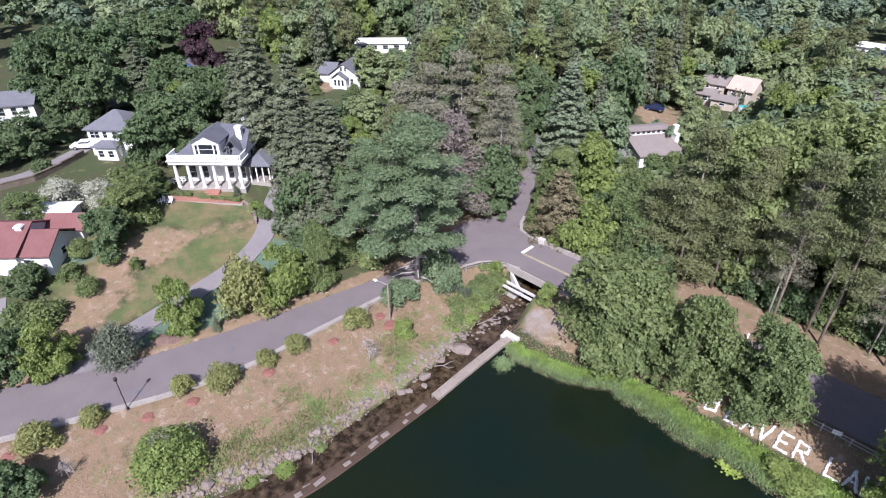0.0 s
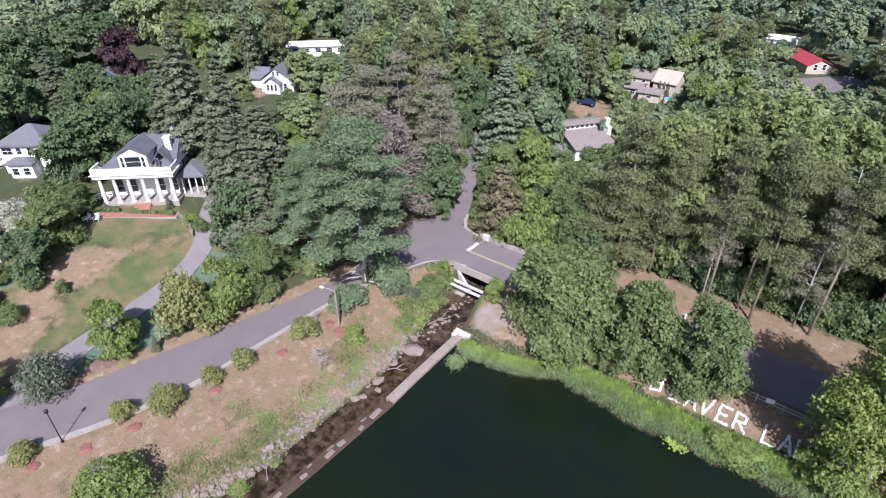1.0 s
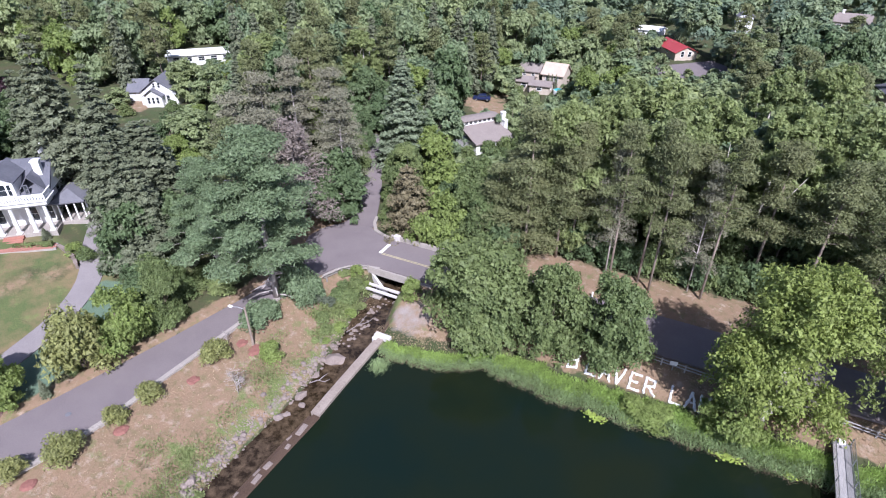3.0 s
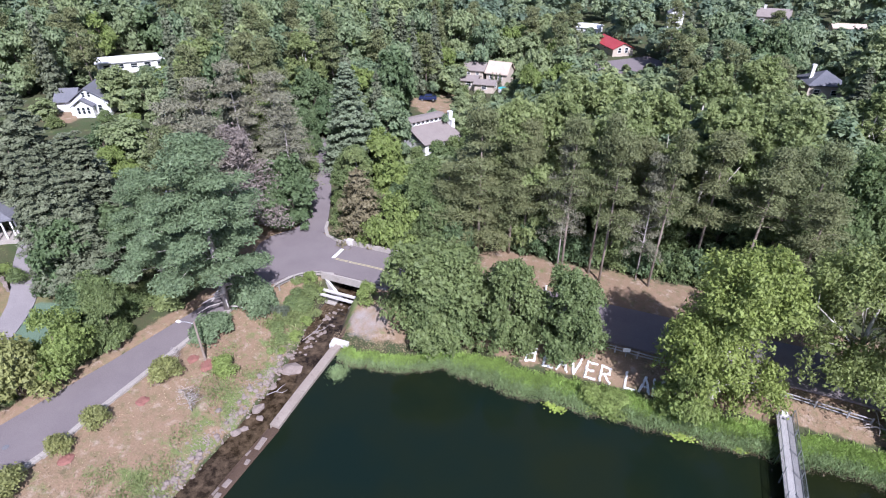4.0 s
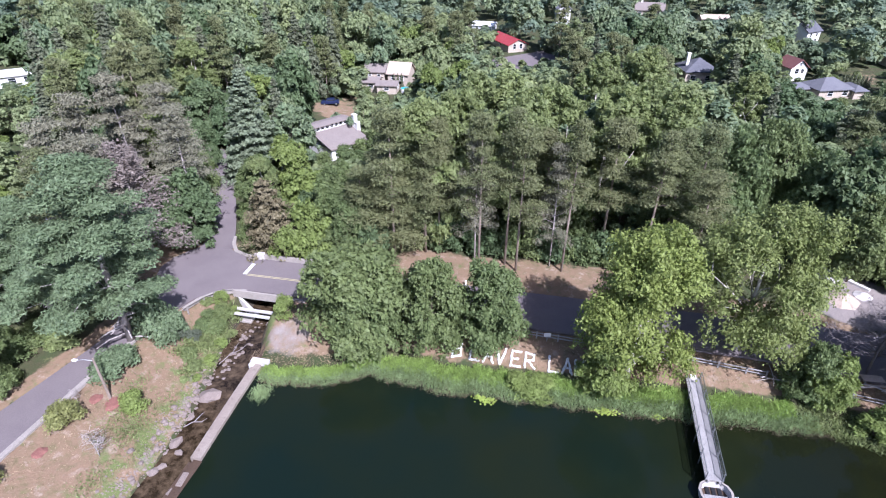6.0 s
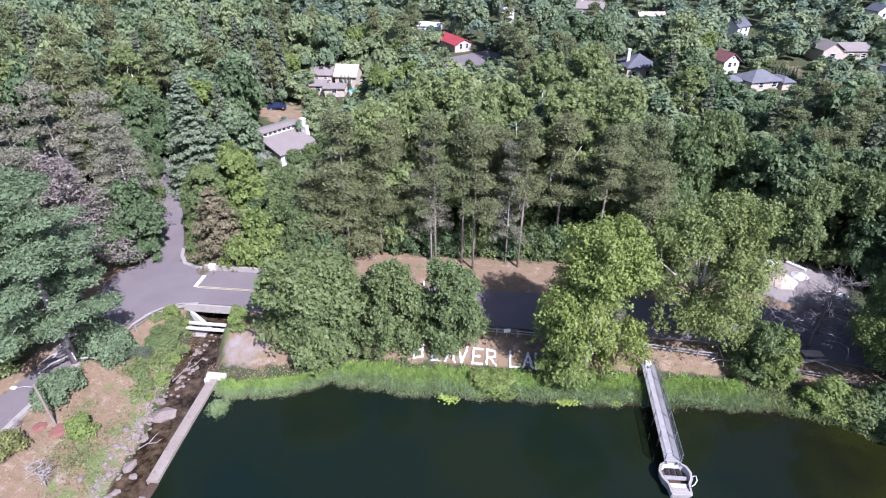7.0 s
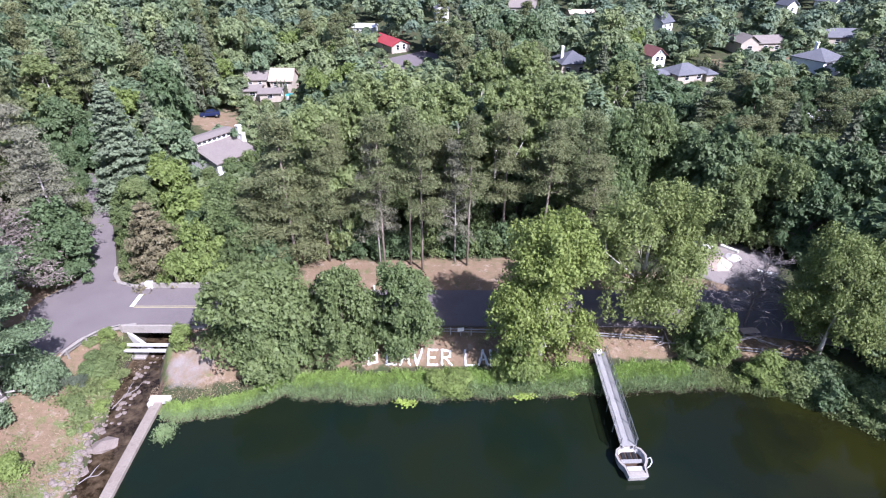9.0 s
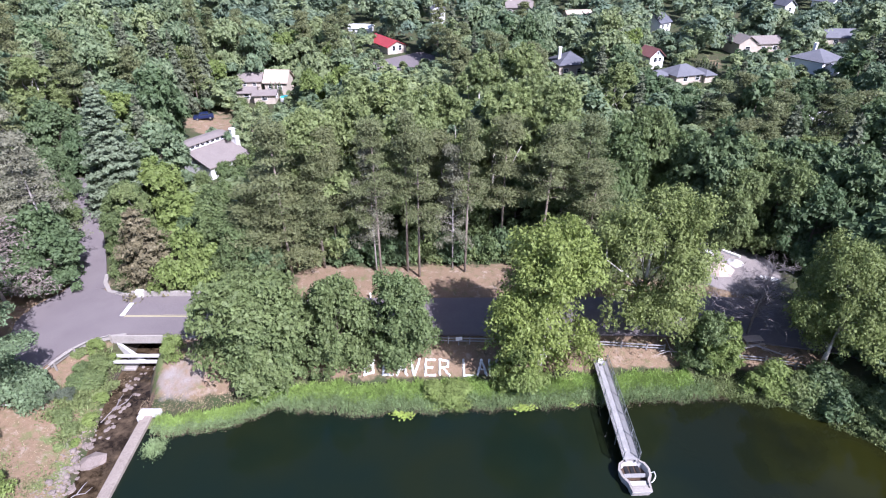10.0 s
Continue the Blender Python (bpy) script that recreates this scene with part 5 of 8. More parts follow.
# ---- bridge ----
def bridge():
    ob = empty("bridge", pose(-36, 57, 2.5), "concrete road bridge over the stream", "bridge")
    part("deck", boxes((-6.4, 6.4, -4.05, 4.3, -0.62, -0.24), bevel=0.03), "concrete", ob, "pale concrete deck slab")
    part("edge_beam", boxes((-3.6, 4.6, -4.3, -4.06, -0.85, 0.32), bevel=0.03), "concrete", ob, "weathered pale edge beam")
    for y in (-2.4, 0, 2.4):
        part("girder", boxes((-4.6, 4.6, y - 0.25, y + 0.25, -1.0, -0.63)), "concrete", ob)
    for s, x in ((-1, -3.6), (1, 3.6)):
        part("abutment", boxes((x - 0.5, x + 0.5, -4.1, 4.2, -4.2, -0.63), bevel=0.04), "concrete", ob, "concrete abutment wall")
    # wing walls
    bm = bmesh.new()
    a = [(-3.1, -4.0, -0.7), (-3.1, -4.35, -0.7), (0.1, -5.5, -2.9), (0.3, -5.1, -2.9), (-3.1, -4.0, -3.8), (-3.1, -4.35, -3.8)]
    v = [bm.verts.new(p) for p in a]
    for f in ((0, 1, 2, 3), (1, 5, 2), (0, 3, 4), (4, 5, 1, 0), (2, 5, 4, 3)):
        bm.faces.new([v[i] for i in f])
    bmesh.ops.recalc_face_normals(bm, faces=bm.faces)
    part("wing_wall", bm, "pale", ob, "whitish sloping wing wall")
    part("footing", boxes((-3.4, -0.6, -6.4, -5.2, -3.9, -2.9), bevel=0.12), "concrete", ob)
    part("parapet", boxes((-5.0, 6.0, 3.95, 4.3, -0.2, 0.75), bevel=0.03), "concrete", ob, "low concrete parapet wall")
    part("parapet_post", boxes((-4.4, -3.4, 3.7, 4.4, -0.2, 0.95), bevel=0.05), "pale", ob, "white painted parapet end")
    return ob


bridge()


def pipe_crossing():
    ob = empty("footbridge", pose(-36.1, 50.9, 0.9), "pale double-beam crossing over the stream", "footbridge")
    for y in (-0.5, 0.5):
        part("beam", boxes((-3.9, 3.9, y - 0.16, y + 0.16, -0.18, 0.16), bevel=0.03), "pale", ob, "pale weathered beam")
    for x in (-3.6, -1.0, 1.2, 3.6):
        part("cross_piece", boxes((x - 0.1, x + 0.1, -0.36, 0.36, -0.3, -0.19)), "dark_metal", ob)
    for x in (-3.5, 3.5):
        part("pier", boxes((x - 0.3, x + 0.3, -0.7, 0.7, -2.4, -0.31), bevel=0.04), "concrete", ob)


pipe_crossing()

# markings
def marking(name, pts, mat, label):
    (x0, y0), (x1, y1) = pts[0], pts[2]
    n = max(1, int(abs(x1 - x0)))
    vs = [(x0 + (x1 - x0) * i / n, y, lane_z(x0 + (x1 - x0) * i / n, y) + 0.075) for i in range(n + 1) for y in (y0, y1)]
    ob = mesh_ob(name, vs, [(2 * i, 2 * i + 2, 2 * i + 3, 2 * i + 1) for i in range(n)], mat)
    m = ob.modifiers.new("thick", "SOLIDIFY")
    m.thickness = 0.006
    tagged(ob, label, "road marking", kind="structure")
marking("stop_line", [(-40.6, 56.8), (-40.05, 56.8), (-40.05, 59.5), (-40.6, 59.5)], "white", "white painted stop line across one lane")
for dy in (0, 0.26):
    marking("centre_line", [(-40.0, 56.6 + dy), (-26, 56.6 + dy), (-26, 56.72 + dy), (-40.0, 56.72 + dy)], "yellow", "faded yellow centre line on the bridge")


# ---- kerbs ----
def kerb(name, pts, width, label, up=0.14, z=None):
    """A kerb of separate stones along a line."""
    ob = empty(name, pose(0, 0, 0), label, "kerb", kind="structure")
    c = curve_points(pts, 1.5)
    me = bpy.data.meshes.new("kerb_stone")
    bm = boxes((-0.5, 0.5, -0.5, 0.5, -0.5, 0.5))
    bm.to_mesh(me)
    bm.free()
    me.materials.append(M["concrete"])
    for a, b in zip(c, c[1:]):
        l = math.dist(a, b)
        x, y = (a[0] + b[0]) / 2, (a[1] + b[1]) / 2
        k = new("kerb_stone", me)
        k.parent = ob
        k.matrix_basis = pose(x, y, 2.55 + up - 0.2, 0, 0, math.degrees(math.atan2(b[1] - a[1], b[0] - a[0]))) @ Matrix.Diagonal((l - 0.02, width, 0.4, 1))
    return ob


kerb("kerb", [(float(road_lake_edge(y)) + 0.32, y) for y in (-12, -5, 2, 9, 17, 23, 30, 38, 44)], 0.6, "pale concrete kerb strip along the lake road", 0.1)
kerb("kerb", [(-46.9, 66), (-46.1, 64), (-44.6, 62.1), (-42.4, 61.3), (-38, 61.15)], 0.5, "pale curved kerb at the road junction")
kerb("kerb", [(-44.0, 48.0), (-43.2, 50.3), (-42.0, 51.8), (-40, 52.8), (-38, 53.15)], 0.45, "pale curved kerb above the stream bank")


def guard_rail(pts, label):
    ob = empty("guard_rail", pose(0, 0, 0), label, "guard rail")
    c = curve_points(pts, 2.0)
    for x, y in c[::1]:
        part("post", boxes((x - 0.08, x + 0.08, y - 0.08, y + 0.08, 1.6, 3.1)), "concrete", ob)
    for a, b in zip(c, c[1:]):
        bm = bmesh.new()
        tube(bm, [(*a, 3.0), (*b, 3.0)], [0.06, 0.06], 6)
        part("rail", bm, "concrete", ob)


guard_rail([(-44.2, 45), (-43.4, 48), (-42.5, 50.3), (-41.2, 51.9), (-39.6, 52.6)], "low pale guard rail along the junction's edge")


# ---- dam and stream ----
def swept(pts, offs, z0, z1, step=1.2):
    """A bar along a line: offs = its two sides from the line, z0 and z1 its bottom and top."""
    bm = bmesh.new()
    rows = []
    for (ax, ay), (bx, by) in ribbon(pts, 2.0, step):
        cx, cy, ux, uy = (ax + bx) / 2, (ay + by) / 2, (bx - ax) / 2, (by - ay) / 2
        rows.append([bm.verts.new((cx + ux * o, cy + uy * o, z)) for o, z in ((offs[0], z0), (offs[0], z1 - 0.05), (offs[0] + 0.05, z1), (offs[1] - 0.05, z1), (offs[1], z1 - 0.05), (offs[1], z0))])
    for a, b in zip(rows, rows[1:]):
        for k in range(5):
            bm.faces.new((a[k], a[k + 1], b[k + 1], b[k]))
    bm.faces.new(rows[0])
    bm.faces.new(rows[-1][::-1])
    bmesh.ops.recalc_face_normals(bm, faces=bm.faces)
    return bm


DAM = [(-36.6, -12), (-36.2, -4), (-34.6, 1), (-33.0, 6), (-31.9, 10.5), (-31.2, 14.5), (-31.0, 19), (-30.95, 24), (-30.85, 29.5)]


def dam():
    ob = empty("dam", pose(0, 0, 0), "low concrete dam wall between lake and stream", "dam", kind="structure")
    part("wall", swept([(-30.86, 29.55), (-31.1, 35), (-31.35, 42.9)], (-0.58, 0.52), -2.2, 0.40), "dam_concrete", ob, "tan worn concrete wall top")
    part("wall", swept(DAM, (-0.3, 0.62), -2.2, 0.16), "wet_concrete", ob, "brown stained spillway wall")
    part("apron", swept(DAM, (-1.0, -0.31), -2.2, -0.40), "wet_concrete", ob, "dark wet apron step")
    line = curve_points(DAM, 0.4)
    r = random.Random(12)
    for y, l, w, o in ((27.3, 1.5, 0.6, -0.1), (22.4, 0.9, 0.55, -0.1), (20.8, 1.1, 0.5, 0.0), (14.6, 1.2, 0.45, -0.1), (12.4, 0.7, 0.5, 0.0), (25.0, 0.6, 0.45, 0.1), (17.6, 0.8, 0.4, 0.0),
                      (26.2, 0.7, 0.4, -0.8), (21.6, 0.9, 0.45, -0.8), (18.9, 0.6, 0.4, -0.8), (13.6, 0.8, 0.4, -0.75), (10.8, 0.9, 0.4, -0.7), (8.6, 0.7, 0.4, -0.1)):
        x, yy = min(line, key=lambda q: abs(q[1] - y))[:2]
        low = o < -0.5
        part("block", boxes((-w / 2, w / 2, -l / 2, l / 2, -0.05, 0.12), bevel=0.04, m=pose(x + o + 0.15, y, -0.42 if low else 0.15, r.uniform(-3, 3), r.uniform(-3, 3), r.uniform(-12, 12))), "stone", ob, "pale stone block")
    part("end_wall", boxes((-32.2, -30.0, 42.75, 43.45, -1.8, 0.80), bevel=0.08), "pale", ob, "white capped end wall")
    part("end_wall", boxes((-32.2, -31.6, 42.2, 42.74, -1.8, 0.66), bevel=0.08), "pale", ob)
    return ob


dam()
part("retaining_wall", swept([(-31.75, 43.6), (-32.0, 46.0), (-32.3, 48.6), (-32.4, 50.6)], (-0.14, 0.14), -2.2, 0.22), "wet_concrete", None)
tagged(bpy.data.objects["retaining_wall"], "low brown concrete edging along the stream", "wall", kind="structure")


def rock_meshes(mat, n=6):
    out = []
    for i in range(n):
        bm = bmesh.new()
        bmesh.ops.create_icosphere(bm, subdivisions=1, radius=0.5)
        rng = random.Random(i)
        for v in bm.verts:
            v.co *= rng.uniform(0.75, 1.15)
            v.co.z *= 0.62
        me = bpy.data.meshes.new("rock")
        bm.to_mesh(me)
        bm.free()
        me.materials.append(M[mat])
        out.append(me)
    return out


ROCKS = rock_meshes("stone")


def rocks(n, seed, lo, hi, where, label, name="rock_bank", floor_z=-9.0):
    ob = empty(name, pose(0, 0, 0), label, "rocks", kind="structure")
    r = random.Random(seed)
    made = 0
    while made < n:
        x, y = where(r)
        s = r.uniform(lo, hi) * (1.9 if r.random() < 0.06 else 1)
        k = new("rock", ROCKS[r.randrange(6)])
        k.parent = ob
        k.matrix_basis = pose(x, y, max(gz(x, y) + s * 0.08, floor_z), r.uniform(-15, 15), r.uniform(-15, 15), r.uniform(0, 360)) @ Matrix.Diagonal((s, s * r.uniform(0.7, 1.1), s, 1))
        made += 1


rocks(230, 3, 0.22, 0.85, lambda r: (lambda y: (float(np.interp(y, [-4, 5, 11, 16, 40], [-41.6, -38.4, -36.3, -35.8, -35.8])) + r.gauss(0, 0.6), y))(r.uniform(1, 40)), "pale rubble stones along the stream bank")
rocks(46, 4, 0.3, 0.75, lambda r: (lambda y: (float(np.interp(y, [40, 44, 51], [-35.6, -36.0, -35.6])) + r.gauss(0, 0.75), y))(r.uniform(40, 51.5)), "pale stones in the stream below the bridge", floor_z=-0.74)


def scree():
    """Small rubble between the larger stones."""
    r = np.random.default_rng(8)
    n = 2300
    y = r.uniform(-5, 43, n)
    x = np.interp(y, [-4, 5, 11, 16, 40], [-42, -38.8, -36.8, -36.3, -36.3]) + r.normal(0, 0.8, n)
    x += np.where(r.random(n) < 0.25, r.normal(0.9, 0.5, n), 0)
    z = ground_z(x, y)
    s = r.uniform(0.08, 0.26, n)[:, None]
    base = np.array([(1, 0, -0.3), (-0.5, 0.87, -0.3), (-0.5, -0.87, -0.3), (0.1, 0.1, 0.35)])
    v = (np.column_stack([x, y, z])[:, None, :] + base[None] * s[:, None, :] * r.uniform(0.6, 1.3, (n, 4, 3))).reshape(-1, 3)
    i = np.arange(n)[:, None] * 4
    f = np.concatenate([i + [0, 1, 3], i + [1, 2, 3], i + [2, 0, 3]])
    ob = mesh_ob("rubble", v.tolist(), f.tolist(), "stone")
    tagged(ob, "small pale rubble between bank stones", "rubble", kind="stuff")


scree()
for x, y, a, s in ((-34.9, 38.0, 20, 2.4), (-34.6, 31.4, 70, 1.3), (-33.6, 30.4, 10, 0.8), (-34.2, 28.6, 50, 0.8)):
    k = new("boulder", ROCKS[int(s * 3) % 6])
    k.matrix_basis = pose(x, y, -0.6, 4, -5, a) @ Matrix.Diagonal((s * 1.3, s, s * 0.8, 1))
    tagged(k, "large flat grey boulder at the stream's edge", "boulder", group="boulders in the stream")


# driftwood at the stream
def driftwood(x, y, turn, l):
    bm = bmesh.new()
    tube(bm, [(0, 0, 0), (l * 0.4, 0.25, 0.25), (l * 0.75, 0.1, 0.2), (l, 0.45, 0.3)], [0.06, 0.05, 0.04, 0.015], 6)
    tube(bm, [(l * 0.45, 0.22, 0.25), (l * 0.7, 0.8, 0.5), (l * 0.85, 1.1, 0.55)], [0.06, 0.04, 0.015], 5)
    ob = part("driftwood", bm, "dull_twigs", None)
    ob.matrix_basis = pose(x, y, gz(x, y) + 0.25, 0, 0, turn)
    tagged(ob, "bare grey fallen branch at the water", "branch")


driftwood(-36.6, 42.8, 60, 4.2)
driftwood(-35.0, 33.4, 25, 2.4)
driftwood(-33.6, 14.6, 100, 2.2)


# ---- reeds, weeds and grass ----
def blades(name, n, seed, where, lo, hi, mat, label, category, lean=0.7, wide=0.065):
    r = np.random.default_rng(seed)
    x, y = where(r, n)
    z = np.maximum(ground_z(x, y), -0.15)
    h = r.uniform(lo, hi, n)
    a = r.uniform(0, math.tau, n)
    side = np.column_stack([np.cos(a), np.sin(a), np.zeros(n)]) * (wide * r.uniform(0.6, 1.4, n))[:, None]
    tip = np.column_stack([r.normal(0, lean, n) * h, r.normal(0, lean, n) * h, h])
    p = np.column_stack([x, y, z])
    mid = p + tip * np.array([0.35, 0.35, 0.6])
    v = np.stack([p - side, mid - side * 0.7, p + tip, mid + side * 0.7], 1).reshape(-1, 3)
    ob = new(name, leaf_mesh(name, v, mat, 4))
    tagged(ob, label, category, kind="stuff")


def shore_band(a, b, x0=-30.5, x1=46, ragged=0.0):
    def f(r, n):
        x = r.uniform(x0, x1, n)
        wave = ragged * (np.sin(x * 0.9) + np.sin(x * 2.1 + 1) + np.sin(x * 4.3 + 2) * 0.6)
        return x, shore_y(x) + (r.uniform(a, b, n) + wave * 0.4) * np.interp(x, [-30, -21, -12], [0.5, 0.65, 1.0]) + r.normal(0, 0.2, n)
    return f


blades("reeds", 42000, 31, shore_band(1.2, 3.2, -30.2, 28, 0.5), 0.2, 0.6, "reed", "bright green reeds along the lake shore", "reeds", 0.4, 0.05)
blades("reeds", 30000, 32, shore_band(-0.6, 1.7, -30.2, 30, 0.4), 0.2, 0.55, "reed_pale", "pale grey-green reeds at the water's edge", "reeds", 0.4, 0.05)
blades("reeds", 1500, 37, lambda r, n: (-28.9 + r.normal(0, 0.5, n), 39.0 + r.normal(0, 0.6, n)), 0.2, 0.5, "reed_pale", "pale grey-green reeds standing in the lake", "reeds", 0.4, 0.05)
blades("dead_reeds", 9000, 38, shore_band(-0.85, -0.25, -30, 31, 0.4), 0.1, 0.4, "dead_reed", "brown dead reed stems at the waterline", "reeds", 0.5, 0.045)
blades("weeds", 9000, 39, shore_band(-0.5, 3.0, 28.5, 47, 0.3), 0.1, 0.5, "weed", "rank green weeds on the shaded shore", "weeds", 0.6, 0.07)
blades("dry_grass", 6000, 33, lambda r, n: (r.uniform(-47, -36, n), r.uniform(-8, 50, n)), 0.05, 0.16, "straw", "short dry tan grass on the bank", "grass", 1.3, 0.05)
blades("dry_grass", 7000, 34, shore_band(4.6, 8.6, -33, 45), 0.05, 0.16, "straw", "short dry tan grass by the lake", "grass", 1.3, 0.05)


def weeds_at(r, n):
    k = r.integers(0, 26, n)
    rr = np.random.default_rng(77)
    cx = np.where(rr.random(26) < 0.6, rr.uniform(-38.8, -36, 26), rr.uniform(-42, -38, 26))
    cy = rr.uniform(2, 36, 26)
    return cx[k] + r.normal(0, 0.7, n), cy[k] + r.normal(0, 1.2, n)


def tufts_at(r, n):
    k = r.integers(0, 14, n)
    rr = np.random.default_rng(78)
    return rr.uniform(-42.5, -37.4, 14)[k] + r.normal(0, 0.5, n), rr.uniform(38.5, 51.5, 14)[k] + r.normal(0, 0.6, n)


blades("weeds", 13000, 35, weeds_at, 0.06, 0.26, "weed", "green weeds among dry grass and stones", "weeds", 0.6, 0.07)
blades("weeds", 4200, 36, tufts_at, 0.1, 0.5, "weed", "rank green weeds above the stream", "weeds", 0.6, 0.1)


# water lilies
def lily_patch(x, y, n, spread):
    r = random.Random(int(x * 10))
    ob = empty("lily_patch", pose(x, y, 0), "yellow-green floating lily pads near the shore", "water lilies")
    bm = bmesh.new()
    bmesh.ops.create_circle(bm, cap_ends=True, segments=9, radius=0.11)
    for v in bm.verts:
        v.co.z = 0.02 * v.co.length / 0.11
    me = bpy.data.meshes.new("lily_pad")
    bm.to_mesh(me)
    bm.free()
    me.materials.append(M["lily"])
    for i in range(n):
        k = new("lily_pad", me)
        k.parent = ob
        k.matrix_basis = pose(r.gauss(0, spread), r.gauss(0, spread * 0.5), 0.02 + 0.006 * (i % 5) + r.random() * 0.12, r.uniform(-12, 12), r.uniform(-12, 12), r.uniform(0, 360))


for x, y, n, s in ((-4.5, 43.0, 110, 0.55), (8.3, 44.0, 100, 0.65), (13.6, 44.4, 30, 0.4), (-1.0, 44.2, 40, 0.5)):
    lily_patch(x, y, n, s)


# ---- the lettering of white stones ----
STROKES = {"B": [((0, 0), (0, 2)), ((0, 2), (0.8, 1.8)), ((0.8, 1.8), (0.8, 1.2)), ((0.8, 1.2), (0, 1)), ((0.8, 0.9), (0.9, 0.3)), ((0.9, 0.3), (0, 0))],
           "E": [((0, 0), (0, 2)), ((0, 2), (0.95, 2)), ((0, 1), (0.7, 1)), ((0, 0), (0.95, 0))],
           "A": [((0, 0), (0.5, 2)), ((0.5, 2), (1, 0)), ((0.25, 0.8), (0.75, 0.8))],
           "V": [((0, 2), (0.5, 0)), ((0.5, 0), (1, 2))],
           "R": [((0, 0), (0, 2)), ((0, 2), (0.9, 1.8)), ((0.9, 1.8), (0.85, 1.1)), ((0.85, 1.1), (0, 0.95)), ((0.35, 0.95), (1, 0))],
           "L": [((0, 0), (0, 2)), ((0, 0), (0.95, 0))],
           "K": [((0, 0), (0, 2)), ((0, 0.9), (0.9, 2)), ((0.25, 1.1), (0.95, 0))]}


def stone_sign(word_at):
    ob = empty("stone_sign", pose(0, 0, 0), "the words BEAVER LAKE laid out in white stones", "sign")
    for ch, x0 in word_at:
        bm = bmesh.new()
        r = random.Random(int(x0 * 100))
        for a, b in STROKES[ch]:
            n = max(2, int(math.dist(a, b) / 0.17))
            for i in range(n + 1):
                t = i / n
                x, y = x0 + (a[0] + (b[0] - a[0]) * t) * 1.08 + r.gauss(0, 0.02), 48.35 + (a[1] + (b[1] - a[1]) * t) * 0.98 + r.gauss(0, 0.02)
                s = r.uniform(0.092, 0.125)
                z = gz(x, y)
                box(bm, -s, s, -s, s, -0.08, r.uniform(0.12, 0.2), 0.03, pose(x, y, z, r.uniform(-6, 6), r.uniform(-6, 6), r.uniform(0, 90)))
        part("letter_" + ch.lower(), bm, "white", ob, "letter of white painted stones")


stone_sign([("B", -9.1), ("E", -7.0), ("A", -5.4), ("V", -4.0), ("E", -2.15), ("R", -0.55), ("L", 2.2), ("A", 3.75), ("K", 5.2), ("E", 6.7)])


# ---- fence along the lake road ----
def rail_fence(pts, label, mat="grey_wood", rails=(0.35, 0.75), h=0.95, gap=2.4, name="rail_fence"):
    ob = empty(name, pose(*pts[0], gz(*pts[0])), label, "fence")
    ox, oy, oz = pts[0][0], pts[0][1], gz(*pts[0])
    c = curve_points(pts, gap)
    for x, y in c:
        z = gz(x, y)
        part("post", boxes((x - ox - 0.08, x - ox + 0.08, y - oy - 0.08, y - oy + 0.08, z - oz - 0.2, z - oz + h), bevel=0.015), mat, ob)
    for a, b in zip(c, c[1:]):
        for r in rails:
            bm = bmesh.new()
            tube(bm, [(a[0] - ox, a[1] - oy, gz(*a) - oz + r), (b[0] - ox, b[1] - oy, gz(*b) - oz + r)], [0.07, 0.07], 5)
            part("rail", bm, mat, ob)
    return ob


rail_fence([(-14, 52.6), (-2, 52.4), (10, 52.3), (18, 52.2), (26, 51.8)], "weathered grey two-rail fence beside the lake road")
rail_fence([(32, 50.6), (37, 49.8), (42, 47.6)], "weathered grey rail fence by the shore")


# ---- dock ----
def dock():
    a, b = Vector((17.95, 50.0, 1.25)), Vector((17.65, 36.4, 1.15))
    ob = empty("dock", pose(*a, 0, 0, math.degrees(math.atan2(b.y - a.y, b.x - a.x))), "grey weathered board walkway reaching into the lake", "dock")
    L = (b - a).length
    me = bpy.data.meshes.new("plank")
    bm = boxes((-0.07, 0.07, -0.76, 0.76, -0.03, 0.03), bevel=0.006)
    bm.to_mesh(me)
    bm.free()
    me.materials.append(M["grey_wood"])
    n = int(L / 0.15)
    for i in range(n):
        k = new("plank", me)
        k.parent = ob
        k.matrix_basis = pose(0.07 + i * 0.15, 0.006 * ((i * 5) % 3), 0.002 * ((i * 7) % 4))
    for y in (-0.5, 0.5):
        part("stringer", boxes((0, L, y - 0.07, y + 0.07, -0.3, -0.04)), "grey_wood", ob)
    for i in range(6):
        for y in (-0.72, 0.72):
            bm = bmesh.new()
            tube(bm, [(0.2 + i * (L - 0.4) / 5, y, -2.6), (0.2 + i * (L - 0.4) / 5, y, 1.0)], [0.06, 0.05], 7)
            part("post", bm, "steel", ob, "grey fence post")
    for y in (-0.79, 0.79):
        for z in (0.98, 0.12):
            bm = bmesh.new()
            tube(bm, [(0.1, y, z), (L - 0.1, y, z)], [0.03, 0.03], 6)
            part("rail", bm, "steel", ob)
        w = part("wire_panel", boxes((0.1, L - 0.1, y - 0.004, y + 0.004, 0.12, 0.96)), "wire", ob, "grey wire mesh panel")
    part("gate_box", boxes((-0.1, 0.45, -0.3, 0.3, 0.03, 0.3), bevel=0.03), "white", ob, "white box at the landward end")


dock()


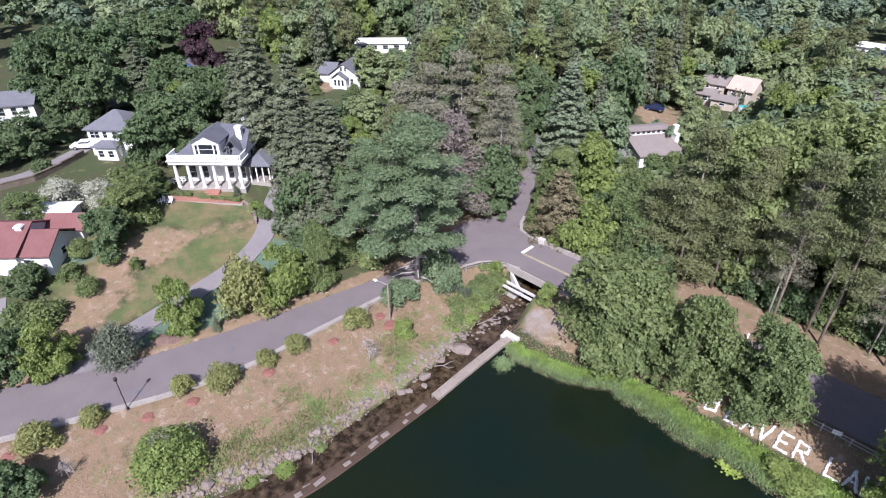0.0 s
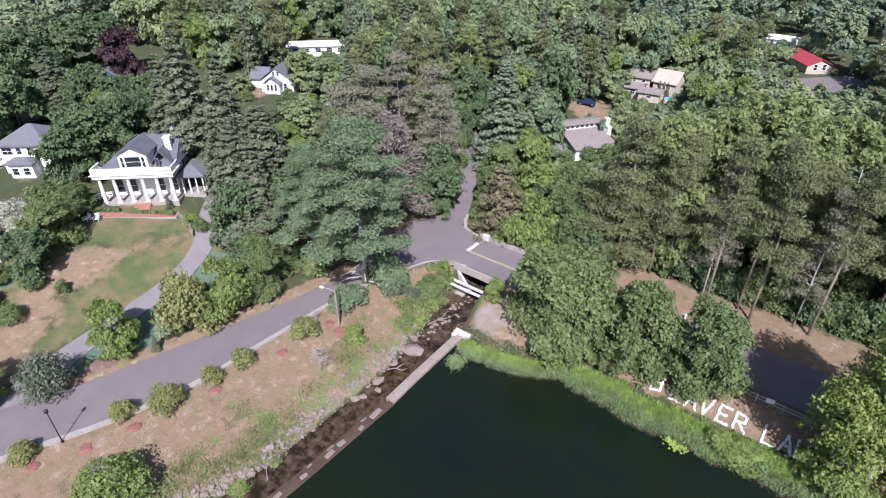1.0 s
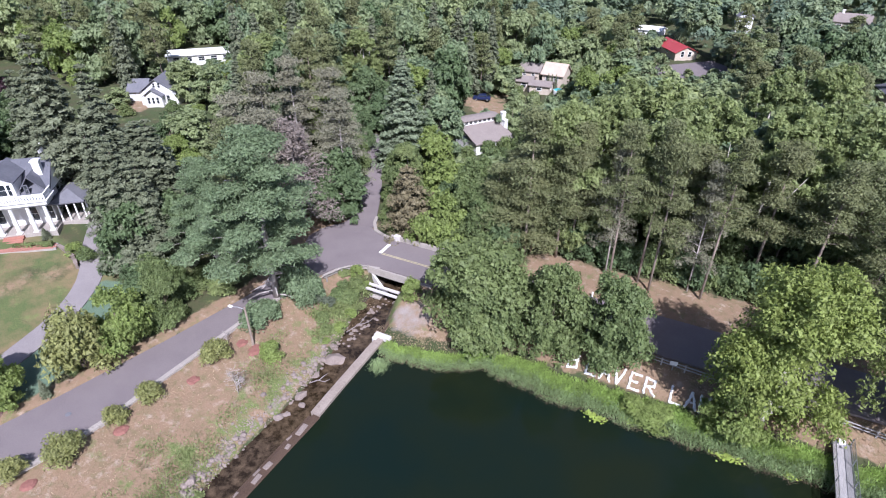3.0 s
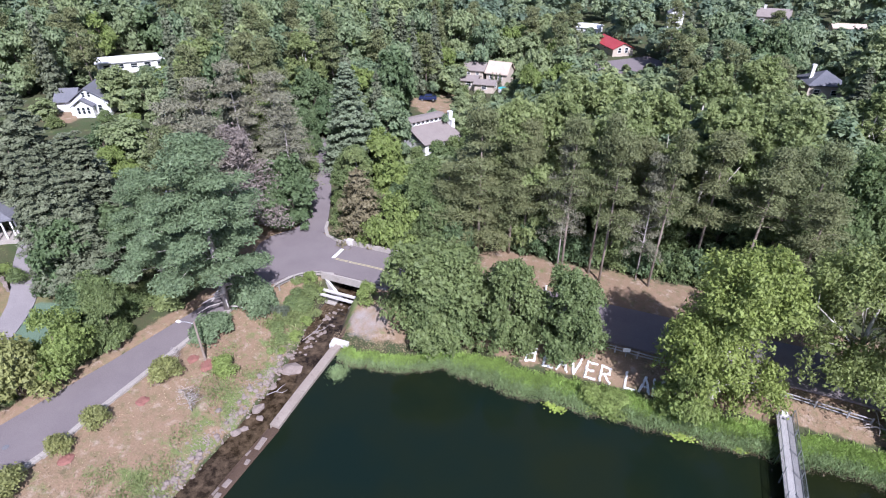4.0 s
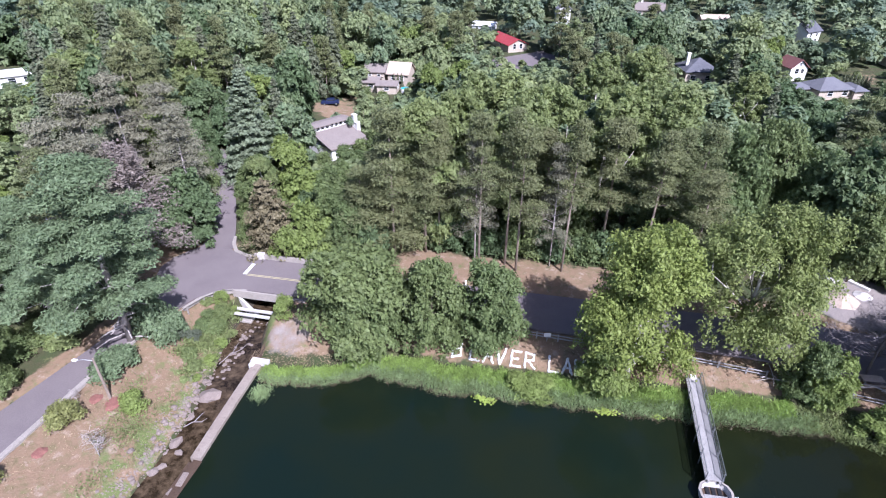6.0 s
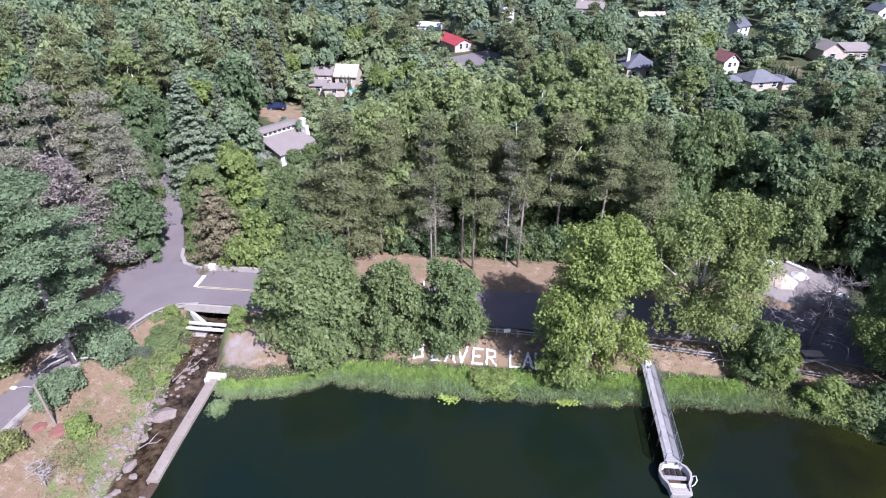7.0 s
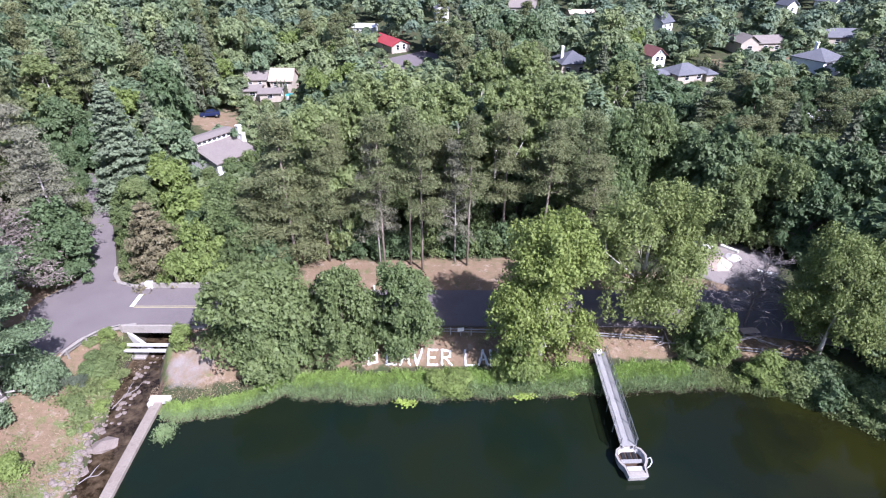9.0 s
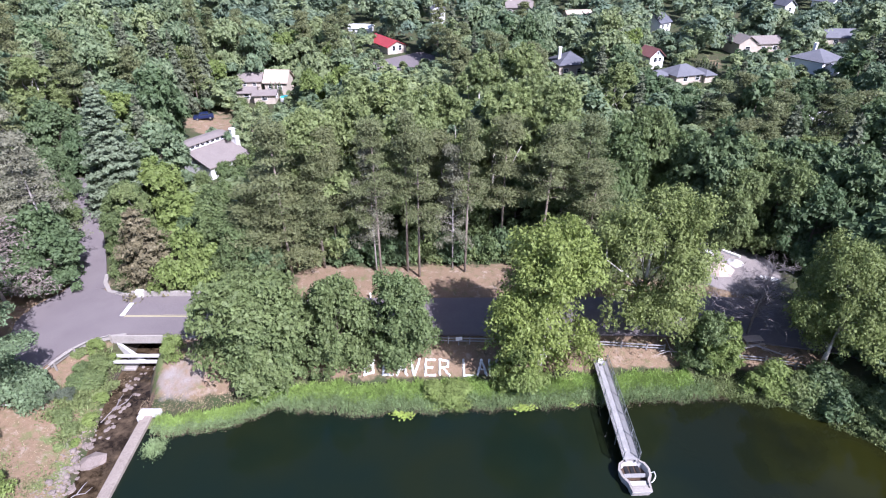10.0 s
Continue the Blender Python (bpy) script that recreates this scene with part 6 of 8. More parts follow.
def viewing_platform():
    """A boat-shaped platform at the dock's end."""
    ob = empty("boat", pose(17.72, 35.5, 0, 0, 0, -88) @ Matrix.Diagonal((0.96, 1.08, 0.96, 1)), "white boat-shaped platform moored at the dock's end", "boat")
    ring = [(-1.3, -0.65), (-0.9, -1.15), (-0.2, -1.4), (0.6, -1.3), (1.25, -0.95), (2.3, -0.85), (2.3, 0.85), (1.25, 0.95), (0.6, 1.3), (-0.2, 1.4), (-0.9, 1.15), (-1.3, 0.65)]
    def shell(scale_lo, z0, z1, t, floor=True):
        bm = bmesh.new()
        n = len(ring)
        loops = []
        for k, z in ((scale_lo, z0), (1.0, z1), (1 - t, z1), (scale_lo - t, z0 + 0.1)):
            loops.append([bm.verts.new((x * k, y * k, z)) for x, y in ring])
        for a, b in zip(loops, loops[1:]):
            for i in range(n):
                bm.faces.new((a[i], a[(i + 1) % n], b[(i + 1) % n], b[i]))
        if floor:
            bm.faces.new(loops[0][::-1])
            bm.faces.new(loops[-1])
        else:
            for i in range(n):
                bm.faces.new((loops[-1][i], loops[-1][(i + 1) % n], loops[0][(i + 1) % n], loops[0][i]))
        bmesh.ops.recalc_face_normals(bm, faces=bm.faces)
        return bm
    part("hull", shell(0.82, -0.3, 0.95, 0.1), "pale", ob, "rounded pinkish white hull")
    part("gunwale", shell(0.985, 0.96, 1.03, 0.14, False), "concrete", ob)
    part("floor", poly([(x * 0.84, y * 0.84) for x, y in ring], 0.28, 0.34), "wet_concrete", ob, "dark brown floor boards")
    part("bench", boxes((0.1, 0.5, -0.95, 0.95, 0.62, 0.72), (0.2, 0.3, -0.8, -0.7, 0.34, 0.62), (0.2, 0.3, 0.7, 0.8, 0.34, 0.62)), "grey_wood", ob)
    part("stern_seat", boxes((0.95, 1.5, -0.72, 0.72, 0.34, 0.8), bevel=0.04), "pale", ob, "white stern seat")
    part("stern_deck", boxes((1.52, 2.18, -0.74, 0.74, 0.34, 0.92), bevel=0.04), "concrete", ob, "pale stern deck")
    for y in (-0.5, 0.0, 0.5):
        part("slat", boxes((-0.95, -0.1, y - 0.16, y + 0.16, 0.36, 0.44)), "dark_metal", ob, "dark seat slat")
    bm = bmesh.new()
    tube(bm, [(0.3, 1.28, 1.0), (0.35, 1.55, 1.25), (0.9, 1.5, 1.3), (1.3, 1.2, 1.2), (1.35, 1.0, 1.0)], [0.05] * 5, 6)
    part("hand_hold", bm, "white", ob, "white bent tube handle")


viewing_platform()


# ---- street furniture ----
def lamp_post(x, y, h):
    ob = empty("street_lamp", pose(x, y, gz(x, y)), "slim dark metal street lamp on the bank", "street lamp")
    bm = bmesh.new()
    tube(bm, [(0, 0, -0.3), (0, 0, 0.5), (0, 0, h - 0.45)], [0.075, 0.055, 0.04], 9)
    part("pole", bm, "dark_metal", ob)
    bm = bmesh.new()
    tube(bm, [(0, 0, 0), (0, 0, 0.35)], [0.13, 0.09], 10)
    part("base", bm, "dark_metal", ob)
    bm = bmesh.new()
    tube(bm, [(0, 0, h - 0.45), (0, 0, h - 0.3), (0, 0, h - 0.02), (0, 0, h + 0.12)], [0.07, 0.17, 0.18, 0.04], 12)
    part("lantern", bm, "dark_metal", ob)


lamp_post(-50.6, 4.8, 4.4)
lamp_post(-57.8, -9.5, 4.4)


def wood_pole(x, y, h, lean=0, arm=True):
    ob = empty("utility_pole", pose(x, y, gz(x, y), 0, lean, 0), "weathered wooden pole beside the lake road", "pole")
    bm = bmesh.new()
    tube(bm, [(0, 0, -0.4), (0, 0, h * 0.6), (0, 0, h)], [0.15, 0.13, 0.1], 8)
    part("pole", bm, "pine_bark", ob)
    if arm:
        bm = bmesh.new()
        tube(bm, [(0, 0, h - 0.3), (-0.7, -0.35, h + 0.05), (-1.3, -0.65, h + 0.1)], [0.04, 0.035, 0.03], 6)
        part("arm", bm, "steel", ob)
        part("lamp_head", boxes((-1.75, -1.2, -0.85, -0.5, h + 0.04, h + 0.2), bevel=0.05), "white", ob, "pale flat lamp head")


wood_pole(-43.2, 33.6, 5.6)
wood_pole(-54.2, 47.5, 7.5, 0, False)


def mulch_bed(x, y, s):
    bm = bmesh.new()
    r = random.Random(int(x * 31 + y * 17))
    c = bm.verts.new((0, 0, 0.14))
    ring = [bm.verts.new((math.cos(i * math.tau / 12) * s * r.uniform(0.8, 1.1), math.sin(i * math.tau / 12) * s * r.uniform(0.8, 1.1), -0.06)) for i in range(12)]
    mid = [bm.verts.new((math.cos(i * math.tau / 12) * s * 0.6, math.sin(i * math.tau / 12) * s * 0.6, r.uniform(0.07, 0.13))) for i in range(12)]
    for i in range(12):
        j = (i + 1) % 12
        bm.faces.new((c, mid[i], mid[j]))
        bm.faces.new((mid[i], ring[i], ring[j], mid[j]))
    ob = part("mulch_bed", bm, "mulch", None)
    ob.matrix_basis = pose(x, y, gz(x, y))
    tagged(ob, "patch of red bark mulch on the bank", "mulch", group="mulch beds on the bank")


mulch_bed(-50.1, 1.9, 0.8)
mulch_bed(-47.3, 10.0, 0.8)
mulch_bed(-45.5, 17.8, 0.8)
mulch_bed(-48.5, 5.9, 0.8)
mulch_bed(-44.8, 26.0, 0.8)
mulch_bed(-42.7, 33.1, 1.2)
mulch_bed(-52.9, -5.2, 0.8)
mulch_bed(-44.5, 33.0, 0.8)


def flower_bed(x, y, turn, l, w):
    """A raised bed of brown bark with a few dark tufts."""
    bm = bmesh.new()
    bmesh.ops.create_grid(bm, x_segments=14, y_segments=9, size=1.0)
    r = random.Random(5)
    for v in bm.verts:
        q = max(0.0, 1 - (v.co.x ** 2 + v.co.y ** 2))
        k = math.sqrt(max(1e-6, v.co.x ** 2 + v.co.y ** 2))
        v.co.z = -0.25 + 0.6 * q ** 0.6 + r.uniform(-0.04, 0.04) * (q > 0)
        v.co.x, v.co.y = v.co.x * l / 2 * r.uniform(0.96, 1.04), v.co.y * w / 2 * r.uniform(0.96, 1.04)
    ob = part("flower_bed", bm, "brown_mulch", None)
    ob.matrix_basis = pose(x, y, gz(x, y), 0, 0, turn)
    tagged(ob, "raised brown bark flower bed beside the road", "flower bed")


flower_bed(-58.6, 12.0, 62, 4.2, 2.6)


def lawn_chair(x, y, turn):
    ob = empty("lawn_chair", pose(x, y, gz(x, y), 0, 0, turn), "white slatted wooden lawn chair on the grass", "chair", "white lawn chairs")
    part("seat", boxes((-0.3, 0.3, -0.3, 0.35, 0.32, 0.37), bevel=0.01), "white", ob)
    part("backrest", boxes((-0.3, 0.3, 0.3, 0.36, 0.3, 1.05), bevel=0.01, m=pose(0, 0.03, 0, -16)), "white", ob)
    for s in (-1, 1):
        part("armrest", boxes((s * 0.37 - 0.07, s * 0.37 + 0.07, -0.35, 0.35, 0.55, 0.58)), "white", ob)
        for yy in (-0.28, 0.28):
            part("leg", boxes((s * 0.34 - 0.03, s * 0.34 + 0.03, yy - 0.04, yy + 0.04, 0, 0.55)), "white", ob)


lawn_chair(-81.2, 22.0, 20)
lawn_chair(-80.3, 22.9, 50)


def car(x, y, turn, mat, label):
    ob = empty("car", pose(x, y, gz(x, y) + 0.1, 0, 0, turn), label, "car")
    prof = [(-2.2, 0.35), (-2.25, 0.75), (-2.0, 0.92), (-1.25, 0.98), (-0.7, 1.45), (0.9, 1.5), (1.7, 1.0), (2.15, 0.9), (2.2, 0.35)]
    bm = bmesh.new()
    rows = [[bm.verts.new((px, yy * (0.86 if pz > 1.2 else 1), pz)) for px, pz in prof] for yy in (-0.87, 0.87)]
    for i in range(len(prof) - 1):
        bm.faces.new((rows[0][i], rows[0][i + 1], rows[1][i + 1], rows[1][i]))
    bm.faces.new(rows[0][::-1])
    bm.faces.new(rows[1])
    bm.faces.new((rows[0][0], rows[1][0], rows[1][-1], rows[0][-1]))
    bmesh.ops.recalc_face_normals(bm, faces=bm.faces)
    bmesh.ops.bevel(bm, geom=list(bm.edges), offset=0.05, segments=1, affect="EDGES")
    part("body", bm, mat, ob)
    for s in (-1, 1):
        part("side_window", boxes((-0.65, 1.15, s * 0.79 - 0.05, s * 0.79 + 0.05, 1.03, 1.38), bevel=0.02), "glass", ob)
    part("windscreen", boxes((-0.03, 0.03, -0.7, 0.7, -0.3, 0.3), m=pose(1.32, 0, 1.26, 0, -58, 0)), "glass", ob)
    part("rear_window", boxes((-0.03, 0.03, -0.7, 0.7, -0.28, 0.28), m=pose(-1.0, 0, 1.24, 0, 49, 0)), "glass", ob)
    for px in (-1.4, 1.4):
        for s in (-1, 1):
            bm = bmesh.new()
            tube(bm, [(px, s * 0.7, 0.32), (px, s * 0.9, 0.32)], [0.33, 0.33], 14)
            w = part("wheel", bm, "rubber", ob)
            bm = bmesh.new()
            tube(bm, [(px, s * 0.88, 0.32), (px, s * 0.91, 0.32)], [0.2, 0.2], 10)
            part("rim", bm, "steel", w)


car(-109.1, 20.3, 52, "white", "white car parked beside the white house")
car(-55.4, 126.9, 20, "navy", "dark blue car parked in the shade of trees")


def garden_wall(pts, h, mat, label):
    ob = empty("garden_wall", pose(0, 0, 0), label, "wall", kind="structure")
    c = curve_points(pts, 2.5)
    for a, b in zip(c, c[1:]):
        z = gz((a[0] + b[0]) / 2, (a[1] + b[1]) / 2)
        l = math.dist(a, b)
        part("wall_section", boxes((0, l - 0.01, -0.16, 0.16, -0.8, h), (0, l - 0.01, -0.22, 0.22, h, h + 0.1), bevel=0.02, m=pose(*a, z, 0, 0, math.degrees(math.atan2(b[1] - a[1], b[0] - a[0])))), mat, ob)


garden_wall([(-102.2, 0), (-101.6, 6.5), (-101.3, 10.6), (-103.6, 15), (-106.4, 19.2)], 0.9, "bark", "dark wooden garden fence along a pale lane")
rail_fence([(-85.5, 23.2), (-86.2, 26), (-85.2, 28)], "white picket fence beside the porch", "white", (0.3, 0.6, 0.85), 0.95, 0.5, "picket_fence")


# gravel yard by the east shore
def gravel_pile(x, y, r0, h, mat, label, name="sand_heap"):
    bm = bmesh.new()
    rng = random.Random(int(x * 7))
    top = bm.verts.new((0.2, 0, h))
    last = None
    for k in range(1, 6):
        ring = [bm.verts.new((math.cos(i * math.tau / 16) * r0 * k / 5 * rng.uniform(0.9, 1.1), math.sin(i * math.tau / 16) * r0 * k / 5 * rng.uniform(0.9, 1.1), h * (1 - k / 5) ** 1.15 - (0.15 if k == 5 else 0) + rng.uniform(-0.04, 0.04))) for i in range(16)]
        for i in range(16):
            j = (i + 1) % 16
            bm.faces.new((top, ring[i], ring[j]) if last is None else (last[i], ring[i], ring[j], last[j]))
        last = ring
    ob = part(name, bm, mat, None)
    ob.matrix_basis = pose(x, y, gz(x, y))
    tagged(ob, label, "heap")


gravel_pile(38.8, 67.2, 2.2, 1.1, "pile", "heap of pinkish sand on the gravel yard")
gravel_pile(41.6, 68.4, 1.3, 0.6, "pale", "heap of whitish gravel on the yard")
car(37.6, 71.6, 125, "pale", "pale car parked at the gravel yard")
for x, y, a, l in ((39.8, 72.8, -40, 4.5), (41.6, 70.9, -46, 3.6), (44.5, 64.3, -25, 2.6)):
    part("timber", boxes((-l / 2, l / 2, -0.2, 0.2, -0.1, 0.35), bevel=0.03), "white", None).matrix_basis = pose(x, y, gz(x, y), 0, 0, a)
for o in [o for o in bpy.data.objects if o.name.startswith("timber")]:
    tagged(o, "pale timber lying at the gravel yard's edge", "timber", group="timbers at the gravel yard")


def stone_bench(x, y, turn):
    ob = empty("picnic_table", pose(x, y, gz(x, y), 0, 0, turn), "plain pinkish board picnic table in the shade", "table")
    part("tabletop", boxes((-1.1, 1.1, -0.45, 0.45, 0.68, 0.75), bevel=0.015), "pile", ob)
    for s in (-1, 1):
        part("bench", boxes((-1.1, 1.1, s * 0.75 - 0.14, s * 0.75 + 0.14, 0.4, 0.45), bevel=0.01), "pile", ob)
        part("leg", boxes((s * 0.8 - 0.05, s * 0.8 + 0.05, -0.8, 0.8, 0.3, 0.38), (s * 0.8 - 0.05, s * 0.8 + 0.05, -0.35, -0.25, 0, 0.68), (s * 0.8 - 0.05, s * 0.8 + 0.05, 0.25, 0.35, 0, 0.68)), "grey_wood", ob)


stone_bench(36.4, 52.2, 5)


def fallen_branch(x, y, turn, l, z=1.2):
    rng = np.random.default_rng(int(x * 9))
    bm = bmesh.new()
    tube(bm, [(0, 0, 0), (l * 0.4, 0.4, z), (l * 0.8, 0.1, z * 0.6), (l, 0.5, z * 0.3)], [0.16, 0.12, 0.07, 0.02], 6)
    for k in range(16):
        t = rng.uniform(0.2, 1)
        p = Vector((l * t, 0.3 * math.sin(t * 4), z * (1 - t * 0.6)))
        e = p + Vector((rng.uniform(0.2, 1.2), rng.normal(0, 0.9), rng.uniform(-0.2, 0.9)))
        tube(bm, [p, p.lerp(e, 0.5) + Vector((0, 0, 0.15)), e], [0.05, 0.035, 0.01], 4)
    ob = part("fallen_branch", bm, "dead_wood", None)
    ob.matrix_basis = pose(x, y, gz(x, y), 0, 0, turn)
    tagged(ob, "bare grey fallen tree limb near the shore", "branch")


fallen_branch(33.5, 51.5, -14, 7)
fallen_branch(31, 50.5, 170, 6)


def manhole(x, y):
    bm = bmesh.new()
    z = lane_z(x, y) + 0.05
    tube(bm, [(x, y, z - 0.05), (x, y, z + 0.012)], [0.3, 0.3], 18)
    tube(bm, [(x, y, z + 0.011), (x, y, z + 0.02)], [0.25, 0.24], 18)
    ob = part("manhole_cover", bm, "slate", None)
    tagged(ob, "round dark iron cover set in the road", "manhole cover")


manhole(-51.5, 16.5)
manhole(-52.1, 6.4)


# small things
rocks(150, 5, 0.15, 0.55, lambda r: (lambda y: (float(np.interp(y, [5, 11, 16, 42], [-36.2, -34.5, -33.8, -33.8])) + r.gauss(0, 0.6), y))(r.uniform(6, 42)), "wet stones scattered in the stream bed")
house("pale house almost hidden behind the white pine", -66.1, 53.4, 45, [(0, 8, 0, 7, 3.2, 1.8, "gx")], "white", "slate", [(0, "S", 2, 1.7, 1.1, 1.2), (0, "S", 6, 1.7, 1.1, 1.2)])
garden_wall([(-74.0, 31.4), (-72.0, 31.2), (-70.4, 31.0), (-69.2, 30.4)], 0.45, "stone", "low curved stone wall beside the lawn")


def utility_box(x, y):
    ob = empty("utility_box", pose(x, y, gz(x, y), 0, 0, 30), "small white utility box beside the uphill road", "utility box")
    part("body", boxes((-0.35, 0.35, -0.25, 0.25, 0, 0.95), bevel=0.03), "white", ob)
    part("cap", boxes((-0.4, 0.4, -0.3, 0.3, 0.952, 1.05), bevel=0.03), "pale", ob)


utility_box(-56.2, 90.6)


def garden_pool(x, y):
    ob = empty("garden_pool", pose(x, y, gz(x, y)), "round turquoise above-ground garden pool", "pool")
    bm = bmesh.new()
    tube(bm, [(0, 0, -0.4), (0, 0, 1.0)], [1.3, 1.3], 20)
    part("wall", bm, "white", ob)
    bm = bmesh.new()
    tube(bm, [(0, 0, 1.004), (0, 0, 1.03)], [1.2, 1.2], 20)
    part("cover", bm, "turquoise", ob, "turquoise pool cover")


garden_pool(-40.3, 142.2)


def marker_post(x, y, h):
    bm = boxes((-0.09, 0.09, -0.09, 0.09, -0.1, h), (-0.11, 0.11, -0.11, 0.11, h, h + 0.05), bevel=0.015)
    ob = part("marker_post", bm, "white", None)
    ob.matrix_basis = pose(x, y, gz(x, y))
    tagged(ob, "short white marker post in the dry grass", "post", group="white marker posts")


marker_post(-9.7, 61.0, 0.55)
marker_post(-3.5, 61.1, 0.55)
marker_post(-7.5, 62.6, 0.5)
marker_post(-5.6, 62.3, 0.5)


def notice_board(x, y):
    ob = empty("notice_board", pose(x, y, gz(x, y), 0, 0, 10), "small white notice board on a post", "sign")
    part("post", boxes((-0.05, 0.05, 0.0, 0.08, -0.2, 1.2)), "grey_wood", ob)
    part("board", boxes((-0.4, 0.4, -0.045, -0.005, 0.75, 1.3), bevel=0.01), "white", ob)


notice_board(1.7, 52.1)
# ---- trees and shrubs in their places ----
plant("shade", -112.0, 11.5, 7.0, 9.0)
plant("shade", -109.5, 5.5, 6.0, 8.0)
plant("shade", -114.5, 17.0, 5.5, 6.5)
plant("thicket", -104.4, 12.5, 2.0, 3.0)
plant("limebush", 34.7, 46.2, 2.2, 3.4, "bright green leafy bush over the lake shore")
plant("limebush", 37.2, 45.6, 2.4, 3.6, "bright green leafy bush over the lake shore")
plant("hedge", 39.6, 44.6, 3.0, 4.2, "rounded green bush over the lake shore")
plant("shade", -95.8, 29.9, 11.0, 12.0)
plant("shade", -92.9, 32.3, 9.0, 9.0)
plant("blossom", -89.3, 11.4, 4.5, 6.0)
plant("blossom", -85.2, 15.3, 4.5, 5.5)
plant("oak", -79.5, 17.4, 6.0, 7.0)
plant("oak", -85.2, 22.0, 5.0, 6.0)
plant("shade", -75.3, 12.9, 6.0, 6.0)
plant("hedge", -87.8, 19.4, 4.0, 6.0)
plant("oak", -86.5, 6.5, 5.0, 6.0)
plant("hedge", -73.9, 7.4, 2.2, 3.0)
plant("hedge", -70.8, 8.1, 2.2, 3.0)
plant("hedge", -73.9, 11.8, 2.2, 3.0)
plant("hedge", -76.7, 9.5, 2.2, 3.0)
plant("shade", -75.1, 2.7, 4.0, 5.0)
plant("hedge", -69.9, 2.4, 3.0, 5.0)
plant("hedge", -71.1, 0.4, 3.0, 4.0)
plant("lime", -62.1, 1.2, 6.7, 5.8)
plant("shade", -62.8, -2.4, 7.0, 5.5)
plant("greybush", -58.4, 6.8, 5.2, 5.0)
plant("lime", -58.7, 14.4, 6.8, 5.2)
plant("bush", -56.0, 21.6, 8.0, 6.5)
plant("lime", -55.3, 25.9, 7.9, 7.0)
plant("oak", -54.3, 31.4, 7.5, 4.5)
plant("shade", -58.8, 32.0, 5.4, 6.0)
plant("spruce", -123.3, 36.9, 14.0, 9.0)
plant("spruce", -82.4, 40.8, 24.0, 12.0)
plant("spruce", -70.2, 44.3, 14.5, 14.0)
plant("spruce", -78.5, 44.4, 20.0, 11.0)
plant("spruce", -67, 43.7, 16.7, 11.0)
plant("spruce", -65.2, 37.0, 18.0, 10.0)
plant("spruce", -90.3, 41.3, 18.0, 10.0)
plant("shade", -64.9, 36.0, 10.0, 8.0)
plant("spruce", -62.9, 38.1, 15.0, 8.0)
plant("spruce", -68.4, 36.5, 17.0, 8.0)
plant("shade", -136.8, 21.9, 14.0, 13.0)
plant("shade", -140.8, 28.8, 14.0, 13.0)
plant("shade", -124.0, 29.0, 14.0, 13.0)
plant("shade", -140.2, 38.4, 14.0, 13.0)
plant("shade", -144.8, 47.8, 14.0, 13.0)
plant("shade", -146.2, 55.5, 14.0, 13.0)
plant("shade", -131.2, 20.4, 8.0, 8.0)
plant("shade", -120.5, 22.5, 8.0, 8.0)
plant("purple", -136.9, 56.3, 12.0, 11.0)
plant("shade", -119.0, 38.2, 9.0, 8.0)
plant("limebush", -111.0, 45.2, 4.0, 5.0)
deep_tree(-95.9, 45.6, 7.0, 6.0)
plant("shade", -103.3, 37.9, 9.0, 9.0)
plant("wood", -79.7, 59.1, 9.0, 9.0)
plant("lime", -78.3, 55.9, 6.0, 6.0)
plant("lime", -109.9, 83.6, 5.9, 5.9)
plant("greypine", -63.5, 55.7, 18.0, 9.5)
plant("greypine", -65.9, 63.5, 18.0, 9.5)
plant("greypine", -66.9, 72.0, 18.0, 9.5)
plant("greypine", -60.9, 74.8, 18.0, 9.5)
plant("pine", -59.2, 49.7, 18.0, 8.0)
plant("greypine", -54.6, 68.1, 18.0, 9.5)
plant("greypine", -58.3, 55.5, 18.0, 9.5)
plant("bigpine", -46.4, 41.4, 21.6, 21.0, turn=140)
plant("bigpine", -55.7, 41.1, 16.0, 13.0)
plant("shade", -62.7, 41.4, 9.0, 7.0)
plant("hedge", -55.9, 39.4, 2.5, 5.0)
plant("hedge", -56.4, 35.8, 2.5, 4.0)
plant("wild", -53.6, 39.4, 1.5, 4.0)
plant("oak", -58.1, 33.8, 6.0, 6.0)
plant("brownpine", -55.3, 58.2, 16.2, 12.5)
plant("brownpine", -58.8, 61.5, 13.5, 9.0)
plant("shade", -53.8, 64.8, 11.0, 9.0)
plant("shade", -51.4, 63.4, 9.0, 7.5)
plant("shade", -53.3, 61.1, 8.0, 7.0)
plant("bluepine", -52.5, 84.3, 20.8, 12.5)
plant("rust", -39.9, 64.8, 11.6, 8.6)
plant("lime", -34.4, 65.0, 9.6, 9.5)
plant("oak", -26.8, 66.2, 8.5, 8.0)
plant("oak", -40.3, 68.0, 6.5, 6.0)
plant("oak", -29.5, 64.5, 5.0, 5.0)
plant("oak", -29.0, 68.0, 9.0, 7.0)
plant("shade", -36.0, 72.0, 9.0, 7.0)
plant("oak", -43.5, 70.0, 8.0, 6.0)
plant("oak", -48.4, 78.1, 8.0, 7.0)
plant("oak", -30.5, 70.5, 11.4, 9.0)
plant("shade", -24.0, 72.0, 10.0, 8.0)
deep_tree(-20.0, 75.0, 11.0, 8.0)
deep_tree(-14.0, 77.0, 10.0, 8.0)
plant("oak", -8.0, 76.0, 8.0, 7.0)
plant("shade", -2.0, 77.0, 9.0, 8.0)
plant("oak", 4.0, 78.0, 9.0, 8.0)
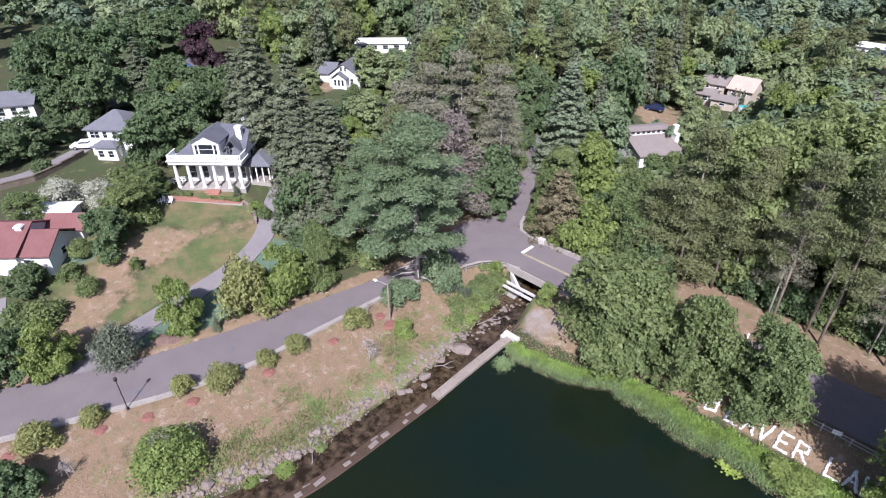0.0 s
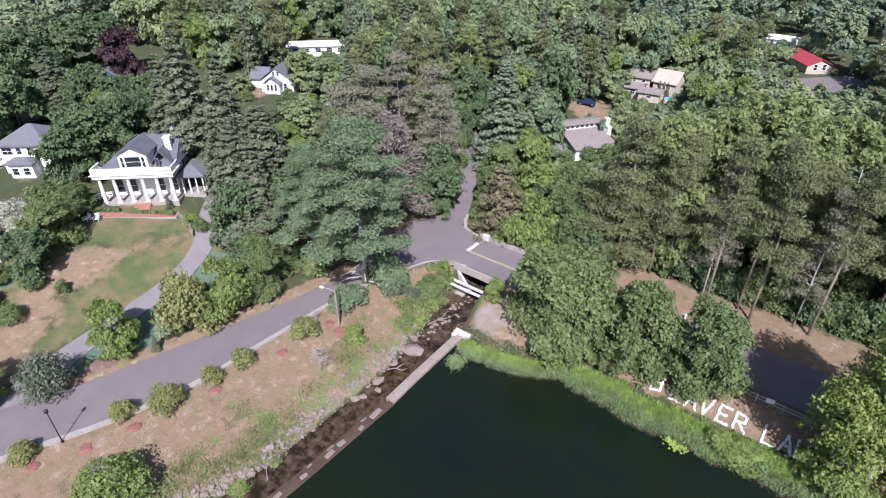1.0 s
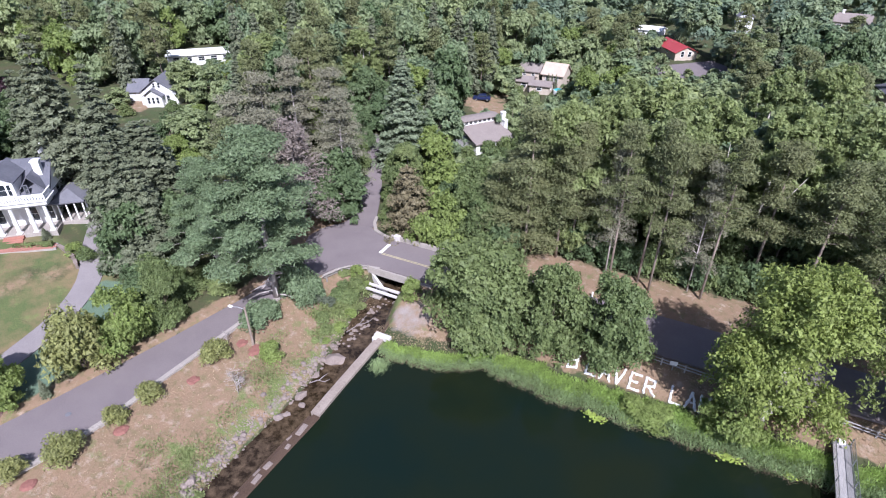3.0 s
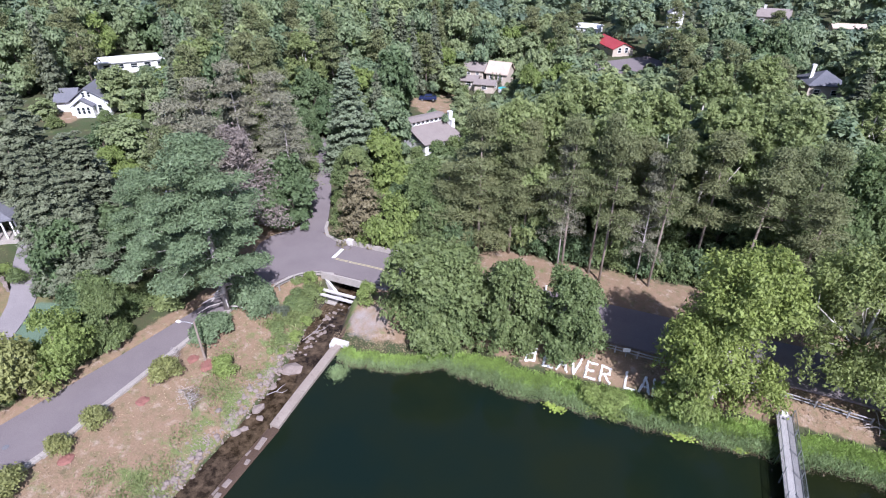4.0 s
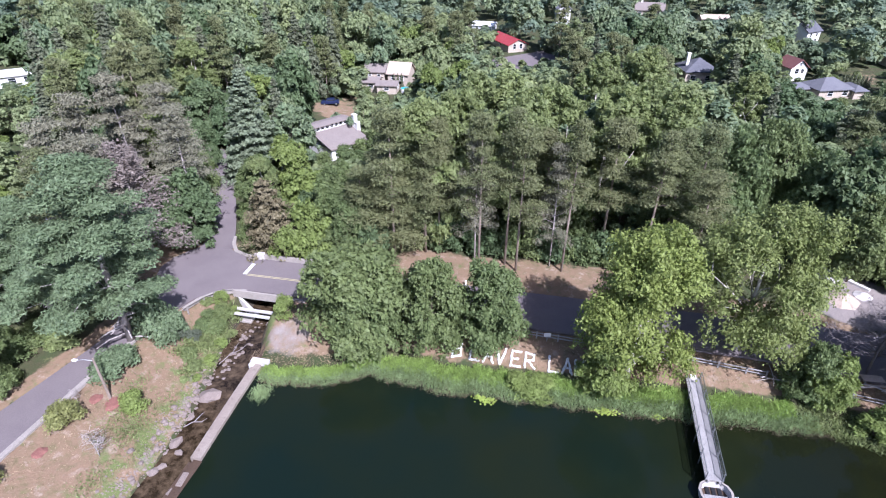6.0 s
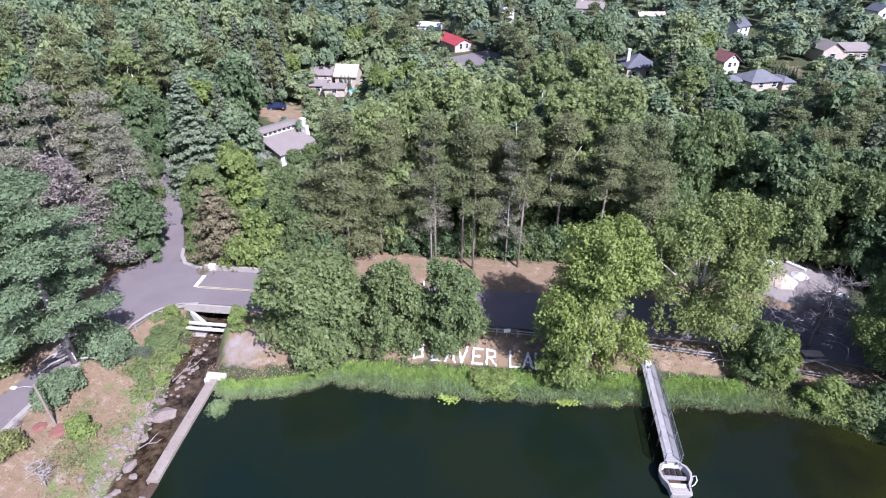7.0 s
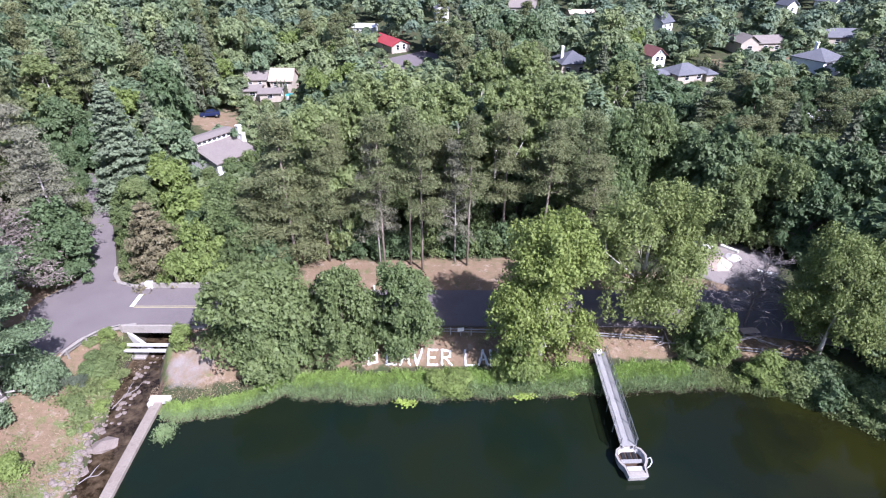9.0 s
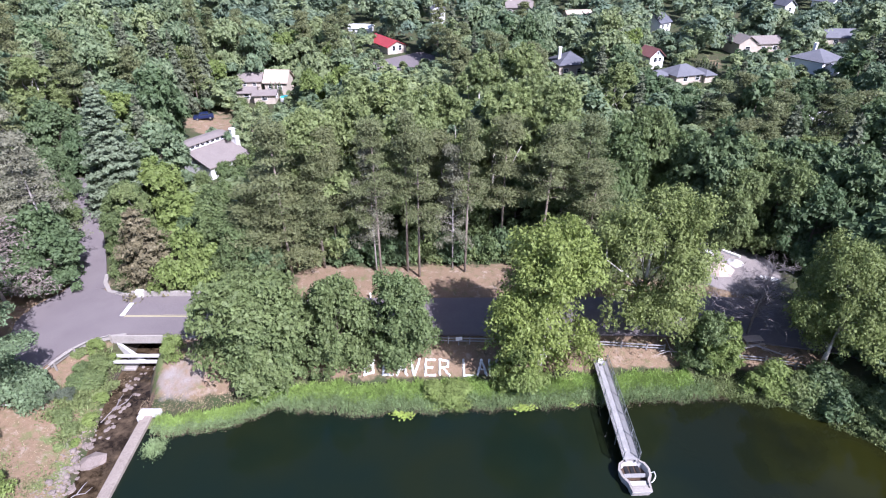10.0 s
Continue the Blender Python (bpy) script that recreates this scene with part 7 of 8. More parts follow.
plant("shade", 11.0, 77.0, 10.0, 8.0)
plant("oak", 18.0, 74.0, 10.0, 8.0)
plant("shade", 23.0, 70.0, 9.0, 8.0)
plant("wood", -48.6, 90.9, 13.0, 10.0)
plant("oak", -21.3, 50.0, 11.6, 12.8)
plant("oak", -12.0, 50.4, 11.6, 8.0)
plant("oak", -19.5, 48.5, 9.8, 8.0)
plant("oak", -5.2, 51.7, 10.4, 8.4)
plant("sycamore", 10.8, 48.9, 18.8, 12.4, turn=266)
plant("highcrown", 23.2, 54.6, 18.2, 13.6, turn=72)
plant("pine", -8.7, 65.8, 22.2, 6.2)
plant("pine", -5.1, 66.8, 22.7, 6.2)
plant("pine", -3.4, 65.5, 21.1, 6.2)
plant("pine", 2.9, 66.6, 21.8, 6.2)
plant("pine", -21.0, 65.5, 22.1, 8.0)
plant("pine", -15.0, 68.3, 19.9, 7.0)
plant("pine", -16.9, 67.7, 18.1, 7.0)
plant("pine", 8.5, 73.4, 20.0, 7.5)
plant("pine", 13.9, 69.9, 20.0, 7.5)
plant("pine", 19.7, 73.4, 20.0, 7.5)
plant("pine", -23.6, 72.6, 18.0, 7.5)
plant("pine", -11.1, 74.2, 17.0, 7.5)
plant("pine", -0.4, 71.6, 18.0, 7.5)
plant("pine", 17.0, 74.0, 19.0, 7.5)
plant("poplar", -12.3, 87, 21.2, 11.0)
plant("poplar", -7.2, 86.3, 21.5, 11.0)
plant("poplar", -0.4, 80.5, 22.0, 11.0)
plant("poplar", 6.2, 97.5, 22.0, 11.0)
plant("poplar", 13.4, 102.7, 22.0, 11.0)
plant("poplar", 17.7, 93.4, 19.5, 11.0)
plant("poplar", -16.0, 71.0, 22.0, 11.0)
plant("poplar", -3.4, 75.4, 22.0, 11.0)
plant("poplar", 7.5, 80.4, 22.0, 11.0)
plant("poplar", 17.1, 80.4, 22.0, 11.0)
plant("poplar", -13.9, 75.4, 22.0, 11.0)
plant("oak", 31.0, 81.9, 18.0, 11.0)
plant("oak", 26.4, 79.5, 17.0, 10.0)
plant("shade", 39.1, 76.3, 16.0, 11.0)
plant("oak", 35.7, 80.2, 15.0, 9.0)
plant("oak", 46.1, 78.9, 14.0, 10.0)
plant("shade", 51.3, 78.7, 14.0, 10.0)
plant("shade", 55.6, 76.4, 14.0, 10.0)
plant("shade", 57.0, 71.9, 15.0, 11.0)
plant("spruce", 50.6, 107, 12.6, 12.0)
plant("oak", 29.4, 50.2, 7.0, 5.0)
plant("poplar", 62.9, 85.3, 11.1, 11.1)
plant("oak", 47.8, 73.1, 13.0, 10.0)
plant("oak", 40.9, 71.6, 13.0, 9.0)
plant("shade", 50.6, 68.1, 12.0, 9.0)
plant("dead", 36.4, 53.4, 9.0, 11.5)
plant("dead", 38.8, 56.5, 8.5, 9.5)
plant("highcrown", 42.6, 48.6, 15.6, 10.0, "tall olive-green tree leaning over the eastern shore")
plant("oak", 50.1, 51.4, 16.2, 10.0)
plant("oak", 45.2, 55.8, 7.6, 6.2)
plant("lime", 31.4, 49.8, 6.6, 5.2, "small bright green tree leaning over the shore")
plant("bush", -52.1, -2.7, 2.7, 3.7)
plant("bush", -51.5, 1.9, 1.9, 2.5)
plant("bush", -48.9, 10.0, 2.0, 2.6)
plant("bush", -47.1, 13.4, 2.6, 3.5)
plant("bush", -46.6, 18.2, 1.9, 2.5)
plant("bush", -46.2, 21.8, 2.0, 2.7)
plant("bush", -44.6, 29.6, 2.6, 3.5)
plant("limebush", -40.2, 33.3, 2.1, 2.8)
plant("round", -41.6, 5.3, 4.4, 6.6)
plant("shade", -47.5, -5.5, 4.6, 5.0)
plant("twig", -39.6, 27.5, 3.8, 3.2)
plant("twig", -46.9, -1.8, 2.4, 2.2)
plant("twig", -45.4, 31.9, 2.1, 1.5)
plant("twig", -68.7, 1.4, 1.8, 1.5)
plant("spray", -45.0, 37.0, 2.8, 4.8)
plant("spray", -42.6, 43.6, 4.2, 3.8)
plant("spray", -44.6, 43.4, 5.6, 5.0)
plant("shade", -67.5, 95.0, 11.0, 9.0)
plant("shade", -63.5, 93.5, 9.0, 8.0)
plant("oak", -58.5, 76.5, 8.0, 6.0)
plant("shade", -62.5, 84.0, 9.0, 6.0)
plant("oak", -34.1, 83.6, 7.7, 7.0)
plant("oak", -32.3, 90, 5.5, 5.5)
deep_tree(-40.9, 85.3, 8.0, 7.0)
plant("wood", -31.8, 110.0, 9.0, 8.0)
plant("wood", -38.1, 108.4, 9.0, 8.0)
plant("wood", -28.2, 117.0, 9.0, 8.0)
plant("wood", -24.2, 124.9, 9.0, 8.0)
plant("wood", -42.1, 107, 5.7, 5.7)
for _x, _y, _h, _w in ((-39.2, 47.2, 1.5, 2.7), (-39.5, 49.2, 1.4, 2.5), (-40.7, 46.7, 1.3, 2.3), (-39.5, 42.0, 1.2, 2.0), (-38.2, 40.8, 1.0, 1.7), (-41.0, 48.4, 1.2, 2.0)):
    plant("bankbush", _x, _y, _h, _w)
for _x, _y, _h, _w in ((-41.9, 44.3, 1.2, 2.3), (-40.6, 44.8, 1.1, 1.8)):
    plant("greybush", _x, _y, _h, _w, "low blue-green shrub on the stream bank")
for _x, _y, _h, _w in ((-40.6, 51.2, 1.6, 1.9), (-37.9, 45.5, 0.9, 1.8), (-37.3, 42.4, 0.9, 1.7), (-37.1, 39.4, 0.6, 1.1), (-38.9, 50.8, 0.9, 1.4)):
    plant("limebush", _x, _y, _h, _w)
for _x, _y, _h, _w in ((-37.9, 48.0, 0.7, 1.3), (-38.1, 38.6, 0.5, 1.0), (-42.4, 50.6, 0.8, 1.6)):
    plant("wild", _x, _y, _h, _w)
plant("limebush", -30.7, 49.7, 3.2, 2.5)
plant("thicket", 40.1, 45.0, 3.3, 3.5)
plant("hedge", 38.0, 45.5, 3.4, 3.5)
plant("limebush", 36.1, 46.7, 3.4, 3.5)
plant("thicket", 40.9, 43.1, 3.4, 3.5)
plant("thicket", 43.8, 42.2, 3.3, 3.5)
plant("lowpine", -22.0, 66.5, 15.0, 8.0)
plant("lowpine", -17.5, 68.8, 16.0, 8.0)
plant("lowpine", -26.0, 66.0, 13.0, 8.0)
plant("thicket", -23.0, 69.2, 2.4, 3.6)
plant("thicket", -21.4, 69.9, 3.2, 3.6)
plant("thicket", -19.7, 70.6, 4.0, 3.6)
plant("thicket", -18.1, 69.6, 4.8, 3.6)
plant("thicket", -16.4, 70.3, 2.4, 3.6)
plant("thicket", -14.8, 69.2, 3.2, 3.6)
plant("thicket", -13.1, 69.9, 4.0, 3.6)
plant("thicket", -11.5, 70.6, 4.8, 3.6)
plant("thicket", -9.8, 69.6, 2.4, 3.6)
plant("thicket", -8.2, 70.3, 3.2, 3.6)
plant("thicket", -6.5, 69.2, 4.0, 3.6)
plant("thicket", -4.9, 69.9, 4.8, 3.6)
plant("thicket", -3.2, 70.6, 2.4, 3.6)
plant("thicket", -1.6, 69.6, 3.2, 3.6)
plant("thicket", 0.1, 70.3, 4.0, 3.6)
plant("thicket", 1.8, 69.2, 4.8, 3.6)
plant("thicket", 3.4, 69.9, 2.4, 3.6)
plant("thicket", 5.0, 70.6, 3.2, 3.6)
plant("thicket", 6.7, 69.6, 4.0, 3.6)
plant("thicket", 8.3, 70.3, 4.8, 3.6)
plant("thicket", 10.0, 69.2, 2.4, 3.6)
plant("thicket", 11.6, 69.9, 3.2, 3.6)
plant("thicket", 13.3, 70.6, 4.0, 3.6)
plant("thicket", 14.9, 69.6, 4.8, 3.6)
plant("thicket", 16.6, 70.3, 2.4, 3.6)
plant("thicket", 18.2, 69.2, 3.2, 3.6)
plant("thicket", 19.9, 69.9, 4.0, 3.6)
plant("thicket", 21.5, 70.6, 4.8, 3.6)
plant("thicket", 23.2, 69.6, 2.4, 3.6)
plant("thicket", 24.8, 70.3, 3.2, 3.6)
plant("pine", 20.0, 68.0, 16.0, 7.5)
plant("pine", -24, 69, 14.5, 7.5)
plant("oak", -37.2, 96.5, 2.7, 2.7)
plant("oak", -36.0, 103.0, 4.5, 4.5)
plant("wood", -48, 130.5, 3.4, 3.4)
plant("wood", -43, 131.5, 2.7, 2.7)
plant("wood", -33.5, 138.0, 6.0, 6.0)
plant("wood", -53.0, 135.0, 7.0, 6.0)
for k in range(3):   # clipped evergreens before the pale-roofed house
    plant("farspruce", -44.2 + k * 1.1, 145.2 - k * 0.2, 4.4, 1.5, "narrow clipped evergreen before the pale house", group="clipped evergreens")
for k in range(8):
    plant("farspruce", 72.9 + k * 0.8, 165.5 - k * 0.18, 3.2, 1.3, "narrow clipped evergreen in a garden hedge", group="evergreen garden hedge")
for k in range(9):
    plant("farspruce", 113.2 + k * 1.1, 189.4 - k * 0.3, 4.0, 1.8, "dark clipped evergreen in a tall hedge", group="tall evergreen hedge")
plant("twig", -41.9, 5.4, 4.7, 3.6)
plant("rust", 22.4, 188.5, 9.5, 3.6, "rust-brown dying conifer far up the slope")
plant("thicket", -58.0, 13.2, 0.7, 0.9)
plant("thicket", -58.9, 12.2, 0.6, 0.8)
plant("thicket", -59.3, 10.9, 0.7, 0.9)
plant("hedge", -44.8, 66.0, 2.4, 3.0)
plant("hedge", -46.0, 69.0, 2.6, 3.0)
plant("hedge", -43.2, 64.2, 2.0, 3.0)
plant("hedge", -47.8, 71.5, 3.0, 3.0)
plant("hedge", -42.0, 66.5, 3.0, 3.0)
plant("wood", -103.4, 79.4, 9.0, 8.0)
plant("wood", -94.6, 82.6, 9.0, 8.0)
plant("wood", -93.9, 78.0, 9.0, 8.0)
plant("wood", -88.8, 80.6, 9.0, 8.0)
plant("poplar", -46.8, 76.1, 9.0, 5.0)
plant("farspruce", -55.9, 17.0, 2.4, 1.3)
plant("hedge", -57.9, 14.6, 1.1, 1.3)
plant("hedge", -56.4, 20.4, 1.1, 1.3)
plant("hedge", -70.9, 14.0, 2.0, 1.6)
plant("limebush", -71.2, 31.8, 1.6, 2.2)
plant("hedge", -69.7, 32.2, 1.9, 2.2)
plant("farspruce", -76.6, 31.6, 1.7, 1.4)
plant("farspruce", -82.1, 25.1, 1.4, 1.3)
plant("limebush", 1.1, 45.3, 1.5, 4.0)
plant("limebush", -1.1, 45.7, 1.5, 2.8)
plant("shade", -94.5, 26.8, 9.5, 8.5)
plant("shade", -115.9, 44.5, 6.0, 6.0)
plant("lime", -117.2, 39.9, 6.0, 6.0)
plant("shade", -106.7, 43.9, 7.0, 7.0)
deep_tree(-112.8, 41.4, 6.0, 6.0)
plant("lime", -90.1, 69.3, 4.9, 4.9)
plant("shade", -87.3, 61.0, 6.0, 5.0)
deep_tree(50.1, 123.5, 8.9, 8.0)
plant("shade", 50.5, 139.8, 7.6, 7.6)
deep_tree(53.6, 119.2, 9.0, 8.0)
deep_tree(45.5, 138.5, 9.0, 8.0)
deep_tree(57.1, 119.6, 9.2, 8.0)
plant("shade", 51.1, 133.5, 8.0, 8.0)
deep_tree(-17.6, 145.2, 6.1, 6.1)
plant("wood", 0.8, 143.2, 10.0, 8.0)
plant("wood", -26.0, 146.4, 10.0, 8.0)
plant("wood", -3, 165.1, 4.1, 4.1)
deep_tree(-13.3, 143.7, 6.6, 6.6)
deep_tree(-1.9, 137.7, 9.0, 8.0)
deep_tree(74.4, 138.9, 9.0, 8.0)
deep_tree(81.6, 138.2, 8.5, 8.0)
plant("shade", 81.6, 125.1, 9.0, 8.0)
plant("shade", 67.0, 131.9, 10.0, 8.0)
plant("shade", 86.1, 120.5, 9.0, 8.0)
plant("wood", 33.9, 134.7, 8.3, 8.0)
deep_tree(25.8, 129.1, 9.0, 8.0)
plant("shade", -13.0, 70.5, 7.0, 7.0)
plant("lowpine", -20.5, 67.0, 12.0, 7.0)
plant("shade", -24.5, 64.8, 6.0, 6.0)
plant("shade", 47.5, 48.2, 9.0, 8.0)
deep_tree(45.5, 52.5, 10.0, 8.0)
plant("oak", 50.5, 45.5, 9.0, 8.0)
plant("oak", 44.4, 41.6, 3.4, 5.2, "broad pale-leaved bush over the lake shore")
plant("thicket", 46.8, 38.6, 2.6, 4.4)
plant("thicket", 48.8, 37.0, 3.0, 4.6)
plant("thicket", 51.6, 35.2, 3.0, 5.0)
plant("thicket", 54.4, 33.2, 3.2, 5.0)
plant("thicket", 57.6, 31.0, 3.4, 5.4)
plant("shade", 52.5, 39.5, 12.0, 9.0)
# these three stand out of view, added to shade the eastern shore
plant("shade", 52.5, 35.6, 15.0, 10.0)
plant("shade", 57.0, 32.6, 15.0, 10.0)
plant("oak", 61.5, 30.0, 14.0, 10.0)
plant("thicket", 43.2, 44.6, 2.8, 4.0)
plant("thicket", 45.4, 42.8, 2.8, 4.0)
plant("thicket", 47.8, 41.0, 2.8, 4.0)
deep_tree(50.0, 39.2, 2.8, 4.0)
plant("thicket", 41.5, 46.2, 2.8, 4.0)
plant("limebush", -35.4, 13.2, 0.7, 2.4)
plant("limebush", -36.2, 10.2, 0.6, 1.6)
plant("wild", -35.0, 17.2, 0.6, 1.4)
plant("wild", -33.6, 12.0, 0.5, 1.1)
plant("shade", -116.0, 45.9, 8.0, 7.0)
plant("shade", -110.4, 49.1, 9.0, 8.0)
plant("spruce", -98.1, 49.0, 12.0, 8.0)
plant("shade", -120.6, 41.3, 10.0, 9.0)
plant("oak", -103.9, 47.8, 8.0, 7.0)
plant("greypine", -9.5, 67.2, 19.0, 6.0)
plant("greypine", 1.2, 67.6, 18.0, 5.5)
plant("oak", -46.5, 71.5, 7.0, 5.0)
plant("lime", 8.2, 47.0, 7.0, 6.0)
deep_tree(96.0, 94.7, 13.3, 10.6)
deep_tree(18.7, 178.3, 15.6, 9.8)
plant("farspruce", 105.6, 140.3, 18.8, 7.0)
plant("farshade", -82.5, 127.3, 13.6, 9.5)
plant("far", -104.0, 104.5, 16.3, 10.7)
plant("far", 90.3, 160.7, 2.9, 2.9)
plant("far", -87.9, 100.7, 14.5, 10.4)
plant("farlime", 2.1, 182.9, 10.3, 8.1)
plant("farlime", -150.2, 77.1, 11.8, 7.3)
deep_tree(38.3, 88.5, 12.2, 8.0)
plant("poplar", -75.1, 104.8, 14.0, 8.6)
deep_tree(-22.4, 109.5, 10.3, 11.6)
plant("far", 9.8, 179.3, 16.3, 10.3)
deep_tree(-106.5, 146.2, 12.4, 9.0)
plant("farpine", -55.8, 160.6, 18.0, 7.0)
deep_tree(-108.4, 109.1, 12.5, 8.8)
deep_tree(-110.1, 127.7, 13.0, 9.5)
plant("far", -66.2, 144.9, 14.9, 9.8)
deep_tree(-99.2, 145.0, 12.6, 11.6)
plant("wood", 31.2, 103.7, 10.9, 11.3)
plant("farshade", 93.1, 113.5, 10.3, 11.1)
plant("farpine", -61.2, 148.4, 14.3, 7.0)
plant("far", -129.1, 77.6, 12.8, 9.5)
plant("farpine", -96.6, 132.0, 17.4, 7.0)
plant("far", -81.8, 150.9, 13.9, 9.9)
plant("farshade", -148.4, 91.6, 13.0, 10.9)
deep_tree(-38.2, 178.2, 13.8, 8.5)
plant("farpine", -128.3, 88.1, 14.5, 7.0)
deep_tree(75.5, 97.4, 15.3, 9.2)
deep_tree(101.7, 118.8, 10.8, 10.0)
plant("farshade", -75.2, 78.7, 16.1, 8.2)
plant("far", -87.0, 113.2, 12.5, 11.4)
deep_tree(-24.7, 96.2, 12.2, 9.7)
deep_tree(107.1, 115.8, 11.4, 9.2)
plant("farshade", 17.7, 161.9, 15.6, 11.7)
deep_tree(-94.8, 105.0, 11.6, 8.0)
deep_tree(91.3, 100.2, 16.4, 11.8)
deep_tree(-51.1, 172.1, 12.9, 8.9)
plant("shade", 67.5, 76.6, 12.9, 11.1)
plant("farspruce", -97.4, 95.6, 16.5, 7.3)
deep_tree(-16.1, 99.9, 17.0, 9.3)
deep_tree(104.6, 107.9, 13.8, 9.7)
plant("farshade", 111.2, 138.7, 13.4, 11.1)
deep_tree(119.9, 127.9, 11.1, 9.2)
plant("far", -68.7, 123.2, 12.5, 11.4)
plant("farspruce", -146.5, 84.5, 17.2, 6.3)
deep_tree(50.7, 177.1, 16.6, 6.7)
plant("far", -85.2, 145.7, 16.7, 8.6)
plant("farpine", 1.2, 153.8, 14.9, 7.0)
plant("far", -127.2, 130.0, 14.9, 9.3)
deep_tree(112.7, 130.2, 14.3, 7.0)
deep_tree(87.0, 93.4, 10.8, 8.1)
plant("shade", 43.5, 102.9, 11.9, 8.5)
deep_tree(98.4, 101.5, 14.3, 8.3)
deep_tree(-119.1, 140.8, 11.5, 10.2)
plant("farshade", 64.6, 113.1, 15.0, 9.4)
plant("far", -57.1, 170.0, 15.2, 11.3)
deep_tree(60.4, 108.1, 16.2, 9.1)
deep_tree(-87.4, 139.0, 10.5, 8.0)
plant("far", -58.3, 115.3, 15.8, 9.3)
plant("far", -85.2, 120.0, 11.4, 9.6)
plant("farshade", -133.1, 86.0, 10.8, 8.9)
plant("farlime", -77.2, 123.1, 11.7, 8.8)
deep_tree(83.2, 86.0, 13.4, 8.7)
deep_tree(13.2, 118.0, 14.1, 8.4)
plant("far", -71.7, 117.2, 15.8, 8.8)
deep_tree(-66.0, 129.7, 10.5, 7.3)
deep_tree(116.4, 120.7, 16.3, 8.4)
deep_tree(-7.6, 100.5, 13.5, 11.8)
deep_tree(-1.1, 117.1, 10.4, 7.7)
plant("far", -138.1, 90.2, 14.6, 10.9)
plant("farspruce", -59.0, 140.2, 19.8, 6.0)
plant("farlime", -110.3, 117.9, 9.8, 8.8)
plant("shade", 70.2, 88.0, 16.3, 9.7)
deep_tree(-95.3, 152.6, 10.3, 8.2)
deep_tree(75.2, 81.7, 15.3, 7.9)
plant("farshade", -156.6, 83.7, 12.1, 8.9)
plant("poplar", -23.3, 81.7, 15.1, 11.6)
deep_tree(-146.1, 107.5, 11.7, 7.3)
deep_tree(-0.5, 88.5, 15.6, 11.4)
plant("far", 84.1, 99.4, 11.4, 8.1)
plant("far", -29.0, 134.7, 13.6, 9.4)
plant("far", -139.5, 78.6, 10.4, 11.0)
plant("farpine", -164.0, 87.3, 18.3, 7.0)
plant("farshade", 93.3, 128.3, 13.6, 11.0)
deep_tree(26.8, 122.6, 11.7, 8.7)
deep_tree(16.8, 139.8, 14.1, 9.8)
plant("farshade", 96.1, 121.4, 16.0, 8.1)
plant("farshade", 44.2, 144.8, 12.2, 10.5)
plant("farpine", -90.8, 107.7, 17.8, 7.0)
plant("farshade", 76.2, 130.9, 10.5, 9.4)
deep_tree(-89.3, 153.2, 11.5, 11.1)
plant("farlime", -134.1, 74.7, 12.5, 8.9)
plant("far", 47.0, 169.1, 15.9, 10.2)
plant("far", -37.5, 158.6, 11.6, 11.5)
deep_tree(23.6, 145.4, 11.4, 7.6)
plant("farspruce", 98.5, 134.9, 16.1, 7.0)
plant("farpine", -78.6, 88.0, 15.7, 7.0)
plant("farspruce", 51.1, 172.7, 16.0, 6.6)
plant("farlime", -103.4, 92.5, 5.9, 5.9)
deep_tree(25.3, 95.9, 16.6, 8.9)
deep_tree(20.5, 112.0, 10.8, 7.5)
deep_tree(26.8, 177.8, 12.8, 11.0)
plant("farshade", 41.4, 116.3, 12.7, 8.8)
plant("farlime", -62.7, 137.1, 12.6, 7.3)
plant("far", -158.9, 76.8, 15.6, 10.3)
deep_tree(-11.5, 108.7, 14.4, 11.8)
plant("farpine", -107.1, 139.8, 15.4, 7.0)
plant("farshade", -89.8, 131.3, 13.9, 10.3)
plant("farshade", 39.9, 128.8, 13.9, 9.8)
plant("farshade", 101.1, 125.4, 10.8, 10.6)
plant("farspruce", 2.6, 169.2, 19.2, 7.8)
plant("farpine", -30.2, 157.3, 17.6, 7.0)
deep_tree(1.1, 108.9, 13.1, 8.8)
plant("poplar", 10.5, 109.3, 16.0, 9.9)
plant("poplar", 11.1, 89.8, 16.8, 10.3)
plant("farshade", -70.5, 171.0, 11.7, 9.1)
plant("far", -81.8, 102.3, 14.2, 8.2)
plant("farshade", -132.9, 118.2, 11.3, 9.7)
deep_tree(-1.0, 124.3, 12.3, 10.9)
plant("farspruce", 50, 100.7, 14.8, 6.0)
deep_tree(-19.1, 91.8, 10.7, 11.4)
plant("poplar", 34.4, 112.8, 16.5, 10.0)
deep_tree(31.4, 96.2, 9.4, 7.9)
plant("far", -76.2, 140.8, 10.9, 9.6)
plant("far", -133.7, 128.1, 12.5, 8.7)
plant("far", -74.5, 148.4, 14.9, 10.1)
deep_tree(-155.8, 99.6, 10.2, 8.5)
plant("far", -139.2, 116.0, 12.1, 8.5)
deep_tree(6.6, 157.5, 12.3, 9.1)
plant("farpine", -73.3, 89.0, 16.4, 7.0)
plant("far", -99.3, 125.7, 15.8, 10.6)
deep_tree(24.5, 101.9, 16.7, 6.5)
plant("farlime", -40.1, 78.2, 10.9, 9.1)
deep_tree(-79.8, 165.5, 12.7, 10.6)
deep_tree(-104.4, 130.9, 12.5, 10.1)
plant("farspruce", -75.7, 109.8, 16.2, 7.5)
deep_tree(120.3, 134.5, 14.8, 8.4)
deep_tree(80.0, 78.5, 14.1, 10.5)
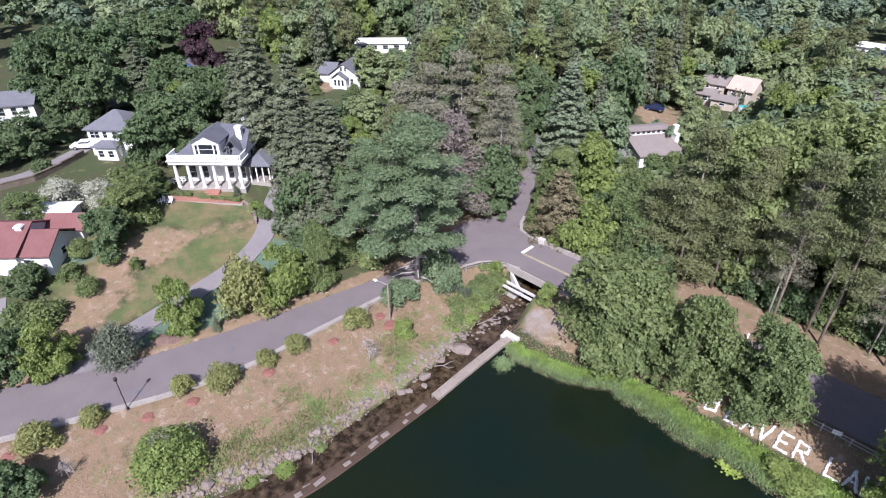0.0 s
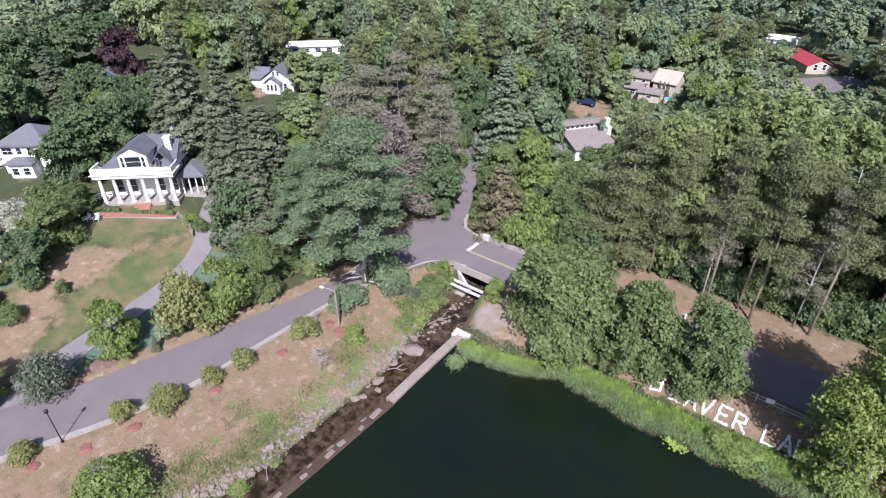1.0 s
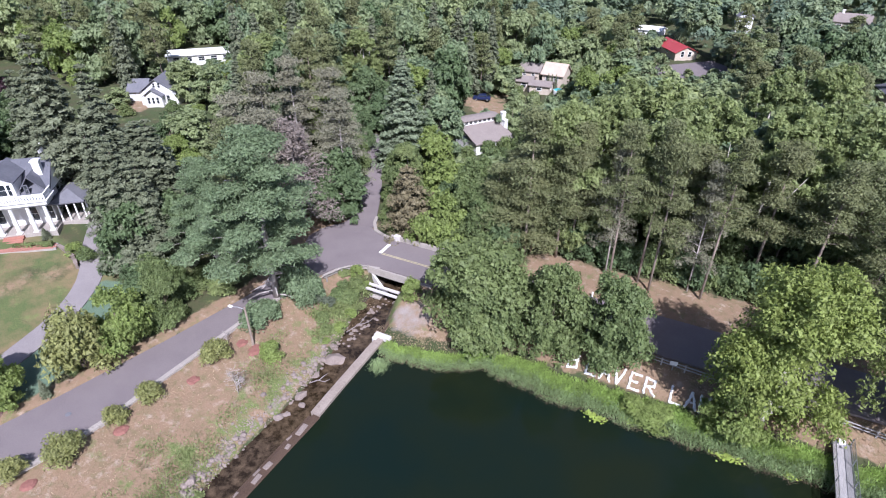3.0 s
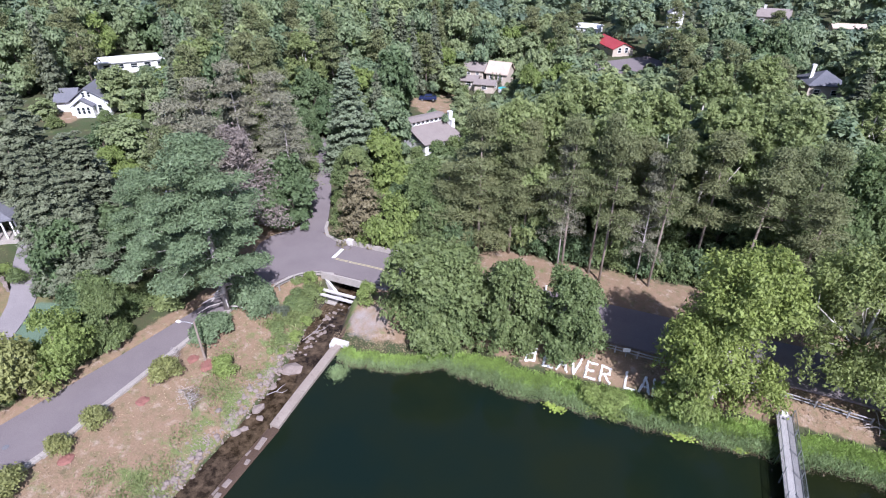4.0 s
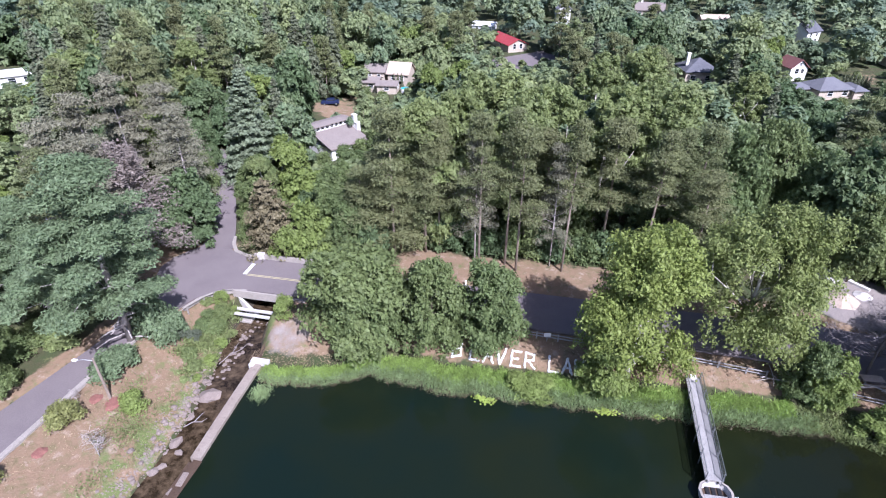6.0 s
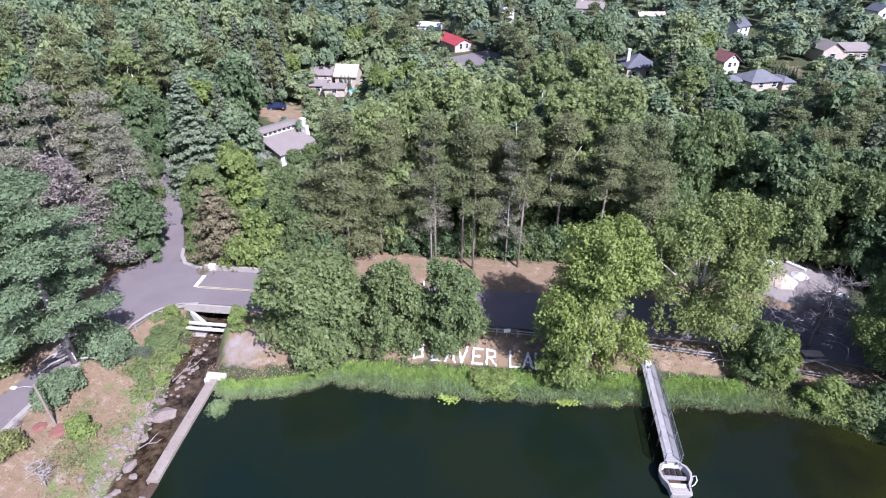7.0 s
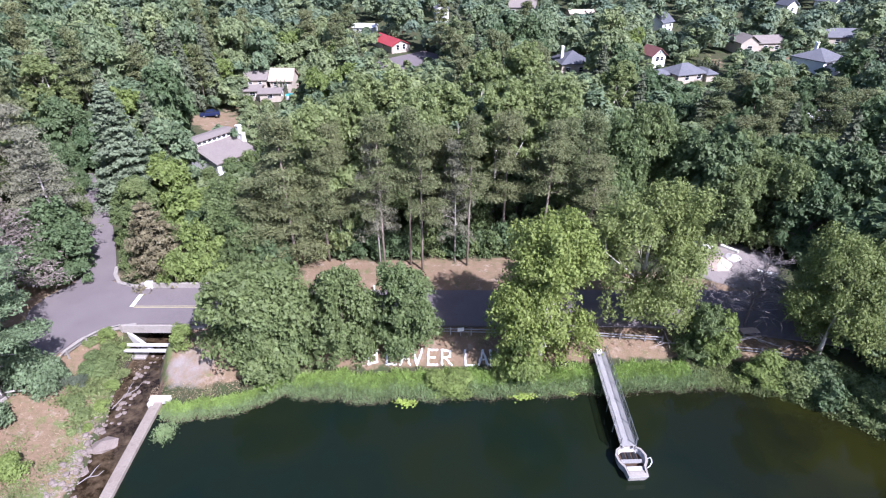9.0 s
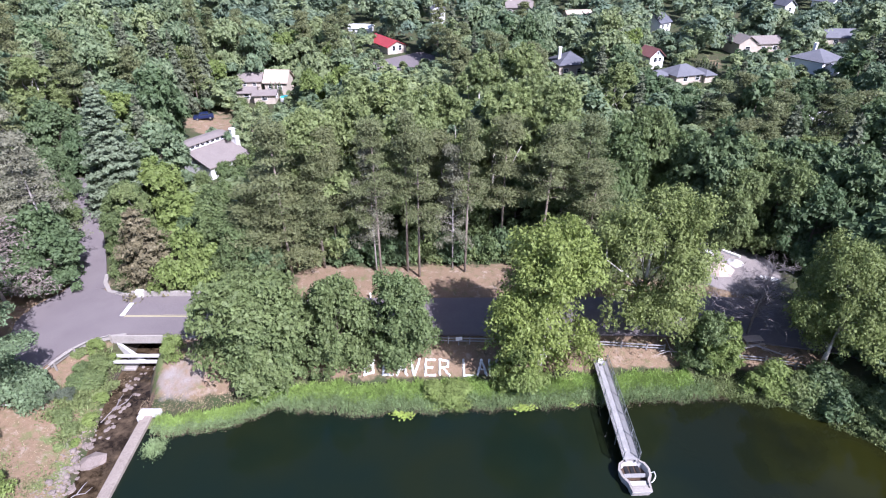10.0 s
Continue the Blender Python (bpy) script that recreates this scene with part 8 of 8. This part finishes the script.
plant("far", -44.6, 157.8, 10.6, 10.5)
plant("farspruce", 7.2, 136.6, 17.9, 6.1)
plant("far", -114.2, 134.3, 16.9, 10.2)
deep_tree(61.9, 65.2, 16.7, 7.0)
deep_tree(82.8, 143.3, 7.3, 7.3)
plant("far", -120.2, 132.5, 16.3, 9.5)
plant("farpine", 24.8, 184.2, 16.5, 7.0)
deep_tree(-17.7, 106.1, 16.5, 6.9)
deep_tree(-8.2, 123.3, 11.5, 10.2)
plant("farpine", -148.5, 99.3, 15.0, 7.0)
plant("far", -101.3, 137.3, 14.2, 11.2)
plant("far", -94.7, 119.9, 17.0, 10.8)
deep_tree(53.3, 93.3, 10.1, 10.3)
plant("far", -73.4, 165.0, 16.7, 9.2)
plant("far", -33.8, 171.4, 11.9, 11.8)
deep_tree(19.1, 129.3, 15.6, 11.5)
plant("far", -160.8, 93.2, 14.6, 11.3)
deep_tree(43.2, 93.7, 10.5, 9.8)
deep_tree(-11, 131.7, 9.7, 9.1)
plant("far", -13.8, 118.7, 12.9, 11.8)
deep_tree(-91.2, 89.2, 13.8, 9.7)
deep_tree(68.5, 69.4, 14.3, 11.9)
deep_tree(7.1, 124.6, 14.1, 8.9)
plant("farlime", -62.6, 106.6, 11.4, 7.5)
plant("farpine", -58.4, 132.6, 14.5, 7.0)
plant("farlime", -81.2, 92.5, 11.4, 8.5)
plant("far", -64.1, 112.5, 10.4, 10.3)
deep_tree(108.9, 125.0, 12.5, 8.5)
plant("far", -57.5, 154.5, 16.1, 10.7)
plant("farpine", 3.2, 119.4, 15.5, 7.0)
plant("far", 13.1, 173.3, 14.4, 9.1)
plant("far", -142.3, 100.5, 16.3, 11.8)
plant("far", -79.5, 115.5, 12.5, 10.0)
plant("far", 24.1, 151.2, 11.6, 9.7)
deep_tree(65.6, 92.6, 8.9, 8.9)
deep_tree(66.4, 99.7, 6.9, 6.9)
plant("farpine", 12.8, 127.8, 18.8, 7.0)
plant("farspruce", -61.2, 97.7, 15.7, 6.0)
plant("farlime", -153.1, 87.9, 11.6, 7.6)
deep_tree(-113.6, 146.8, 14.3, 6.4)
plant("farspruce", 68.4, 120.9, 13.6, 6.1)
deep_tree(-89.2, 162.2, 11.7, 8.2)
plant("farlime", -43.2, 170.2, 12.2, 9.5)
plant("far", -95.0, 137.5, 13.4, 8.9)
deep_tree(2.0, 162.1, 16.8, 6.5)
plant("far", -51.8, 164.9, 15.5, 9.1)
plant("far", 49.2, 161.6, 10.5, 9.2)
deep_tree(3.8, 177.7, 10.1, 9.0)
plant("farshade", -58.1, 94.3, 14.2, 8.6)
plant("far", 25.8, 170.5, 16.2, 9.5)
deep_tree(129.6, 132.2, 16.0, 6.4)
plant("far", -118.5, 124.4, 11.3, 10.0)
plant("far", -49.6, 152.9, 15.4, 9.9)
plant("farshade", 24.5, 160.0, 11.2, 9.3)
plant("farshade", 56.7, 62.6, 13.0, 11.3)
plant("far", -94.3, 113.2, 16.5, 8.6)
plant("farpine", -62.3, 159.0, 17.3, 7.0)
plant("far", -101.9, 152.9, 16.1, 9.3)
plant("far", -77.2, 129.5, 15.2, 8.2)
plant("farlime", -67.0, 81.0, 9.9, 8.7)
deep_tree(19.7, 104.3, 12.6, 9.3)
deep_tree(-2.4, 96.3, 15.9, 8.9)
deep_tree(20.0, 122.3, 11.2, 10.7)
plant("farpine", -140.9, 84.4, 15.9, 7.0)
plant("farshade", 44.8, 111.3, 11.7, 9.3)
plant("farshade", 50.3, 114, 11.1, 9.9)
plant("far", -165.4, 81.1, 15.2, 10.6)
deep_tree(106.5, 146.7, 16.2, 10.3)
plant("farlime", -22.5, 130.2, 11.7, 9.3)
plant("farpine", 2.8, 136.4, 17.0, 7.0)
deep_tree(-6.9, 117.3, 11.1, 8.4)
plant("farspruce", -151.2, 107.4, 17.5, 6.9)
plant("farpine", 5.9, 164.3, 14.3, 7.0)
plant("farshade", 56.5, 100.9, 16.0, 9.9)
plant("farspruce", -72.9, 133.8, 15.6, 6.5)
plant("far", 91.2, 119.9, 13.0, 8.0)
plant("farspruce", -70.7, 130.2, 18.6, 6.1)
deep_tree(-92.2, 147.6, 10.9, 7.1)
deep_tree(65.2, 124.3, 10.3, 8.6)
plant("far", 10.6, 143.4, 14.7, 11.4)
plant("shade", 61.3, 96.3, 14.2, 8.2)
plant("far", 43.9, 154.2, 13.9, 11.2)
deep_tree(15.6, 184.7, 15.0, 9.3)
plant("farshade", -91.8, 96.2, 12.8, 8.4)
plant("farspruce", -68.6, 139.8, 15.5, 7.5)
plant("farlime", -82.0, 140.9, 11.7, 7.4)
plant("farpine", -38.7, 165.1, 17.2, 7.0)
deep_tree(13.2, 155.8, 13.9, 10.6)
deep_tree(20.4, 87.2, 15.1, 8.7)
deep_tree(9.5, 185.5, 14.6, 7.0)
plant("farpine", -72.1, 82.9, 18.9, 7.0)
plant("farpine", -122.3, 78.4, 14.1, 7.0)
plant("farpine", -66.7, 158.7, 18.2, 7.0)
plant("far", -55.8, 101.0, 10.1, 8.7)
plant("farpine", 5.1, 129.9, 15.5, 7.0)
deep_tree(20.7, 172.8, 16.3, 7.3)
deep_tree(113.5, 116.4, 16.3, 7.6)
plant("farshade", 77.8, 90.2, 13.6, 8.4)
deep_tree(73.7, 73.7, 15.3, 8.6)
deep_tree(56.3, 84.0, 11.4, 8.4)
deep_tree(118.0, 143.5, 14.9, 7.1)
plant("farshade", 100.9, 142.5, 3.8, 3.8)
deep_tree(128.5, 126.9, 11.3, 9.0)
plant("farpine", -71.1, 109.0, 18.5, 7.0)
plant("far", -17.7, 137.6, 8.0, 8.0)
plant("wood", 30.6, 90.1, 13.6, 9.7)
plant("far", 90, 154.9, 4.1, 4.1)
plant("far", 56.2, 113.1, 9.4, 7.9)
deep_tree(-53.7, 177.0, 10.5, 8.4)
plant("farshade", -56.4, 109.4, 16.3, 9.8)
deep_tree(76.6, 103.4, 4.2, 4.2)
plant("far", 37.8, 121.2, 10.8, 9.7)
plant("wood", 27.3, 111.5, 14.2, 9.5)
plant("far", -104.0, 120.1, 16.3, 9.2)
plant("far", -76.3, 155.2, 14.4, 9.8)
plant("farpine", -129.2, 121.9, 18.7, 7.0)
deep_tree(-64.5, 171.9, 9.7, 9.3)
plant("far", -124.8, 82.7, 13.2, 8.4)
deep_tree(-29.0, 99.9, 11.5, 8.2)
plant("far", -108.9, 99.3, 3.8, 3.8)
deep_tree(-124.8, 136.3, 12.6, 8.6)
deep_tree(-5.0, 106.8, 12.0, 9.7)
plant("far", -30.9, 164.2, 14.2, 11.1)
plant("farpine", -64.4, 119.0, 15.7, 7.0)
plant("poplar", -83.6, 82.1, 16.2, 9.2)
deep_tree(113.6, 110.1, 12.6, 9.4)
deep_tree(-25.6, 88.7, 11.6, 9.4)
plant("farshade", 92.6, 106.7, 14.5, 8.8)
plant("farpine", 10.4, 131.9, 18.8, 7.0)
deep_tree(11.2, 166.6, 11.7, 10.3)
deep_tree(-20.2, 121.4, 12.1, 9.1)
plant("farpine", 20.9, 136.5, 15.4, 7.0)
deep_tree(5.2, 104.8, 15.2, 6.6)
plant("poplar", -0.2, 102.3, 15.3, 11.3)
plant("farpine", -30.4, 183.3, 15.9, 7.0)
deep_tree(-11.9, 95.3, 13.5, 8.2)
plant("far", 6.4, 150.4, 13.0, 10.2)
plant("farspruce", -52.5, 95.3, 16.5, 6.1)
plant("farspruce", 38.4, 140.0, 14.2, 7.0)
plant("farpine", -80.9, 109.5, 18.7, 7.0)
plant("farspruce", 68.2, 82.4, 14.8, 6.7)
plant("far", -138.9, 123.6, 11.7, 11.0)
deep_tree(38.0, 102.0, 10.4, 8.4)
plant("farspruce", 6.7, 171.8, 15.6, 6.1)
deep_tree(13.4, 149.0, 13.9, 8.1)
plant("farlime", -28.6, 151.8, 11.8, 8.6)
plant("far", -132.0, 92.5, 10.8, 8.2)
plant("farspruce", 61.7, 118.1, 15.5, 7.0)
plant("shade", 46.1, 86.3, 13.5, 10.9)
deep_tree(98.0, 108.8, 19.7, 6.8)
plant("farshade", 107.9, 133.1, 10.3, 9.6)
deep_tree(36.7, 95.5, 16.6, 6.9)
plant("farspruce", -85.1, 77, 12.2, 7.5)
plant("farspruce", -86.2, 94.6, 16.1, 6.1)
plant("farspruce", 37.3, 106.9, 16.8, 6.1)
plant("farpine", 85.6, 151.3, 5.5, 5.5)
plant("farlime", -139.2, 106.4, 10.9, 7.5)
deep_tree(-63.4, 165.3, 12.8, 9.7)
plant("far", -48.2, 178.3, 11.8, 8.5)
plant("farshade", 69.7, 107.2, 4.1, 4.1)
plant("far", 30.9, 183.3, 14.9, 9.1)
plant("far", -169.8, 74.9, 14.1, 10.9)
plant("farpine", -42.6, 176.1, 15.7, 7.0)
deep_tree(-51.3, 159.2, 10.2, 8.0)
plant("farpine", -1.6, 179.3, 18.5, 7.0)
plant("farspruce", -102.8, 115.1, 17.6, 7.2)
deep_tree(27.9, 117.3, 10.6, 8.4)
plant("far", -96.1, 158.8, 13.5, 11.7)
deep_tree(-83.5, 158.8, 12.8, 8.4)
deep_tree(88.8, 88.1, 15.7, 7.8)
plant("far", -68.1, 153.8, 12.0, 8.3)
plant("far", -147.2, 113.4, 14.6, 11.7)
plant("farspruce", 59.9, 79.6, 18.2, 7.0)
plant("far", -88.8, 125.2, 13.7, 8.7)
plant("farspruce", -59.8, 128.6, 18.5, 6.1)
plant("farspruce", -100.5, 111.2, 18.3, 7.3)
plant("farlime", -58.0, 144.3, 9.5, 7.4)
deep_tree(-17.0, 113.3, 16.3, 7.2)
deep_tree(113.4, 147.3, 12.5, 9.2)
plant("farlime", -145.9, 79.1, 11.8, 8.1)
deep_tree(32.0, 123.7, 11.0, 8.2)
plant("farpine", -144.0, 74.8, 18.1, 7.0)
deep_tree(-112.7, 140.6, 10.2, 10.0)
plant("farpine", -151.0, 82.7, 14.2, 7.0)
deep_tree(123.8, 122.2, 15.0, 9.1)
plant("farpine", -118.5, 85.3, 17.4, 7.0)
deep_tree(83.6, 105.5, 11.0, 8.0)
plant("far", -15.7, 125.7, 11.2, 8.5)
deep_tree(7.9, 115.2, 9.6, 8.1)
plant("far", -3.6, 130.8, 10.8, 9.8)
plant("farlime", -45.9, 164.7, 11.9, 9.1)
plant("farshade", 23.5, 165.4, 15.9, 8.3)
deep_tree(18.8, 148.8, 12.7, 8.3)
deep_tree(14.3, 134.6, 12.8, 7.2)
plant("farspruce", -63.2, 101.9, 16.1, 7.3)
plant("farpine", -113.8, 121.6, 15.9, 7.0)
plant("far", -103.6, 98.1, 16.2, 8.6)
deep_tree(-79.1, 145.6, 14.7, 6.5)
plant("farspruce", -116.1, 75.2, 19.1, 6.0)
plant("farpine", -97.3, 100.2, 15.8, 7.0)
plant("farspruce", -71.0, 76.1, 17.7, 7.2)
plant("far", -61.9, 123.9, 11.6, 8.2)
plant("farspruce", 58.3, 91.3, 15.5, 6.9)
deep_tree(-23.5, 136.1, 14.5, 7.7)
plant("farlime", -16.3, 132.5, 9.5, 8.1)
plant("farspruce", -28.3, 176, 8.7, 6.5)
deep_tree(-83.6, 134.0, 13.5, 11.2)
plant("farpine", -107.4, 151.8, 15.3, 7.0)
deep_tree(70, 96, 7.4, 7.0)
deep_tree(71, 127.4, 11.8, 8.9)
plant("farpine", -79.3, 75.8, 16.6, 7.0)
deep_tree(118.3, 114.3, 11.7, 7.9)
deep_tree(81.8, 93.4, 16.4, 6.1)
plant("farlime", -29.2, 129.0, 10.9, 7.1)
plant("farspruce", 102.6, 133.3, 17.9, 7.0)
plant("farspruce", -138.2, 95.7, 16.5, 6.2)
plant("farpine", -25.7, 140.7, 18.1, 7.0)
deep_tree(-17.0, 80.9, 18.2, 7.0)
deep_tree(124.4, 137.5, 14.2, 7.7)
deep_tree(6.1, 86.7, 19.0, 6.1)
plant("far", -124.7, 124.5, 14.2, 8.6)
plant("farpine", -78.3, 96.6, 17.4, 7.0)
deep_tree(-85.7, 88.5, 14.9, 6.1)
plant("farlime", 55.5, 173.5, 10.6, 7.1)
deep_tree(40.5, 82.6, 12.2, 7.4)
plant("farspruce", -96.2, 88.8, 19.4, 6.4)
plant("farlime", -45.2, 83.4, 9.5, 7.1)
plant("farpine", 19.4, 116.8, 18.6, 7.0)
deep_tree(-31, 77.4, 8.6, 8.6)
deep_tree(70.9, 101.3, 6.0, 6.0)
deep_tree(-31.1, 104.2, 9.5, 7.1)

plant("wood", -107.8, 92.2, 5.2, 5.2)
for x, y, h, w in ((-118, 88.5, 4.0, 5.0), (-112.5, 95, 4.2, 5.5), (-109.5, 98.5, 4.6, 5.0), (-121.5, 86, 4.4, 5.0), (-107.5, 67.0, 2.6, 3.0), (-101.5, 73.5, 2.4, 3.0), (-113.0, 69.5, 4.0, 4.5),
                   (-50, 137.5, 2.8, 3.5), (-44.5, 134.5, 2.6, 3.2), (-37.8, 139.5, 3.6, 4.0), (-36.5, 145.5, 5.0, 5.0), (59, 148.6, 3.0, 4.0), (65.5, 146.5, 2.6, 3.5), (73.5, 147, 3.4, 4.0), (57.5, 163, 4.0, 4.4), (68, 164.5, 3.6, 4.0),
                   (35, 156, 3.2, 4.0), (42.5, 157, 4.4, 5.0), (88, 172.5, 4.0, 4.5), (97, 173, 4.2, 5.0), (101, 151.5, 3.6, 4.5), (111, 151, 4.0, 4.5)):
    plant("hedge" if h < 3 else "farshade" if x > 80 else "wood", x, y, h, w)
# dark pines whose colour stands in for deep shade between the eastern trees
for x, y, h, w in ((47, 84, 15, 7.5), (53, 90, 16, 8), (59, 97, 15, 8), (48, 98, 17, 8), (56, 105, 16, 9), (64, 88, 17, 8), (70, 93, 16, 8), (63, 104, 15, 8), (72, 104, 15, 8), (80, 98, 16, 8)):
    plant("lowpine", x, y, h, w, "dark pine in the eastern woods")
for x, y, h, w in ((-43.5, 93.5, 3.0, 3.6), (-40.5, 97.5, 3.2, 3.6), (-38.4, 101.0, 3.2, 3.4), (-45.6, 91.5, 4.2, 4.0)):
    plant("hedge" if h < 4 else "wood", x, y, h, w)
tagged(new("deep_woods", leaf_mesh("deep_woods", np.concatenate(DEEP), "deep")), "green forest trees standing behind other trees", "woods", kind="stuff")

for key, (ob, _, _) in KINDS.items():   # kinds that found no place
    if key not in FIRST:
        for o in (*ob.children_recursive, ob):
            bpy.data.objects.remove(o)
